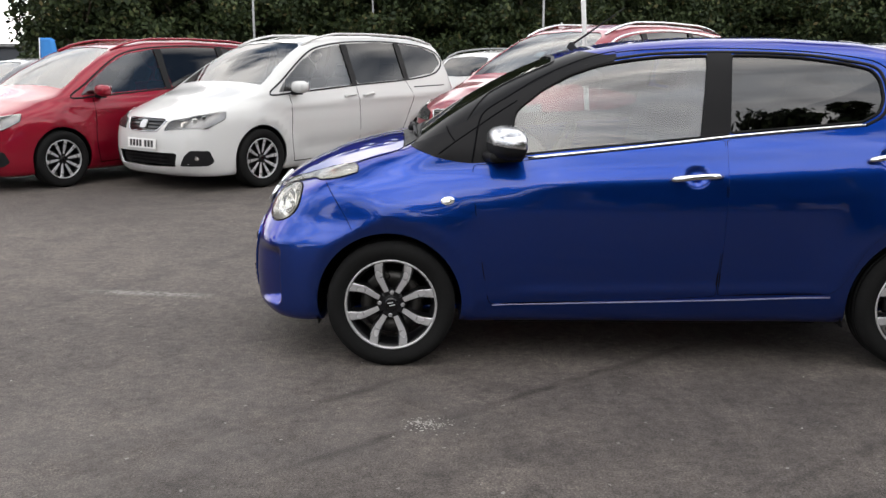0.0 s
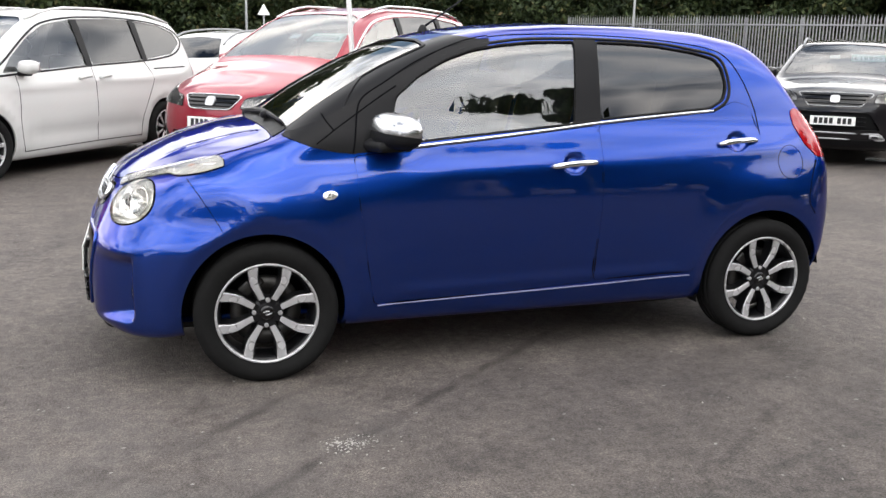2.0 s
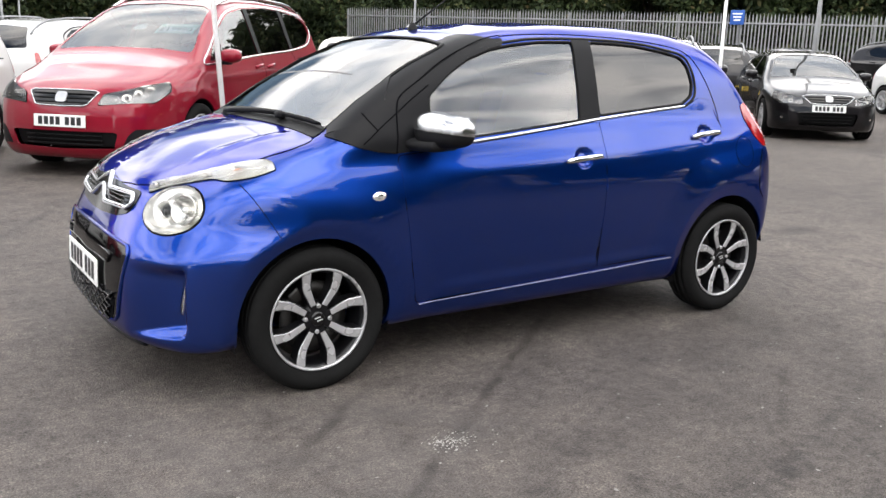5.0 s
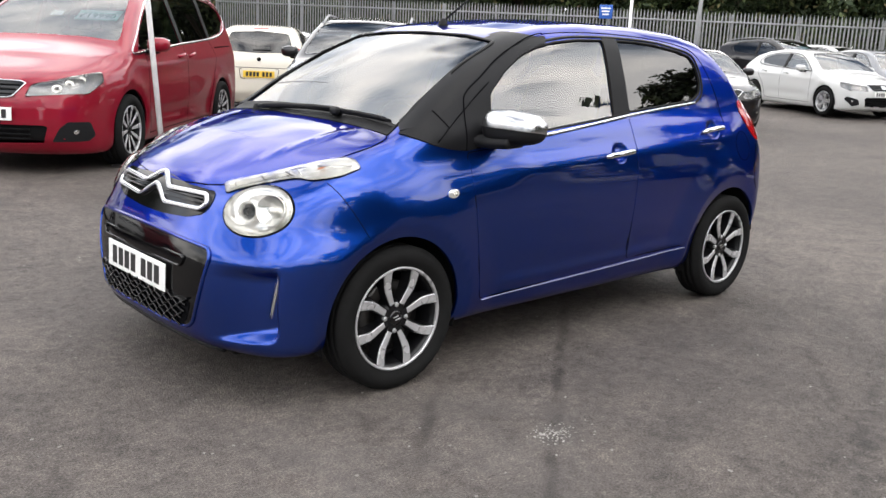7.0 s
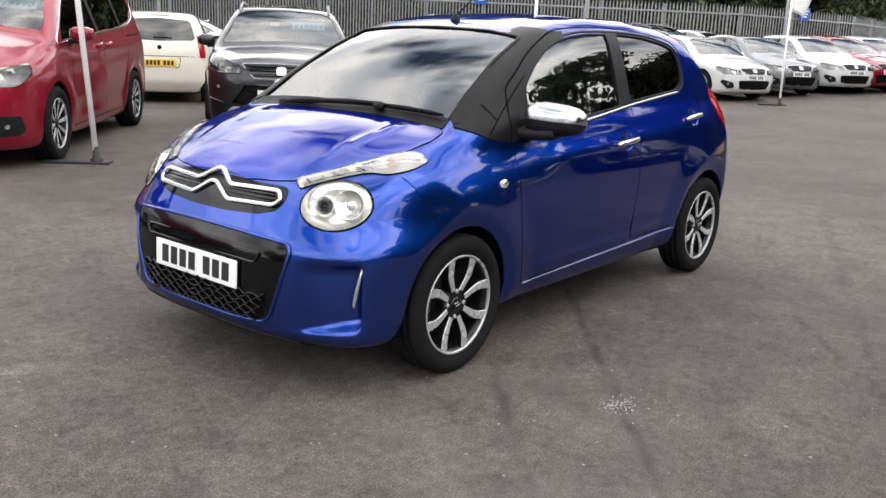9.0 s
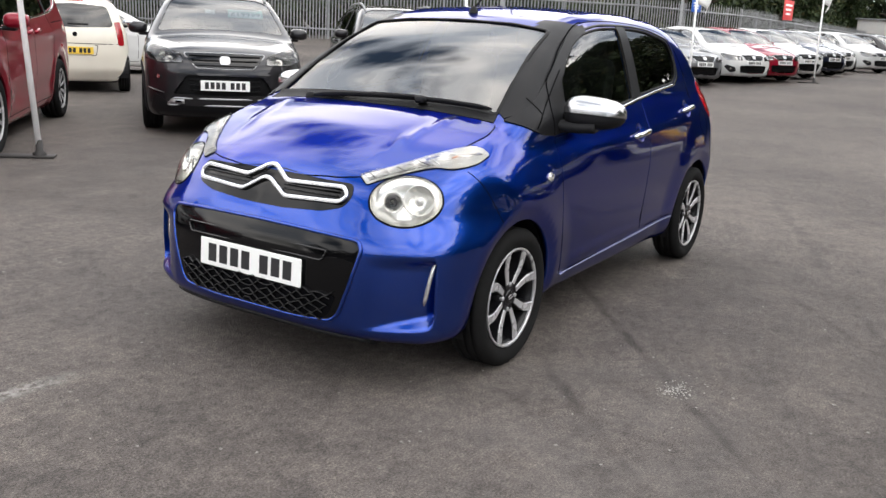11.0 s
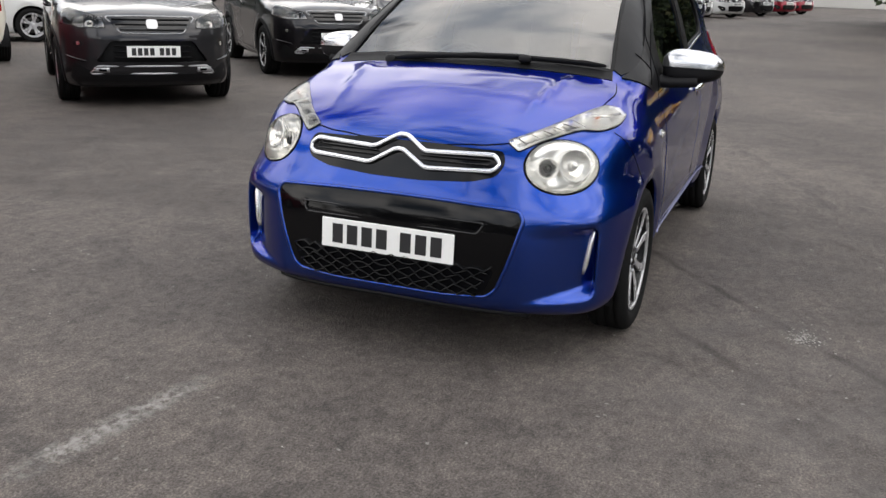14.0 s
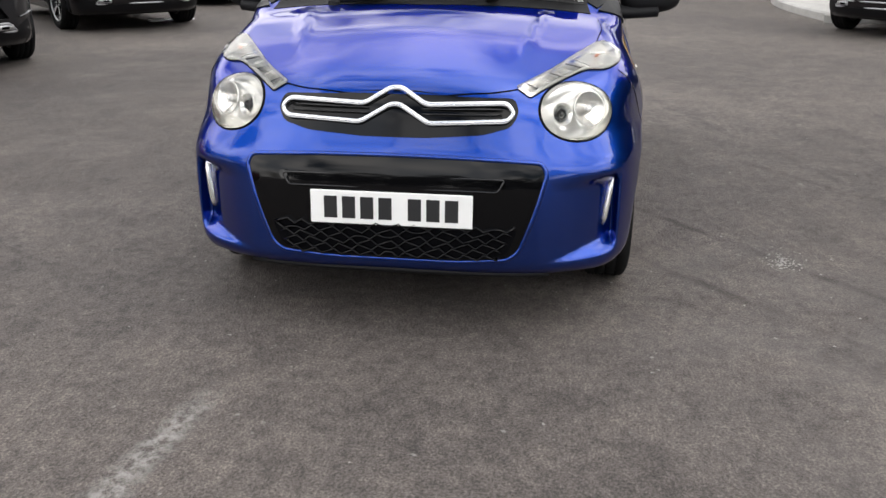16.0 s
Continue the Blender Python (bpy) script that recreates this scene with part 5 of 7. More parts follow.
TYPES = {
    "mpv": dict(
        wb=2.92, r=0.333, rim=0.225, tw=0.225, track=0.80, rails=True, spokes=10, spoke_w=0.040, two=True, bolts=5,
        top=[(-1.05, 0.66), (-0.90, 0.8), (-0.72, 0.9), (-0.30, 1.04), (-0.05, 1.1), (0.06, 1.133), (0.45, 1.386), (0.82, 1.579), (1.1, 1.672), (1.5, 1.738), (2.2, 1.76), (3.0, 1.738), (3.5, 1.672), (3.75, 1.573), (4.1, 1.21)],
        front=[(0.1, -0.80), (0.22, -0.90), (0.30, -0.945), (0.45, -0.955), (0.6, -0.945), (0.72, -0.915), (0.80, -0.86), (0.88, -0.74), (1.0, -0.4)],
        rear=[(0.2, 3.75), (0.35, 3.86), (0.6, 3.89), (0.9, 3.87), (1.05, 3.83), (1.3, 3.74), (1.5, 3.65), (1.65, 3.55)],
        section=[(0.15, 0.84), (0.3, 0.885), (0.5, 0.905), (0.75, 0.905), (0.95, 0.89), (1.06, 0.86), (1.21, 0.805), (1.65, 0.645), (1.815, 0.56)],
        crown=[(-0.9, 0.24), (-0.4, 0.14), (0.2, 0.08), (2, 0.06), (3.7, 0.08)], floor=0.17, ar=0.375, bounds=((-1.05, -1.0, 0.1), (4.0, 1.0, 1.88), (0.0, 3.2, 0.68)),
        windows=[([(0.30, 1.06), (0.46, 1.205), (0.80, 1.421), (1.09, 1.553), (1.57, 1.628), (1.58, 1.129)], 0), ([(1.66, 1.134), (1.63, 1.63), (2.2, 1.657), (2.63, 1.648), (2.63, 1.179)], 1), ([(2.68, 1.183), (2.68, 1.647), (3.18, 1.602), (3.44, 1.515), (3.50, 1.388), (3.27, 1.256)], 1)],
        dlo=[(0.17, 1.042), (0.42, 1.205), (0.78, 1.433), (1.08, 1.57), (1.55, 1.643), (2.2, 1.67), (2.75, 1.655), (3.2, 1.611), (3.46, 1.524), (3.52, 1.386), (3.28, 1.245), (2.65, 1.171), (1.62, 1.12), (0.60, 1.056)],
        screen=[(0.0, 1.65), (0.45, 1.628), (0.57, 1.584), (0.72, 1.232), (0.735, 1.144), (0.4, 1.175), (0.0, 1.183)], tail_glass=[(0.0, 1.628), (0.50, 1.584), (0.62, 1.166), (0.0, 1.144)],
        seams=[[(0.46, 1.04), (0.47, 0.8), (0.45, 0.5), (0.50, 0.26)], [(1.62, 1.12), (1.63, 0.7), (1.62, 0.28)], [(2.62, 1.16), (2.72, 0.95), (2.58, 0.72), (2.45, 0.5), (2.42, 0.28)], [(0.50, 0.26), (1.62, 0.28), (2.42, 0.28)]],
        handles=[(1.36, 1.58, 0.985), (1.70, 1.92, 0.985)],
        grille=[(0.0, 0.795), (0.30, 0.79), (0.345, 0.775), (0.26, 0.672), (0.22, 0.66), (0.0, 0.655)], badge=0.73, slats=(0.69, 0.725, 0.76),
        lamp=[(-0.93, 0.37, 0.675), (-0.905, 0.43, 0.775), (-0.70, 0.70, 0.845), (-0.48, 0.855, 0.885), (-0.50, 0.87, 0.80), (-0.68, 0.80, 0.70)],
        intake=[(0.0, 0.435), (0.50, 0.435), (0.53, 0.42), (0.49, 0.285), (0.0, 0.27)], fog=[(0.53, 0.295), (0.60, 0.41), (0.68, 0.465), (0.90, 0.46), (0.95, 0.34), (0.88, 0.295)], plate=(0.47, 0.58),
        tail=[(3.52, 1.10), (3.62, 1.13), (3.80, 1.08), (3.84, 0.92), (3.76, 0.90), (3.60, 1.02)], seats=((1.45, 0.40), (1.45, -0.40), (2.3, 0.40), (2.3, -0.40)), dash=(0.62, 1.04), mirror=(0.54, 1.10)),
    "suv": dict(
        wb=2.63, r=0.34, rim=0.235, tw=0.215, track=0.785, rails=True, spokes=5, spoke_w=0.05, two=True, bolts=5,
        top=[(-0.95, 0.74), (-0.82, 0.90), (-0.60, 0.985), (-0.1, 1.06), (0.1, 1.085), (0.2, 1.115), (0.5, 1.30), (0.8, 1.455), (1.05, 1.545), (1.5, 1.59), (2.2, 1.575), (2.8, 1.52), (3.1, 1.44), (3.5, 1.1)],
        front=[(0.15, -0.68), (0.25, -0.80), (0.35, -0.855), (0.5, -0.875), (0.7, -0.868), (0.82, -0.84), (0.90, -0.78), (0.97, -0.66), (1.05, -0.3)],
        rear=[(0.25, 3.35), (0.4, 3.46), (0.7, 3.49), (0.95, 3.46), (1.1, 3.38), (1.3, 3.27), (1.5, 3.12)],
        section=[(0.2, 0.82), (0.35, 0.87), (0.6, 0.89), (0.85, 0.885), (1.0, 0.865), (1.07, 0.835), (1.3, 0.74), (1.5, 0.65), (1.62, 0.58)],
        crown=[(-0.9, 0.20), (-0.4, 0.12), (0.2, 0.08), (2, 0.06), (3.3, 0.09)], floor=0.20, ar=0.385, bounds=((-0.98, -1.0, 0.14), (3.6, 1.0, 1.68), (0.0, 2.8, 0.66)),
        windows=[([(0.50, 1.055), (0.64, 1.18), (0.9, 1.345), (1.15, 1.43), (1.45, 1.465), (1.48, 1.09)], 0), ([(1.55, 1.095), (1.53, 1.467), (2.1, 1.45), (2.4, 1.41), (2.60, 1.31), (2.45, 1.16)], 1)],
        dlo=[(0.44, 1.035), (0.62, 1.185), (0.88, 1.36), (1.15, 1.45), (1.5, 1.483), (2.1, 1.468), (2.42, 1.425), (2.66, 1.30), (2.48, 1.145), (1.52, 1.075), (0.6, 1.035)],
        screen=[(0.0, 1.52), (0.45, 1.50), (0.58, 1.455), (0.70, 1.18), (0.715, 1.11), (0.4, 1.135), (0.0, 1.142)], tail_glass=[(0.0, 1.46), (0.46, 1.43), (0.58, 1.14), (0.0, 1.12)],
        seams=[[(0.48, 1.03), (0.46, 0.7), (0.48, 0.32)], [(1.51, 1.07), (1.52, 0.7), (1.50, 0.33)], [(2.48, 1.14), (2.5, 0.9), (2.30, 0.68), (2.18, 0.5), (2.14, 0.34)], [(0.48, 0.32), (1.5, 0.33), (2.14, 0.34)]],
        handles=[(1.26, 1.46, 0.94), (2.15, 2.36, 0.97)],
        grille=[(0.0, 0.905), (0.415, 0.899), (0.428, 0.885), (0.305, 0.757), (0.29, 0.749), (0.0, 0.745)], badge=0.83, slats=(0.78, 0.83, 0.875),
        lamp=[(-0.86, 0.475, 0.808), (-0.82, 0.52, 0.898), (-0.62, 0.76, 0.970), (-0.46, 0.86, 0.990), (-0.48, 0.875, 0.83), (-0.74, 0.64, 0.795)],
        intake=[(0.0, 0.675), (0.385, 0.672), (0.41, 0.66), (0.545, 0.475), (0.53, 0.465), (0.0, 0.455)], fog=[(0.66, 0.655), (0.70, 0.665), (0.80, 0.655), (0.80, 0.62), (0.66, 0.62)], plate=(0.515, 0.625),
        tail=[(3.05, 1.06), (3.2, 1.08), (3.36, 1.02), (3.42, 0.92), (3.3, 0.90), (3.12, 0.95)], seats=((1.35, 0.38), (1.35, -0.38), (2.15, 0.38), (2.15, -0.38)), dash=(0.72, 1.02), mirror=(0.72, 1.10)),
    "hatch": dict(
        wb=2.63, r=0.318, rim=0.225, tw=0.215, track=0.785, rails=False, spokes=5, spoke_w=0.034, two=False, bolts=5, split=0.16,
        top=[(-0.95, 0.58), (-0.82, 0.72), (-0.60, 0.825), (-0.1, 0.925), (0.12, 0.962), (0.25, 1.0), (0.6, 1.19), (0.9, 1.32), (1.2, 1.40), (1.6, 1.445), (2.1, 1.44), (2.6, 1.385), (2.9, 1.30), (3.3, 1.02)],
        front=[(0.12, -0.72), (0.22, -0.82), (0.32, -0.86), (0.45, -0.868), (0.58, -0.85), (0.66, -0.815), (0.72, -0.76), (0.80, -0.60), (0.9, -0.2)],
        rear=[(0.2, 3.25), (0.35, 3.38), (0.6, 3.42), (0.85, 3.40), (1.0, 3.32), (1.15, 3.2), (1.3, 3.05), (1.42, 2.85)],
        section=[(0.15, 0.82), (0.3, 0.865), (0.5, 0.885), (0.75, 0.88), (0.88, 0.86), (0.96, 0.82), (1.15, 0.735), (1.38, 0.61), (1.48, 0.54)],
        crown=[(-0.9, 0.22), (-0.4, 0.14), (0.2, 0.09), (2, 0.07), (3.2, 0.10)], floor=0.16, ar=0.36, bounds=((-0.98, -1.0, 0.1), (3.55, 1.0, 1.54), (0.0, 2.7, 0.58)),
        windows=[([(0.66, 0.985), (0.82, 1.11), (1.05, 1.235), (1.3, 1.305), (1.55, 1.328), (1.58, 1.01)], 0), ([(1.64, 1.015), (1.62, 1.33), (2.1, 1.315), (2.42, 1.25), (2.56, 1.17), (2.48, 1.07)], 1)],
        dlo=[(0.58, 0.965), (0.80, 1.125), (1.05, 1.255), (1.3, 1.325), (1.6, 1.347), (2.1, 1.332), (2.45, 1.265), (2.62, 1.165), (2.52, 1.055), (1.6, 0.998), (0.75, 0.965)],
        screen=[(0.0, 1.37), (0.42, 1.355), (0.55, 1.31), (0.70, 1.06), (0.715, 0.99), (0.4, 1.012), (0.0, 1.018)], tail_glass=[(0.0, 1.32), (0.45, 1.29), (0.58, 1.07), (0.0, 1.05)],
        seams=[[(0.55, 0.96), (0.50, 0.7), (0.52, 0.26)], [(1.60, 0.99), (1.62, 0.7), (1.60, 0.27)], [(2.52, 1.05), (2.52, 0.85), (2.32, 0.65), (2.2, 0.45), (2.16, 0.28)], [(0.52, 0.26), (1.6, 0.27), (2.16, 0.28)]],
        handles=[(1.34, 1.54, 0.87), (2.18, 2.38, 0.89)],
        grille=[(0.0, 0.735), (0.36, 0.725), (0.40, 0.705), (0.29, 0.615), (0.24, 0.60), (0.0, 0.595)], badge=0.672, slats=(0.63, 0.665, 0.70),
        lamp=[(-0.86, 0.42, 0.600), (-0.83, 0.46, 0.700), (-0.63, 0.75, 0.760), (-0.47, 0.86, 0.780), (-0.51, 0.875, 0.69), (-0.71, 0.77, 0.600)],
        intake=[(0.0, 0.46), (0.42, 0.46), (0.47, 0.43), (0.42, 0.26), (0.0, 0.25)], fog=[(0.53, 0.30), (0.57, 0.41), (0.84, 0.47), (0.90, 0.41), (0.70, 0.26)], plate=(0.475, 0.585),
        tail=[(3.0, 0.97), (3.15, 0.99), (3.34, 0.93), (3.38, 0.80), (3.28, 0.78), (3.1, 0.86)], seats=((1.4, 0.38), (1.4, -0.38), (2.15, 0.38), (2.15, -0.38)), dash=(0.80, 0.93), mirror=(0.80, 1.0)),
    "small": dict(
        wb=2.42, r=0.29, rim=0.19, tw=0.175, track=0.715, rails=False, spokes=7, spoke_w=0.03, two=False, bolts=4,
        top=[(-0.75, 0.66), (-0.5, 0.84), (-0.1, 0.95), (0.1, 0.985), (0.3, 1.12), (0.7, 1.34), (1.0, 1.43), (1.5, 1.475), (2.2, 1.46), (2.6, 1.41), (2.72, 1.33), (2.9, 1.0)],
        front=[(0.12, -0.52), (0.25, -0.61), (0.4, -0.63), (0.6, -0.62), (0.72, -0.57), (0.82, -0.46), (0.95, -0.1)],
        rear=[(0.2, 2.82), (0.35, 2.91), (0.6, 2.93), (0.85, 2.92), (0.98, 2.89), (1.1, 2.85), (1.35, 2.75), (1.5, 2.65)],
        section=[(0.15, 0.74), (0.3, 0.785), (0.5, 0.80), (0.8, 0.80), (0.95, 0.775), (1.02, 0.75), (1.2, 0.69), (1.42, 0.60), (1.5, 0.54)],
        crown=[(-0.6, 0.22), (0.2, 0.10), (2, 0.07), (2.7, 0.08)], floor=0.17, ar=0.335, bounds=((-0.78, -0.9, 0.1), (3.0, 0.9, 1.56), (0.0, 2.4, 0.62)),
        windows=[([(0.55, 0.99), (0.72, 1.16), (0.95, 1.29), (1.2, 1.345), (1.45, 1.36), (1.45, 1.0)], 0), ([(1.52, 1.005), (1.52, 1.36), (2.0, 1.35), (2.3, 1.30), (2.36, 1.18), (2.2, 1.09)], 1)],
        dlo=[(0.48, 0.97), (0.70, 1.17), (0.94, 1.305), (1.2, 1.362), (1.5, 1.376), (2.0, 1.366), (2.32, 1.315), (2.40, 1.17), (2.22, 1.075), (1.48, 0.985), (0.6, 0.97)],
        screen=[(0.0, 1.39), (0.40, 1.375), (0.52, 1.33), (0.62, 1.08), (0.63, 1.01), (0.4, 1.03), (0.0, 1.04)], tail_glass=[(0.0, 1.36), (0.48, 1.33), (0.56, 1.06), (0.53, 1.02), (0.0, 1.0)],
        seams=[[(0.48, 0.97), (0.45, 0.7), (0.47, 0.28)], [(1.48, 0.98), (1.49, 0.6), (1.47, 0.28)], [(0.47, 0.28), (1.47, 0.28)]],
        handles=[(1.2, 1.4, 0.89)],
        grille=[(0.0, 0.69), (0.25, 0.68), (0.28, 0.66), (0.2, 0.61), (0.0, 0.60)], badge=0.65, slats=(0.63, 0.66),
        lamp=[(-0.60, 0.38, 0.62), (-0.57, 0.42, 0.76), (-0.40, 0.68, 0.82), (-0.36, 0.74, 0.72), (-0.50, 0.66, 0.60)],
        intake=[(0.0, 0.42), (0.40, 0.42), (0.44, 0.40), (0.38, 0.28), (0.0, 0.27)], fog=[(0.52, 0.34), (0.56, 0.42), (0.68, 0.42), (0.68, 0.32)], plate=(0.44, 0.55),
        tail=[(2.70, 1.10), (2.78, 1.10), (2.88, 1.0), (2.90, 0.80), (2.86, 0.74), (2.78, 0.78), (2.72, 0.95)], seats=((1.2, 0.34), (1.2, -0.34), (1.95, 0.34), (1.95, -0.34)), dash=(0.68, 0.95), mirror=(0.62, 1.05)),
}
KITS = {}


def fleet_car(kind, paint, label, m, name="parked_car", group="parked cars", step=0.062, card=None, yellow=True):
    """A parked car of one of the kinds above, with its glass, lamps, grille, plates and wheels."""
    t = TYPES[kind]
    car = thing(name, label, "car", group)
    hw = max(w for _, w in t["section"])
    az = t["r"] + 0.005
    h = Hull(t["top"], t["front"], t["rear"], t["section"], bows(hw), bows(hw, False), t["crown"], t["floor"], [(-1, 1), (1.5, 1), (t["wb"] + 0.8, 0.97)],
             [(0, az, t["ar"]), (t["wb"], az, t["ar"])], (0.016, 0.20), 0.10, None, [(t["handles"][0][2] - 0.09, 0.03, 0.3, t["wb"] + 0.6, 0.010, 0.045), (0.42, 0.01, 0.5, t["wb"] - 0.4, -0.016, 0.10)])
    me = h.shell(*t["bounds"], step)
    L, R, F, B = (0, -1, 0), (0, 1, 0), (-1, 0, 0), (1, 0, 0)
    wins = [(round_poly(side_pts(w), 0.03, 2), dark) for w, dark in t["windows"]]
    screen, back = round_poly(mirror_poly(t["screen"]), 0.03, 2), round_poly(mirror_poly(t["tail_glass"]), 0.05, 2)
    tool = bmesh.new()
    for w, _ in wins:
        prism_bm(w, (0, 1, 0), -1.2, 1.2, tool)
    prism_bm(screen, B, 0.0, 1.45, tool)
    prism_bm(back, B, t["wb"] - 0.05, t["wb"] + 2, tool)
    for ax in (0, t["wb"]):
        for s in (-1, 1):
            prism_bm(circle_pts((ax, 0, az), (t["ar"], 0, 0), (0, 0, t["ar"]), 36), (0, s, 0), t["track"] - 0.2, 1.2, tool)
    intake = round_poly(mirror_poly(t["intake"]), 0.012, 2)
    prism_bm(intake, F, 0.45, 1.4, tool)
    sleek(mesh_part("body", cut(me, tool), paint, car), h)
    for w in (L, R):
        s = w[1]
        for poly, dark in wins:
            part("side_window", patch_bm(h, poly, w, -0.008, 0.0, 0.12), PRIVACY if dark else SIDE_GLASS, car)
        dlo = side_pts(t["dlo"])
        part("window_surround", strip_bm(h, spline(dlo, 4, True), w, 0.022, 0.005, 0.0, True), CHROME if kind == "mpv" and paint is not WHITE else PILLAR, car)
        for a, b in zip(wins, wins[1:]):
            x0, x1 = max(p[0] for p in a[0]), min(p[0] for p in b[0])
            zs = [p[2] for p in a[0] if p[0] > x0 - 0.12]
            part("pillar_trim", patch_bm(h, side_pts([(x0 - 0.02, min(zs)), (x0 - 0.05, max(zs)), (x1 + 0.01, max(zs) + 0.005), (x1 + 0.02, min(zs))]), w, 0.003, 0.004, 0.08), PILLAR, car)
        for sm in t["seams"]:
            part("door_seam", strip_bm(h, spline(side_pts(sm), 4), w, 0.009, 0.001, 0.0005), SEAM, car)
        for x0, x1, z in t["handles"]:
            pos = h.put([(x0 + (x1 - x0) * k / 6, 0, z + 0.004 * k) for k in range(7)], w)
            nor = h.normal(pos)
            part("door_handle", sweep_bm((pos + nor * np.array([0.004, 0.028, 0.034, 0.036, 0.034, 0.028, 0.004])[:, None]).tolist(), nor.tolist(), 0.034, 0.012), paint, car)
        tz = [z for _, z in t["tail"]]
        tx = t["rear"][2][1] - 0.14
        ti = 0.72 if kind == "small" else 0.80
        tail = [(tx, s * y, z) for y, z in ((ti * hw, max(tz)), (0.87 * hw, max(tz)), (0.925 * hw, min(tz) + 0.2 * (max(tz) - min(tz))), (0.92 * hw, min(tz)), ((ti + 0.04) * hw, min(tz)), ((ti + 0.02) * hw, min(tz) + 0.4 * (max(tz) - min(tz))))]
        part("tail_lamp", patch_bm(h, round_poly(tail, 0.03, 2), (0.85, s * 0.5, 0), 0.006, 0.01, 0.06, 0, 0.6), TAIL_RED, car, "red rear lamp")
        mx, mz = t["mirror"]
        bm = bmesh.new()
        bmesh.ops.create_uvsphere(bm, u_segments=18, v_segments=12, radius=1)
        for v in bm.verts:
            x, y, z = (math.copysign(abs(c) ** 0.7, c) for c in v.co)
            v.co = (mx + 0.095 * x * (1 if x < 0 else 0.5), s * (hw + 0.075 + 0.11 * y), mz + 0.02 + 0.07 * z)
        mo = part("door_mirror", bm, paint, car)
        part("mirror_arm", box_bm(mx, s * (hw - 0.03), mz - 0.05, 0.10, 0.20, 0.04, 0.015), BLACK_PLASTIC, mo)
        part("mirror_glass", box_bm(mx + 0.049, s * (hw + 0.075), mz + 0.02, 0.006, 0.18, 0.10, 0.002), CHROME, mo)
        for ax in (0, t["wb"]):
            bm = bmesh.new()
            ring = []
            for k in range(17):
                a = math.radians(-10 + 200 * k / 16)
                ring.append([bm.verts.new((ax + (t["ar"] + 0.012) * math.cos(a), s * yy, az + (t["ar"] + 0.012) * math.sin(a))) for yy in (hw - 0.03, t["track"] - 0.24)])
            for a, b in zip(ring, ring[1:]):
                bm.faces.new((a[0], a[1], b[1], b[0]))
            bm.faces.new([q[1] for q in ring])
            part("arch_liner", bm, BLACK_PLASTIC, car)
        # headlamp: bright reflector under a clear lens
        lamp = round_poly([(x, s * y, z) for x, y, z in t["lamp"]], 0.025, 3)
        way = Vector((-0.78, s * 0.6, 0.15)).normalized()
        lo = part("headlamp", patch_bm(h, lamp, way, 0.003, 0.006, 0.05), FLEET_LAMP, car, "clear headlamp")
        c = Vector(np.mean([tuple(p) for p in lamp], axis=0))
        span = (Vector(lamp[len(lamp) // 2]) - Vector(lamp[0])).normalized()
        part("lamp_mask", patch_bm(h, round_poly([tuple(c + (Vector(p) - c) * 0.80) for p in lamp], 0.01, 2), way, 0.0045, 0.0, 0.03), GLOSS_BLACK if kind == "suv" else FLEET_LAMP, lo)
        for k, r in ((-0.14, 0.040), (-0.03, 0.034), (0.08, 0.044)):
            spot = c + span * k
            part("lamp_bowl", patch_bm(h, circle_pts(spot, span * r, way.cross(span).normalized() * 0.030, 16), way, 0.006, 0.0, 0.03, -0.004), LAMP_CHROME, lo)
            part("lamp_bulb", patch_bm(h, circle_pts(spot, span * r * 0.45, way.cross(span).normalized() * 0.014, 12), way, 0.0085, 0.0, 0.03, 0.003), GLOSS_BLACK, lo)
        part("lamp_strip", strip_bm(h, [Vector(p) for p in lamp[2 * 4: 4 * 4]][::2], way, 0.014, 0.006, 0.004), REFLECTOR, lo)
        part("lamp_edge", strip_bm(h, lamp, way, 0.008, 0.004, 0.003, True), SEAM, lo)
        part("lamp_lens", patch_bm(h, lamp, way, 0.012, 0.012, 0.06), LENS, lo)
        nose = t["front"][3][1] + 0.12
        fog = round_poly([(nose, s * y, z) for y, z in t["fog"]], 0.02, 2)
        fway = Vector((-0.85, s * 0.5, 0)).normalized()
        fo = part("fog_recess", patch_bm(h, fog, fway, 0.003, 0.004, 0.06, 0, 0.5), BLACK_PLASTIC, car)
        fc = Vector(np.mean([tuple(p) for p in fog], axis=0))
        part("fog_lamp", patch_bm(h, circle_pts(fc, (0, 0.026, 0), (0, 0, 0.020), 14), fway, 0.006, 0.004, 0.03, 0.004, 0.5), LAMP_CHROME, fo)
        if t["rails"]:
            rx0, rx1 = (0.95, t["wb"] + 0.55)
            pts = h.put([(x, s * (hw - 0.33), 1.2) for x in np.linspace(rx0, rx1, 14)], (0, 0, 1))
            up = np.array([0.0, 0.02, 0.035] + [0.042] * 8 + [0.035, 0.02, 0.0])
            pts[:, 2] += up
            part("roof_rail", sweep_bm(pts.tolist(), [(0, 0, 1)], 0.035, 0.018), GALV if kind == "suv" else (CHROME if paint is RED else paint), car, "raised roof rail")
    part("windscreen", patch_bm(h, screen, F, -0.006, 0.0, 0.12, 0, 2.5), WINDSCREEN, car)
    part("rear_window", patch_bm(h, back, B, -0.004 if kind != "small" else 0.003, 0.0, 0.12, 0, 4.0), PRIVACY, car)
    grille = round_poly(mirror_poly(t["grille"]), 0.010, 2)
    go = part("grille", patch_bm(h, grille, F, 0.004, 0.008, 0.06, 0, 1.6), GLOSS_BLACK, car, "black slatted grille")
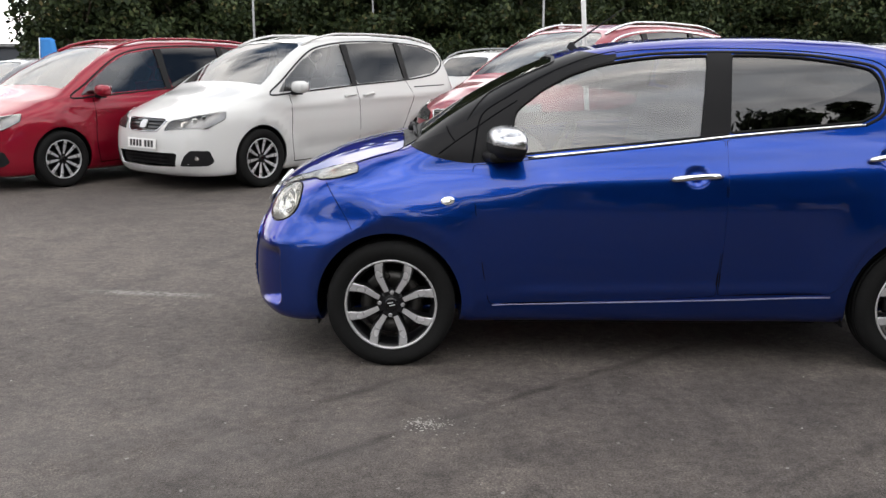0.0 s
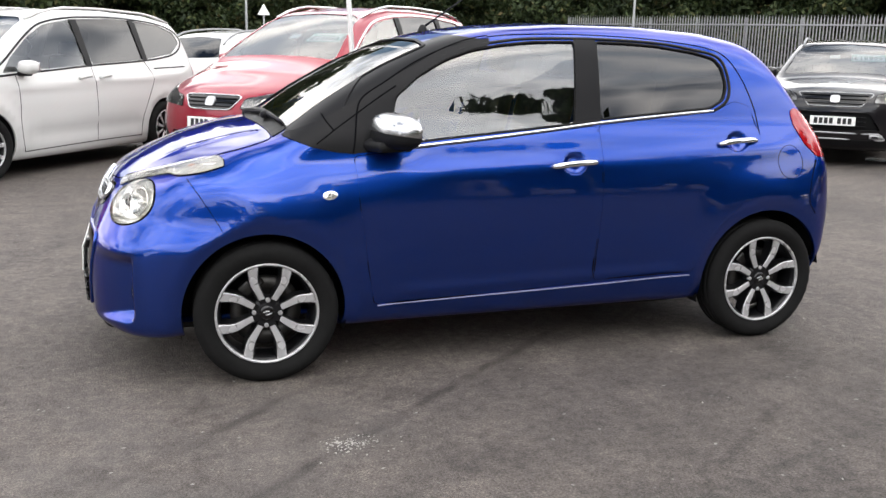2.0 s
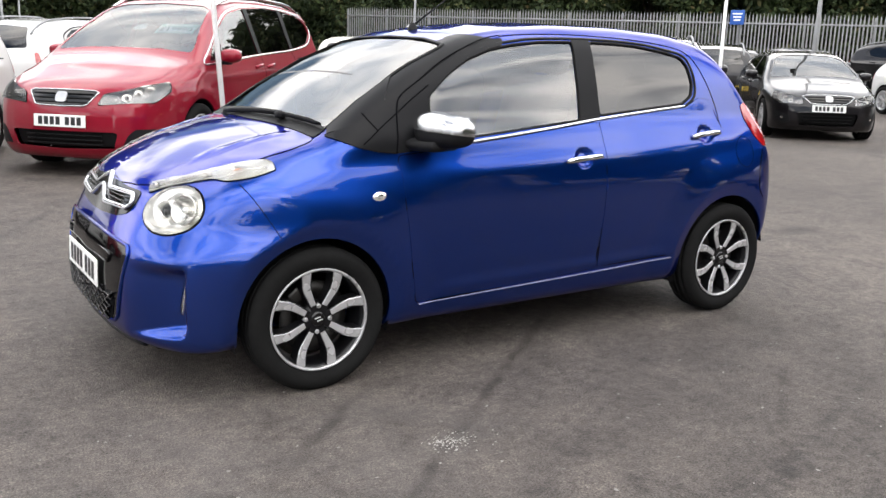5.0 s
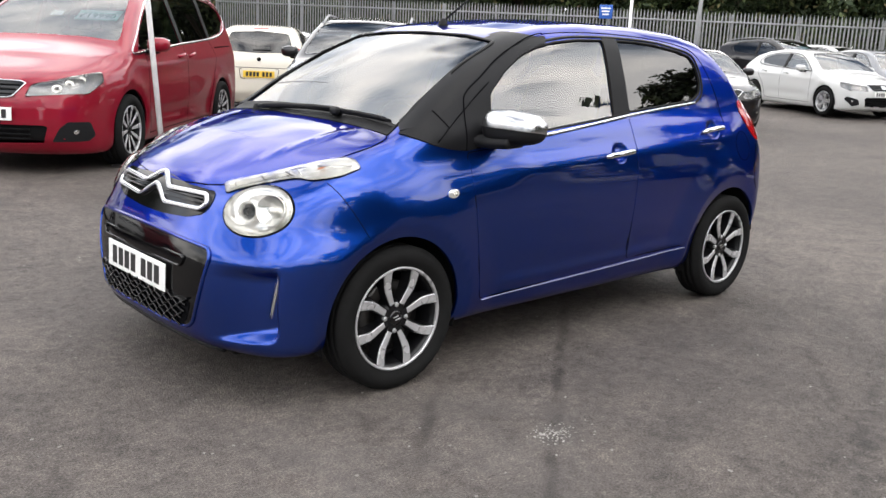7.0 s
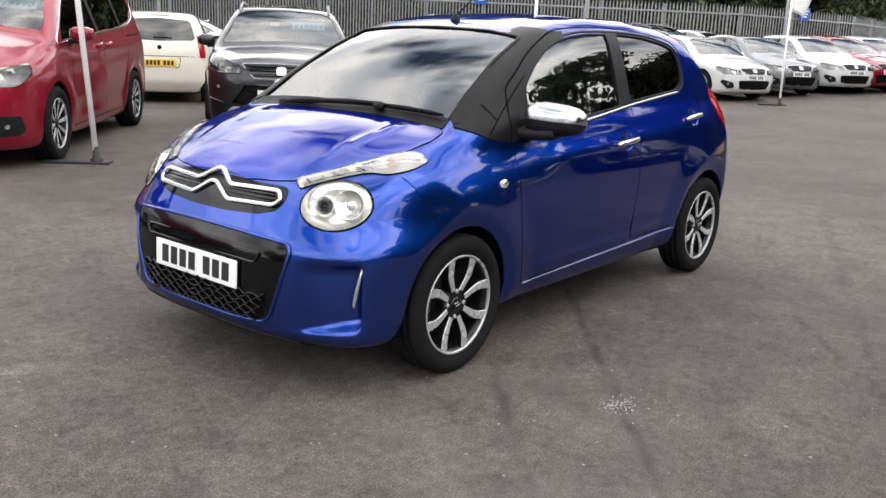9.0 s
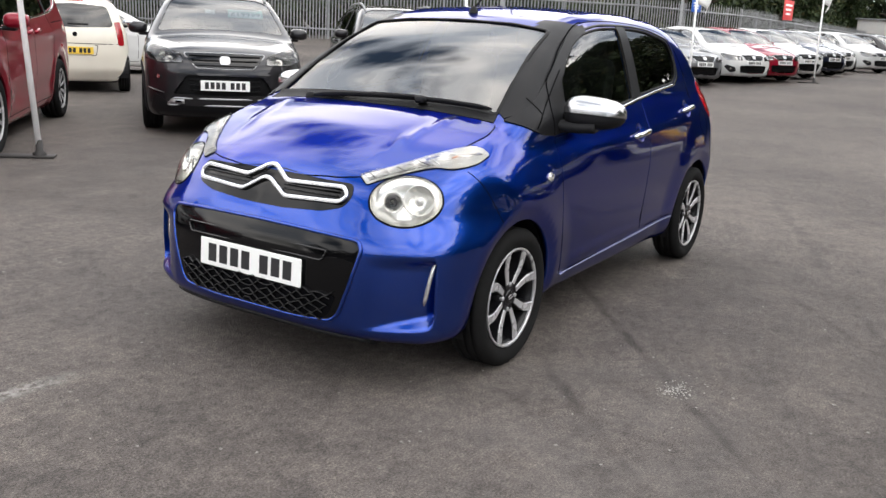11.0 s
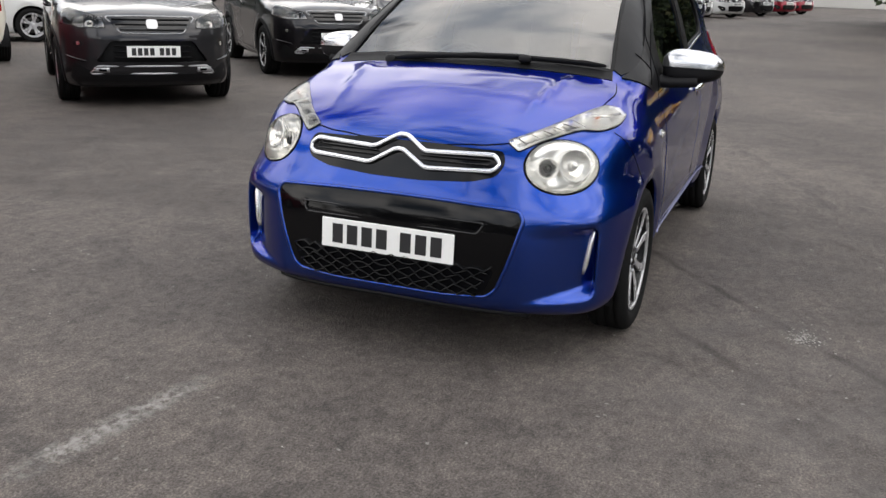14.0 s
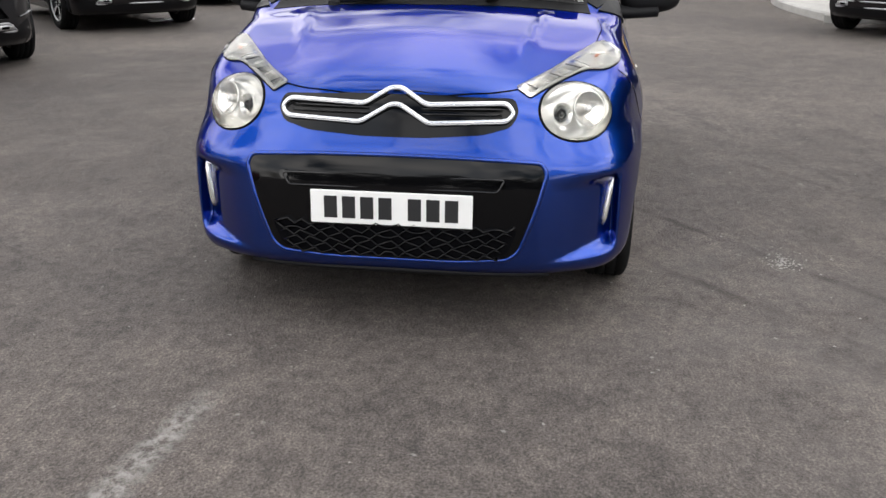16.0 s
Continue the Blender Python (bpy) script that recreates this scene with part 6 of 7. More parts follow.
    part("grille_surround", strip_bm(h, grille, F, 0.012, 0.012, 0.003, True, 1.6), SATIN_SILVER if kind == "suv" else CHROME, go)
    gy = max(y for y, _ in t["grille"])
    for z in t["slats"]:
        half = np.interp(z, [min(q for _, q in t["grille"]), max(q for _, q in t["grille"])], [gy * 0.68, gy * 0.92])
        part("grille_slat", strip_bm(h, [(0, y, z) for y in np.linspace(-half, half, 9)], F, 0.012, 0.014, 0.003, False, 1.6), GRILLE_BLACK, go)
    bz = t["badge"]
    part("badge", patch_bm(h, round_poly([(0, y, bz + z) for y, z in ((-0.055, -0.04), (0.055, -0.04), (0.055, 0.04), (-0.055, 0.04))], 0.03, 3), F, 0.02, 0.016, 0.04, 0, 1.6), ALLOY, car, "small plain silver badge")
    io = part("lower_intake", patch_bm(h, intake, F, -0.045, 0.0, 0.07, 0, 1.6), GRILLE_BLACK, car, "black lower air intake")
    z0, z1 = min(z for _, z in t["intake"]), max(z for _, z in t["intake"])
    for k in range(1, 4):
        z = z0 + (z1 - z0) * k / 4
        part("intake_slat", strip_bm(h, [(0, y, z) for y in np.linspace(-0.38, 0.38, 9)], F, 0.012, 0.012, -0.022, False, 1.6), GRILLE_BLACK, io)
    if kind == "suv":
        part("valance", patch_bm(h, round_poly(mirror_poly([(0.0, 0.345), (0.55, 0.345), (0.74, 0.46), (0.78, 0.30), (0.70, 0.215), (0.0, 0.215)]), 0.02, 2), F, 0.003, 0.004, 0.06, 0, 1.6), BLACK_PLASTIC, car, "black lower valance")
        loop = round_poly(mirror_poly([(0.0, 0.425), (0.53, 0.425), (0.60, 0.36), (0.585, 0.35), (0.0, 0.352)]), 0.01, 2)
        part("skid_plate", strip_bm(h, loop, F, 0.020, 0.014, 0.006, True, 1.6), SATIN_SILVER, car, "silver skid trim")
        for s in (-1, 1):
            part("skid_end", strip_bm(h, spline([(0, s * 0.43, 0.388), (0, s * 0.49, 0.388), (0, s * 0.57, 0.388)], 3), F, 0.050, 0.016, 0.006, False, 1.6), SATIN_SILVER, car, "silver skid corner")
            part("skid_recess", strip_bm(h, [(0, s * y, 0.388) for y in (0.455, 0.49, 0.52)], F, 0.024, 0.006, 0.020, False, 1.6), SEAM, car)
            part("bumper_wing", strip_bm(h, spline([(-0.7, s * 0.60, 0.475), (-0.7, s * 0.70, 0.49), (-0.6, s * 0.82, 0.515)], 3), (-0.8, s * 0.6, 0), 0.012, 0.016, 0.003), paint, car)
            for ax in (0, t["wb"]):
                ring = [(ax + (t["ar"] + 0.02) * math.cos(a), 0, az + (t["ar"] + 0.02) * math.sin(a)) for a in np.linspace(-0.25, math.pi + 0.25, 25)]
                part("arch_cladding", strip_bm(h, ring, (0, s, 0), 0.07, 0.012, 0.0), BLACK_PLASTIC, car)
    plate(car, h, t["front"][3][1], *t["plate"], F, PLATE_WHITE)
    plate(car, h, t["rear"][2][1], 0.60, 0.71, B, PLATE_YELLOW)
    if kind == "mpv":
        for w in (L, R):
            part("sliding_door_rail", strip_bm(h, side_pts([(2.78, 1.075), (3.1, 1.082), (3.45, 1.09)]), w, 0.014, 0.002, 0.001), SEAM, car)
    if kind == "small":
        part("rear_badge", patch_bm(h, circle_pts((3, 0, 0.90), (0, 0.035, 0), (0, 0, 0.035), 14), B, 0.006, 0.006, 0.03, 0, 2.0), SEAM, car)
        part("bumper_seam", strip_bm(h, [(3, y, 0.76) for y in np.linspace(-0.62, 0.62, 13)], B, 0.010, 0.001, 0.001, False, 2.0), SEAM, car)
        part("plate_recess", strip_bm(h, round_poly([(3, y, z) for y, z in ((-0.33, 0.74), (0.33, 0.74), (0.30, 0.58), (-0.30, 0.58))], 0.03, 3), B, 0.010, 0.002, 0.0, True, 2.0), SEAM, car)
        part("brake_light", strip_bm(h, [(3, y, 1.40) for y in np.linspace(-0.14, 0.14, 5)], B, 0.025, 0.008, 0.004, False, 3.0), TAIL_RED, car)
        part("rear_wiper", strip_bm(h, [(3, y, 1.05) for y in np.linspace(-0.10, 0.20, 6)], B, 0.018, 0.012, 0.008, False, 3.0), BLACK_PLASTIC, car)
    part("undertray", box_bm(t["wb"] / 2, 0, t["floor"] + 0.01, t["wb"] + 0.6, 1.2, 0.05, 0.02), BLACK_PLASTIC, car)
    if kind not in KITS:
        KITS[kind] = wheel_meshes(t["r"], t["rim"], t["tw"], t["spokes"], t["spoke_w"], t["two"], t["bolts"], 0.0, 40, t.get("split", 0.0))
    for x in (0, t["wb"]):
        for s in (-1, 1):
            fit_wheel(car, KITS[kind], x, s * t["track"], t["r"], 0.2 + x)
    dx, dz = t["dash"]
    cabin(car, 0, t["seats"], dx, dz, hw - 0.16, 0.38, t["floor"] + 0.12)
    if card:
        # a price card behind the upper windscreen
        p = Vector(h.put([(0, card[1], card[2])], F, 2.5)[0]) + Vector((0.012, 0, -0.024))
        rot = Matrix.Translation(p) @ Matrix.Rotation(radians(62), 4, "Y")
        co = part("price_card", box_bm(0, 0, 0, 0.004, 0.42, 0.20, 0, 2, rot), CARD_GREEN, car, "pale green price card in the windscreen", False)
        part("card_field", box_bm(-0.004, 0, -0.03, 0.003, 0.38, 0.11, 0, 2, rot), CARD_WHITE, co, "", False)
        part("text_bar", box_bm(-0.004, 0, 0.065, 0.003, 0.30, 0.022, 0, 2, rot), CARD_WHITE, co, "", False)
        words(card[0], 0.12, CARD_INK, co, rot @ Matrix.Translation((-0.0075, 0, -0.03)) @ Matrix.Rotation(radians(-90), 4, "Z") @ Matrix.Rotation(radians(90), 4, "X"))
        part("tax_card", box_bm(0, 0.42, 0.02, 0.004, 0.12, 0.10, 0, 2, rot), CARD_WHITE, car, "small white card", False)
    car.matrix_basis = m
    return car


def words(text, size, mat, parent, m):
    """Writing as a thin mesh, in the built-in font, standing in the x-z plane of m."""
    cu = bpy.data.curves.new("words", "FONT")
    cu.body, cu.size, cu.align_x, cu.align_y, cu.extrude = text, size, "CENTER", "CENTER", 0.0006
    tmp = new("words", cu)
    me = bpy.data.meshes.new_from_object(tmp.evaluated_get(bpy.context.evaluated_depsgraph_get()))
    bpy.data.objects.remove(tmp)
    ob = mesh_part("lettering", me, mat, parent, "", False)
    ob.matrix_basis = m
    return ob


def repaint(car, old, fresh):
    for o in car.children_recursive:
        for slot in o.material_slots:
            if slot.material is old:
                slot.link = "OBJECT"
                slot.material = fresh
    return car


RISE_X = [-300, -100, -40, -15, 0, 8, 17, 20, 23, 25, 29, 33, 38, 44, 60, 120, 300]
RISE_Z = [0, 0, 0, 0, 0, 0, 0, 0.10, 0.20, 0.26, 0.33, 0.385, 0.43, 0.47, 0.50, 0.50, 0.50]


def rise(x):
    """The yard climbs gently beyond the first parked cars."""
    return float(np.interp(x, RISE_X, RISE_Z))


def at(x, y, turn):
    mid_x = x + 1.3 * math.cos(radians(turn))
    return pose(x, y, rise(mid_x), 0, 0, turn)

# ---- ground ----
bm = bmesh.new()
cols = [[bm.verts.new((x, y, z)) for y in (-300, -100, -30, 0, 30, 100, 300)] for x, z in zip(RISE_X, RISE_Z)]
for p, q in zip(cols, cols[1:]):
    for k in range(6):
        bm.faces.new((p[k], q[k], q[k + 1], p[k + 1]))
ground = part("ground", bm, ASPHALT, None, "worn dark grey asphalt of the car park", False)
tagged(ground, category="ground", kind="structure")

hero_car()

# ---- parked cars round the blue one ----
red_b = fleet_car("mpv", RED, "dark red people carrier with price card in windscreen", at(0.867, 5.945, 45.0) @ Matrix.Scale(1.045, 4), card=("£19990", -0.40, 1.40))
white_a = fleet_car("mpv", WHITE, "white people carrier with dark rear glass", at(-2.57, 5.61, 53.6) @ Matrix.Scale(0.965, 4))
red_a = repaint(copy_thing(white_a, at(-4.75, 5.52, 56) @ Matrix.Scale(0.965, 4)), WHITE, RED)
tagged(red_a, "red people carrier parked beside the white one")
grey_suv = fleet_car("suv", GREY, "dark grey compact SUV with price card in windscreen", at(4.49, 5.53, 48), card=("£19999", -0.30, 1.36))
dark_suv = repaint(copy_thing(grey_suv, at(8.25, 5.45, 46)), GREY, BLACK)
tagged(dark_suv, "black compact SUV with silver skid trim")
black_hatch = fleet_car("hatch", BLACK, "black five-door hatchback parked at an angle", at(12.22, 5.52, 48))
cream = fleet_car("small", CREAM, "cream small hatchback seen from behind", at(7.46, 12.38, 234))
row = [(18.55, 5.6, WHITE, "white"), (20.8, 5.2, SILVER, "silver grey"), (22.8, 4.45, WHITE, "white"), (24.0, 3.9, RED, "red"), (26.2, 3.65, WHITE, "white"), (29.2, 3.45, NAVY, "navy blue"), (31.6, 3.5, WHITE, "white"), (34.6, 2.6, WHITE, "white"), (38.3, 1.7, BLACK, "black"), (41.4, 0.9, RED, "red"), (44.6, 0.2, RED, "red")]
for x, y, paint, word in row:
    c = repaint(copy_thing(black_hatch, at(x, y, 64 if x < 20 else 57)), BLACK, paint)
    tagged(c, f"{word} hatchback in the long display row", group="display row")
for x, y, turn, paint, src, old, text in [
    (10.27, 13.30, 140, WHITE, black_hatch, BLACK, "white hatchback parked across behind the dark SUV"),
    (21.0, 14.8, 225, BLACK, black_hatch, BLACK, "black hatchback parked nose to the fence"),
    (16.92, 11.82, 222, BLACK, grey_suv, GREY, "black SUV parked tail first by the fence"),
    (2.6, 13.0, 225, WHITE, grey_suv, GREY, "white SUV parked beyond the people carriers"),
    (20.5, 11.0, 60, SILVER, black_hatch, BLACK, "grey hatchback near the fence"),
    (24.5, 9.6, 75, BLACK, grey_suv, GREY, "black SUV behind the display row"),
    (28.5, 9.6, 80, WHITE, black_hatch, BLACK, "white hatchback behind the display row"),
    (-9.6, 13.0, 60, SILVER, black_hatch, BLACK, "silver grey hatchback at the end of the row"),
    (9.0, -4.75, -40, BLACK, grey_suv, GREY, "black SUV parked by the kerb"),
    (17.2, -4.9, -30, YELLOW, black_hatch, BLACK, "yellow car parked beyond the kerb"),
]:
    tagged(repaint(copy_thing(src, at(x, y, turn)), old, paint), text)


# ---- flags, poles and columns ----
def flag_pole(x, y, label, lean=(0.0, 0.0), flag=None, high=4.2, foot=DARK_STEEL, sag=0.25):
    th = thing("flag_pole", label, "flag pole", "flag poles", pose(x, y, rise(x)))
    part("base", box_bm(0.18, 0, 0.012, 0.62, 0.16, 0.02, 0.006, 2, Matrix.Rotation(radians(135), 4, "Z")), foot, th, "flat steel foot plate")
    part("socket", lathe_bm([(0.0, 0.16), (0.030, 0.16), (0.034, 0.06), (0.06, 0.04), (0.06, 0.02)], 16, "z"), DARK_STEEL, th)
    part("pole", tube_bm([(0, 0, 0.05), (lean[0] * 0.5, lean[1] * 0.5, high / 2), (lean[0], lean[1], high)], 0.027, 12, [1, 0.95, 0.75]), POLE_WHITE, th, "white painted pole")
    if flag:
        bm = bmesh.new()
        rows = []
        for i in range(9):
            u = i / 8
            rows.append([bm.verts.new((lean[0] + 0.05 + 1.0 * u, lean[1] + 0.12 * math.sin(5 * u + 2.2 * k / 7) * u, high - 0.05 - 0.62 * k / 7 - sag * u * u)) for k in range(8)])
        for a, b in zip(rows, rows[1:]):
            for k in range(7):
                bm.faces.new((a[k], a[k + 1], b[k + 1], b[k]))
        f = part("flag", bm, flag, th, "cloth flag")
        md = f.modifiers.new("cloth", "SOLIDIFY")
        md.thickness = 0.004
    return th


flag_pole(1.675, 4.91, "white flag pole on a flat foot beside the red people carrier", (-0.25, 0.10))
flag_pole(9.08, 5.0, "white flag pole with white flag on a flat white foot", (0.06, 0.05), FLAG_WHITE, 2.86, POLE_WHITE, -0.03)
flag_pole(18.0, 4.15, "white flag pole with white flag in front of the row", (0.2, 0.1), FLAG_WHITE, 2.75)
flag_pole(24.6, 2.55, "white flag pole with white flag in front of the row", (0.2, 0.1), FLAG_WHITE, 2.9)


def lamp_column(x, y, high, label, heads=2, r=0.09):
    th = thing("lamp_column", label, "street lamp", "lamp columns", pose(x, y, 0, 0, 0, 35))
    part("column", tube_bm([(0, 0, 0), (0, 0, high * 0.25), (0, 0, high * 0.26), (0, 0, high)], r, 12, [1, 1, 0.75, 0.5]), GALV, th, "galvanised steel column")
    for s in ((-1, 1) if heads == 2 else (1,)):
        part("arm", tube_bm([(0, 0, high - 0.1), (s * 0.6, 0, high + 0.08), (s * 1.0, 0, high + 0.1)], 0.035, 8), GALV, th)
        part("lamp_head", box_bm(s * 1.25, 0, high + 0.09, 0.6, 0.28, 0.10, 0.03), GALV, th, "flat lamp head")
    return th


for x, y, high, r in [(-9.5, 38, 8, 0.08), (-4.5, 44, 8, 0.08), (4.2, 40, 8, 0.08), (21.5, 34, 8, 0.08), (15.3, 7.8, 8, 0.062), (33, 9.4, 7, 0.08), (7.6, -12.5, 6.5, 0.08), (-16, -20, 8, 0.08)]:
    lamp_column(x, y, high, "tall galvanised lamp column at the edge of the yard", 2, r)

# warning sign on a post before the trees
sp = thing("road_sign", "white triangular road sign on a grey post", "sign", m=pose(5.65, 45.2, 0))
part("post", tube_bm([(0, 0, 0), (0, 0, 1.6), (0, 0, 3.2)], 0.05, 10), GALV, sp, "grey steel post")
part("panel", prism_bm(round_poly([(-0.33, 0, 2.95), (0.33, 0, 2.95), (0, 0, 3.55)], 0.05, 3), (0, 1, 0), -0.07, -0.05), CARD_WHITE, sp, "white triangular panel", False)

# blue feather flag
ff = thing("feather_flag", "tall blue and white feather flag", "flag", m=pose(-13.4, 24.5, 0) @ Matrix.Scale(0.74, 4))
part("pole", tube_bm([(0, 0, 0), (0, 0, 2.0), (0.05, 0, 2.9)], 0.02, 8), POLE_WHITE, ff)
bm = bmesh.new()
rows = [[bm.verts.new((0.03 + w * u, 0.05 * math.sin(3 * u + z), z)) for u in (0, 0.33, 0.66, 1)] for z, w in [(0.55, 0.5), (1.1, 0.62), (1.7, 0.72), (2.3, 0.78), (2.8, 0.7), (2.9, 0.55)]]
for a, b in zip(rows, rows[1:]):
    for k in range(3):
        bm.faces.new((a[k], a[k + 1], b[k + 1], b[k]))
part("flag", bm, FLAG_BLUE, ff, "blue cloth").modifiers.new("cloth", "SOLIDIFY").thickness = 0.004
part("flag_panel", box_bm(0.36, 0.07, 0.85, 0.5, 0.012, 0.45, 0.004), FLAG_WHITE, ff)

# ---- buildings and kerb ----
shed = thing("warehouse", "low dark clad building behind the car park", "building", m=pose(-36, 56, 0, 0, 0, 32))
part("wall", box_bm(0, 0, 1.2, 16, 9, 2.4, 0.02), GREY_WALL, shed)
part("roof", box_bm(0, 0, 2.5, 16.4, 9.4, 0.25, 0.05), GALV, shed)
for k in range(5):
    part("window", box_bm(-6 + 3 * k, -4.51, 1.4, 1.4, 0.06, 0.8, 0.01), GLOSS_BLACK, shed)
store = thing("store_building", "pale clad showroom with dark lettering bars", "building", m=pose(84, -1.4, 0.3, 0, 0, 90))
part("wall", box_bm(0, 0, 1.6, 22, 8, 3.2, 0.02), PALE_WALL, store)
part("roof", box_bm(0, 0, 3.26, 22.4, 8.4, 0.12, 0.03), GALV, store)
for k in range(6):
    part("dark_bar", box_bm(-8 + 3.0 * k, 4.03, 2.2 + 0.1 * (k % 2), 0.9, 0.05, 0.22, 0.01), INK, store)

bm = bmesh.new()
edge = spline([(10.2, -4.5, 0), (10.5, -4.15, 0), (11.6, -3.98, 0), (13.2, -3.95, 0), (14.8, -4.25, 0), (15.1, -4.7, 0), (15.0, -9, 0), (10.1, -9, 0)], 5, True)
lowv = [bm.verts.new(p) for p in edge]
hiv = [bm.verts.new(p + Vector((0, 0, 0.10))) for p in edge]
c = Vector((12.6, -6.5, 0))
inv = [bm.verts.new(p + (c - p).normalized() * 0.03 + Vector((0, 0, 0.125))) for p in edge]
inn = [bm.verts.new(p + (c - p).normalized() * 0.15 + Vector((0, 0, 0.125))) for p in edge]
for a, b in ((lowv, hiv), (hiv, inv), (inv, inn)):
    for k in range(len(edge)):
        j = (k + 1) % len(edge)
        bm.faces.new((a[k], a[j], b[j], b[k]))
bm.faces.new(inn)
kerb = part("kerb_island", bm, KERB, None, "raised pale concrete kerb island", False)
tagged(kerb, category="kerb", kind="structure")


# ---- trees and hedge ----
def leaf_cloud(centres, radii, per, size, rng):
    """Leaf sprays as small bent quads about the given centres."""
    verts, faces = [], []
    for (cx, cy, cz), rad in zip(centres, radii):
        d = rng.normal(size=(per, 3))
        d /= np.linalg.norm(d, axis=1)[:, None]
        pos = np.array([cx, cy, cz]) + d * rad * rng.uniform(0.45, 1.0, (per, 1)) * np.array([1, 1, 0.8])
        a = rng.normal(size=(per, 3))
        a /= np.linalg.norm(a, axis=1)[:, None]
        b = np.cross(a, d + rng.normal(size=(per, 3)) * 0.6)
        b /= np.maximum(np.linalg.norm(b, axis=1), 1e-6)[:, None]
        s = size * rng.uniform(0.6, 1.3, (per, 1))
        k = len(verts)
        quad = np.stack([pos - a * s, pos - b * s * 0.55, pos + a * s, pos + b * s * 0.55], 1).reshape(-1, 3)
        verts.extend(quad.tolist())
        faces.extend([(k + 4 * i, k + 4 * i + 1, k + 4 * i + 2, k + 4 * i + 3) for i in range(per)])
    me = bpy.data.meshes.new("leaves")
    me.from_pydata(verts, [], faces)
    return me


def tree(seed, high, spread, label, m):
    rng = np.random.default_rng(seed)
    th = thing("tree", label, "tree", "trees round the yard")
    bm = bmesh.new()
    tips = []
    stems = [[(0, 0, 0), (0.1, 0.05, high * 0.2), (0.05, -0.1, high * 0.45), (0.15, 0.1, high * 0.8)]]
    for k in range(9):
        z = high * rng.uniform(0.14, 0.6)
        a, l = rng.uniform(0, 6.28), spread * rng.uniform(0.55, 0.95)
        tip = (math.cos(a) * l, math.sin(a) * l, z + high * rng.uniform(0.08, 0.25))
        stems.append([(0.05, 0, z), (math.cos(a) * l * 0.5, math.sin(a) * l * 0.5, z + high * 0.08), tip])
        tips.append(tip)
    for i, st in enumerate(stems):
        b2 = tube_bm([tuple(p) for p in spline(st, 4)], 0.20 if i == 0 else 0.08, 8, list(np.linspace(1.2, 0.25, 4 * (len(st) - 1) + 1)))
        tmp = bpy.data.meshes.new("limb")
        b2.to_mesh(tmp)
        b2.free()
        bm.from_mesh(tmp)
        bpy.data.meshes.remove(tmp)
    part("trunk", bm, BARK, th, "grey-brown trunk and limbs")
    cen, rad = [], []
    for k in range(70):
        a, r = rng.uniform(0, 6.28), spread * math.sqrt(rng.uniform(0, 1))
        zz = rng.uniform(0.10, 1.0)
        lim = math.sqrt(max(0.05, 1 - ((zz - 0.45) / 0.58) ** 2))
        cen.append((math.cos(a) * r * lim, math.sin(a) * r * lim, zz * high))
        rad.append(rng.uniform(0.5, 1.15))
    cen += tips
    rad += [0.9] * len(tips)
    mesh_part("crown", leaf_cloud(cen, rad, 240, 0.15, rng), LEAVES, th, "dense dark green leaves", False)
    th.matrix_basis = m
    return th


kinds = [tree(11, 10.5, 3.1, "broad dark green tree with dense crown", pose(-8, 47, 0)), tree(12, 9.0, 2.7, "dark green tree with an uneven crown", pose(-2.5, 50, 0, 0, 0, 40)), tree(13, 12.0, 3.4, "tall green tree with open crown", pose(3.5, 48, 0, 0, 0, 90))]
rng = np.random.default_rng(5)
spots = [(-13.5, 42), (-16, 41), (-18.2, 39.5), (-11, 45), (-15, 46), (-19.5, 43)]
for k in range(22):
    t = k / 21
    spots.append((-13 + 38 * t + rng.uniform(-1, 1), 52 + 9 * t + rng.uniform(-2, 2)))
for k in range(17):
    t = k / 16
    spots.append((26 + 18 * t + rng.uniform(-1, 1), 60 - 44 * t + rng.uniform(-2, 2)))
for k in range(15):
    t = k / 14
    spots.append((31 + 18 * t + rng.uniform(-1, 1), 64 - 44 * t + rng.uniform(-1.5, 1.5)))
for k in range(12):
    spots.append((46 + 4.2 * k + rng.uniform(-1, 1), 14.5 + rng.uniform(-2, 2)))
north = len(spots)
yard_side = [(2.2, -16.5, 7.5), (4.8, -14.8, 9.2), (7.0, -14.6, 9.7), (8.7, -15.0, 10.9), (11.3, -14.8, 9.0), (13.4, -15.2, 5.8), (16.2, -14.2, 5.2), (19.2, -13.4, 8.6), (21.6, -12.6, 6.0), (24.4, -11.2, 9.6), (27.4, -10.2, 9.4), (24.0, -7.9, 7.6), (27.6, -8.0, 9.2), (31.0, -6.4, 10.6), (35.0, -5.2, 11.6)]
spots += [p[:2] for p in yard_side]
tallest = len(spots)
# low trees added out of view, for the paint and glass to reflect
for k in range(11):
    spots.append((-24 + 3.3 * k + rng.uniform(-1.0, 1.0), -27 + rng.uniform(-2.0, 1.5)))
for k in range(11):
    spots.append((93 + rng.uniform(-2, 2), -14 + 3.6 * k))
# another unseen low row, added only for reflections
for k in range(14):
    spots.append((-34 + rng.uniform(-2, 2), -24 + 3.2 * k))
for k, (x, y) in enumerate(spots):
    src = kinds[k % 3]
    s = rng.uniform(0.92, 1.12)
    tall = 1.0 if k < 6 else 1.22 if k < north else yard_side[k - north][2] / ((10.5, 9.0, 12.0)[k % 3] * s) if k < tallest else 1.6 if x > 80 else 0.5 if x < -30 else 0.40
    copy_thing(src, pose(x, y, 0, 0, 0, rng.uniform(0, 360)) @ Matrix.Diagonal((s, s, s * tall * rng.uniform(0.9, 1.1), 1)))

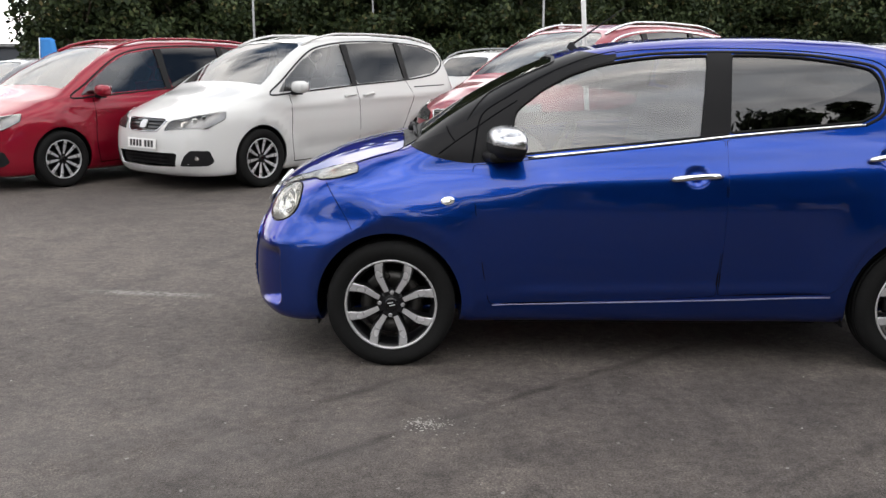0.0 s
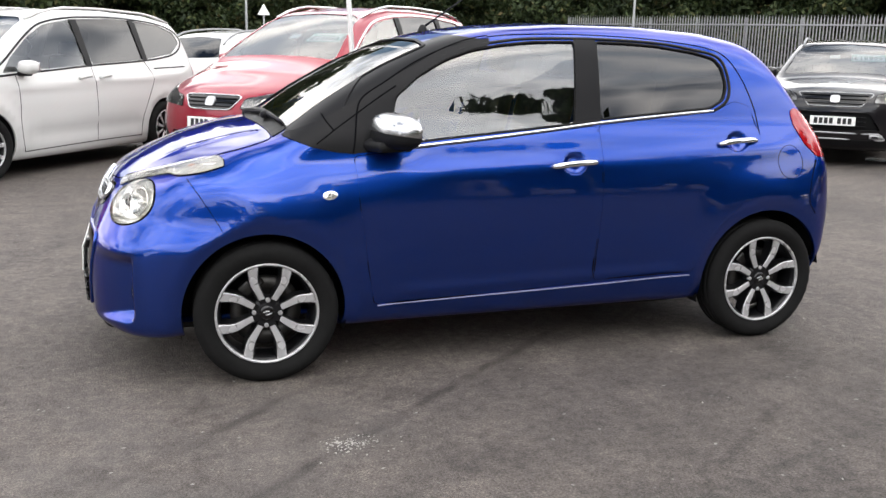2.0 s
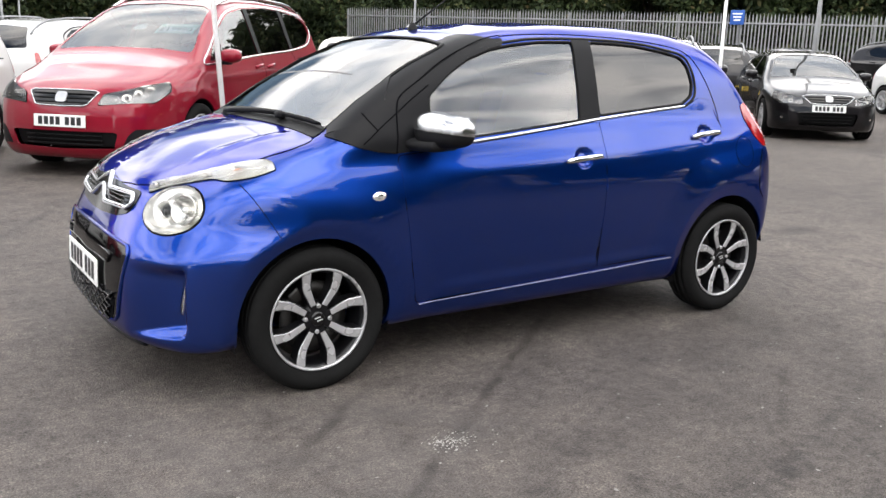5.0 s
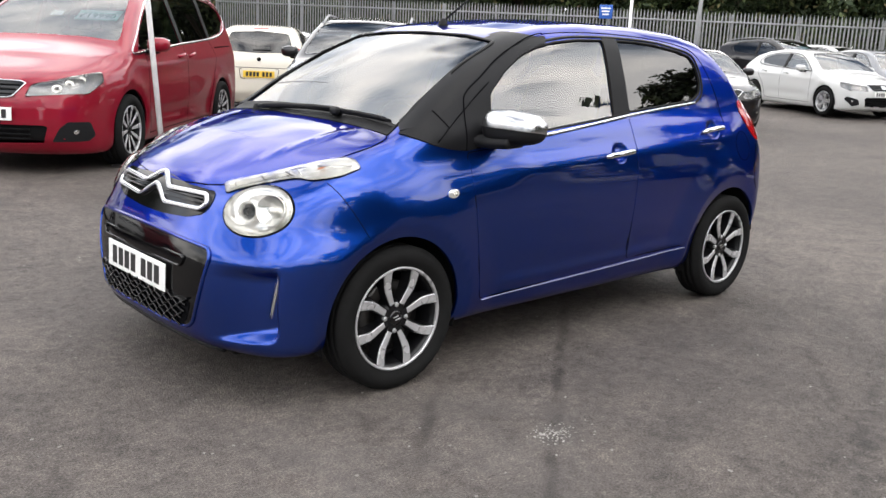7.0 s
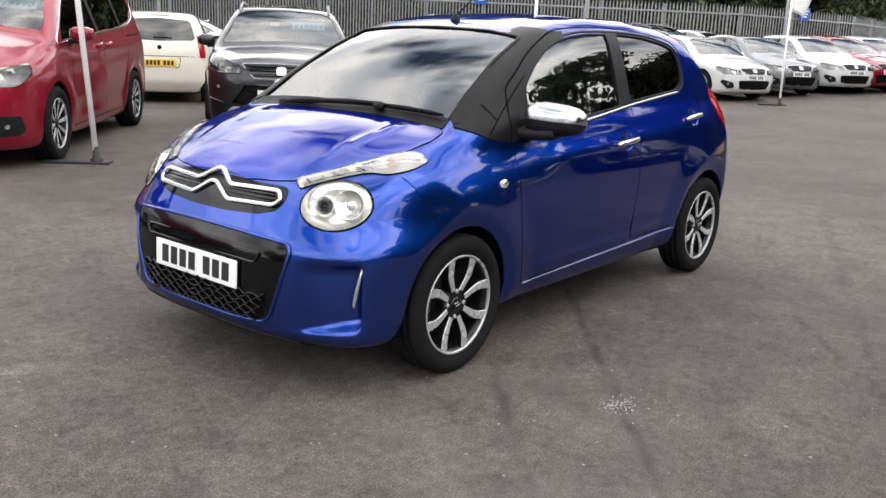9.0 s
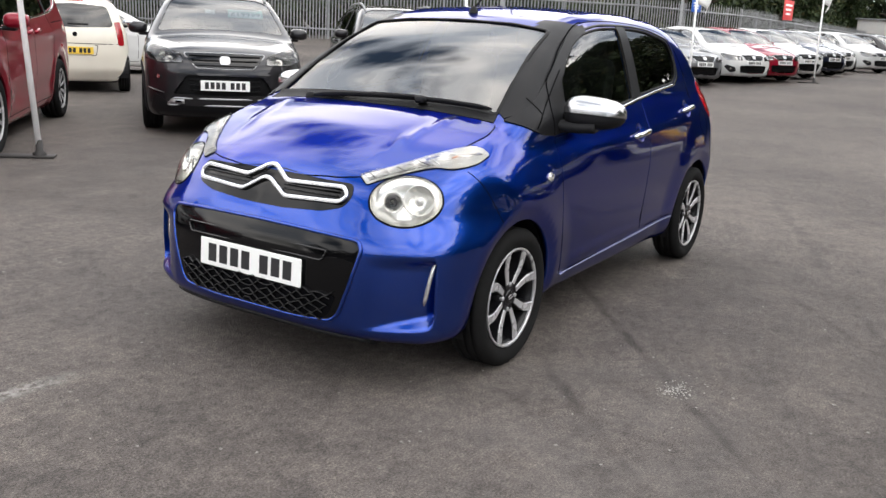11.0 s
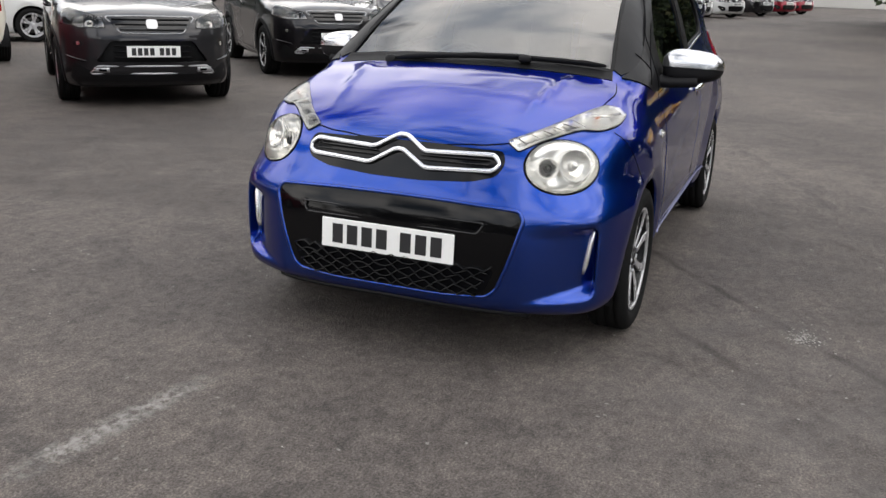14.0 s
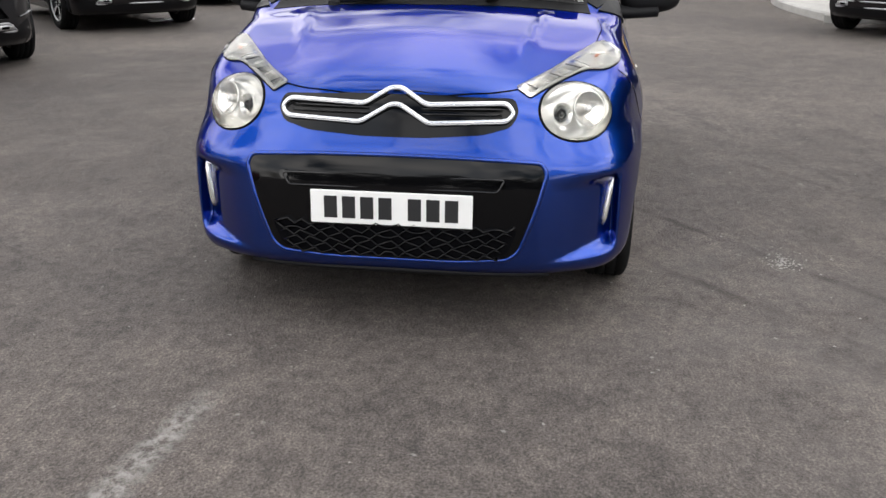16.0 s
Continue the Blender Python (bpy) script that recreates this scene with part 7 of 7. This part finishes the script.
hr = np.random.default_rng(8)
cen, rad = [], []
for (x0, y0), (x1, y1), n in [((-18.5, 38), (22, 57), 260), ((22, 57), (39, 15), 280), ((39, 15), (80, 11.5), 150)]:
    for k in range(n):
        t = hr.uniform()
        cen.append((x0 + (x1 - x0) * t + hr.uniform(-0.8, 2.2), y0 + (y1 - y0) * t + hr.uniform(-0.5, 1.8), hr.uniform(0.3, 6.5)))
        rad.append(hr.uniform(0.7, 1.4))
        if k % 2 == 0:
            t = hr.uniform()
            cen.append((x0 + (x1 - x0) * t + hr.uniform(0.3, 2.0), y0 + (y1 - y0) * t + hr.uniform(0.2, 1.8), hr.uniform(0.2, 2.4)))
            rad.append(hr.uniform(0.7, 1.2))
hedge = mesh_part("hedge", leaf_cloud(cen, rad, 250, 0.155, hr), LEAVES, None, "dense overgrown green hedge behind the fence", False)
tagged(hedge, category="hedge", kind="stuff")

# ---- palisade fence ----
fence = thing("palisade_fence", "grey galvanised steel palisade fence", "fence", kind="structure")
line = [(22.5, 43.0, 3.4), (36.5, 12.5, 3.05), (42.0, 9.3, 2.9), (76.0, 8.2, 2.6)]
bm = bmesh.new()
prof = [(-0.034, 0.0), (-0.012, -0.014), (0.0, -0.006), (0.012, -0.014), (0.034, 0.0), (0.012, -0.009), (0.0, -0.002), (-0.012, -0.009)]
lowr = [bm.verts.new((x, y, 0.05)) for x, y in prof]
top = [bm.verts.new((x, y, 0.93)) for x, y in prof]
for k in range(8):
    bm.faces.new((lowr[k], lowr[(k + 1) % 8], top[(k + 1) % 8], top[k]))
tip = bm.verts.new((0, -0.008, 1.0))
for k in range(8):
    bm.faces.new((top[k], top[(k + 1) % 8], tip))
pale = bpy.data.meshes.new("pale")
bm.to_mesh(pale)
bm.free()
pale.materials.append(GALV)
count, rest_v, rest_f = 0, [], []
for (x0, y0, h0), (x1, y1, h1) in zip(line, line[1:]):
    length, ang = math.hypot(x1 - x0, y1 - y0), math.atan2(y1 - y0, x1 - x0)
    num = int(length / 0.155)
    for k in range(num):
        t = k / num
        x, y, hh = x0 + (x1 - x0) * t, y0 + (y1 - y0) * t, h0 + (h1 - h0) * t
        mm = pose(x, y, 0, 0, 0, math.degrees(ang) + 180) @ Matrix.Diagonal((1, 1, hh, 1))
        if math.hypot(x, y) < 50 and count < 300 and y < 50:
            o = new("pale", pale)
            o.parent = fence
            o.matrix_basis = mm
            count += 1
        else:
            b0 = len(rest_v)
            rest_v.extend([tuple(mm @ v.co) for v in pale.vertices])
            rest_f.extend([tuple(b0 + i for i in p.vertices) for p in pale.polygons])
    for f in (0.25, 0.85):
        a, b = Vector((x0, y0, h0 * f)), Vector((x1, y1, h1 * f))
        part("rail", sweep_bm([tuple(a), tuple((a + b) / 2), tuple(b)], [(0, 0, 1)], 0.05, 0.05), GALV, fence)
    for k in range(int(length / 2.75) + 1):
        t = min(1, k * 2.75 / length)
        hh = (h0 + (h1 - h0) * t) * 0.96
        part("post", box_bm(x0 + (x1 - x0) * t + 0.05, y0 + (y1 - y0) * t + 0.08, hh / 2, 0.08, 0.08, hh), GALV, fence, "", False)
rest = bpy.data.meshes.new("far_pales")
rest.from_pydata(rest_v, [], rest_f)
ro = mesh_part("far_pales", rest, GALV, fence, "", False)
tagged(ro, kind="stuff")


def wall_sign(x, y, z, w, h, turn, mat, label):
    th = thing("sign", label, "sign", m=pose(x, y, z, 0, 0, turn))
    part("panel", box_bm(0, 0, 0, w, 0.02, h, 0.006), mat, th)
    for k in range(3):
        part("text_bar", box_bm(0, -0.013, h * (0.25 - 0.22 * k), w * (0.7 - 0.12 * k), 0.004, h * 0.10), CARD_WHITE, th, "", False)
    return th


wall_sign(31.55, 23.1, 2.95, 0.62, 0.62, -68, SIGN_BLUE, "small blue sign on the fence")
wall_sign(39.1, 10.7, 2.75, 0.55, 0.55, -32, SIGN_BLUE, "small blue sign on the fence")
wall_sign(49.5, 8.8, 3.05, 1.7, 1.05, -5, SIGN_RED, "red and white panel sign behind the row")

# loose stone chips on the asphalt
cr = np.random.default_rng(3)
verts, faces = [], []
for k in range(190):
    if k < 130:
        px, py = cr.normal(0.19, 0.055), cr.normal(-1.43, 0.035)
    else:
        px, py = cr.uniform(-3, 3), cr.uniform(-2.6, 2)
    s = cr.uniform(0.002, 0.0055) if k < 130 else cr.uniform(0.003, 0.006)
    b0 = len(verts)
    j = cr.uniform(0.7, 1.3, 6)
    verts += [(px + s * j[0], py, s * 0.3), (px, py + s * j[1], s * 0.3), (px - s * j[2], py, s * 0.3), (px, py - s * j[3], s * 0.3), (px, py, s * j[4]), (px, py, -s * 0.2)]
    for a, b in ((0, 1), (1, 2), (2, 3), (3, 0)):
        faces += [(b0 + a, b0 + b, b0 + 4), (b0 + b, b0 + a, b0 + 5)]
me = bpy.data.meshes.new("stone_chips")
me.from_pydata(verts, [], faces)
tagged(mesh_part("stone_chips", me, CHIPS, None, "pale loose stone chips scattered on the asphalt", False), category="gravel", kind="stuff")
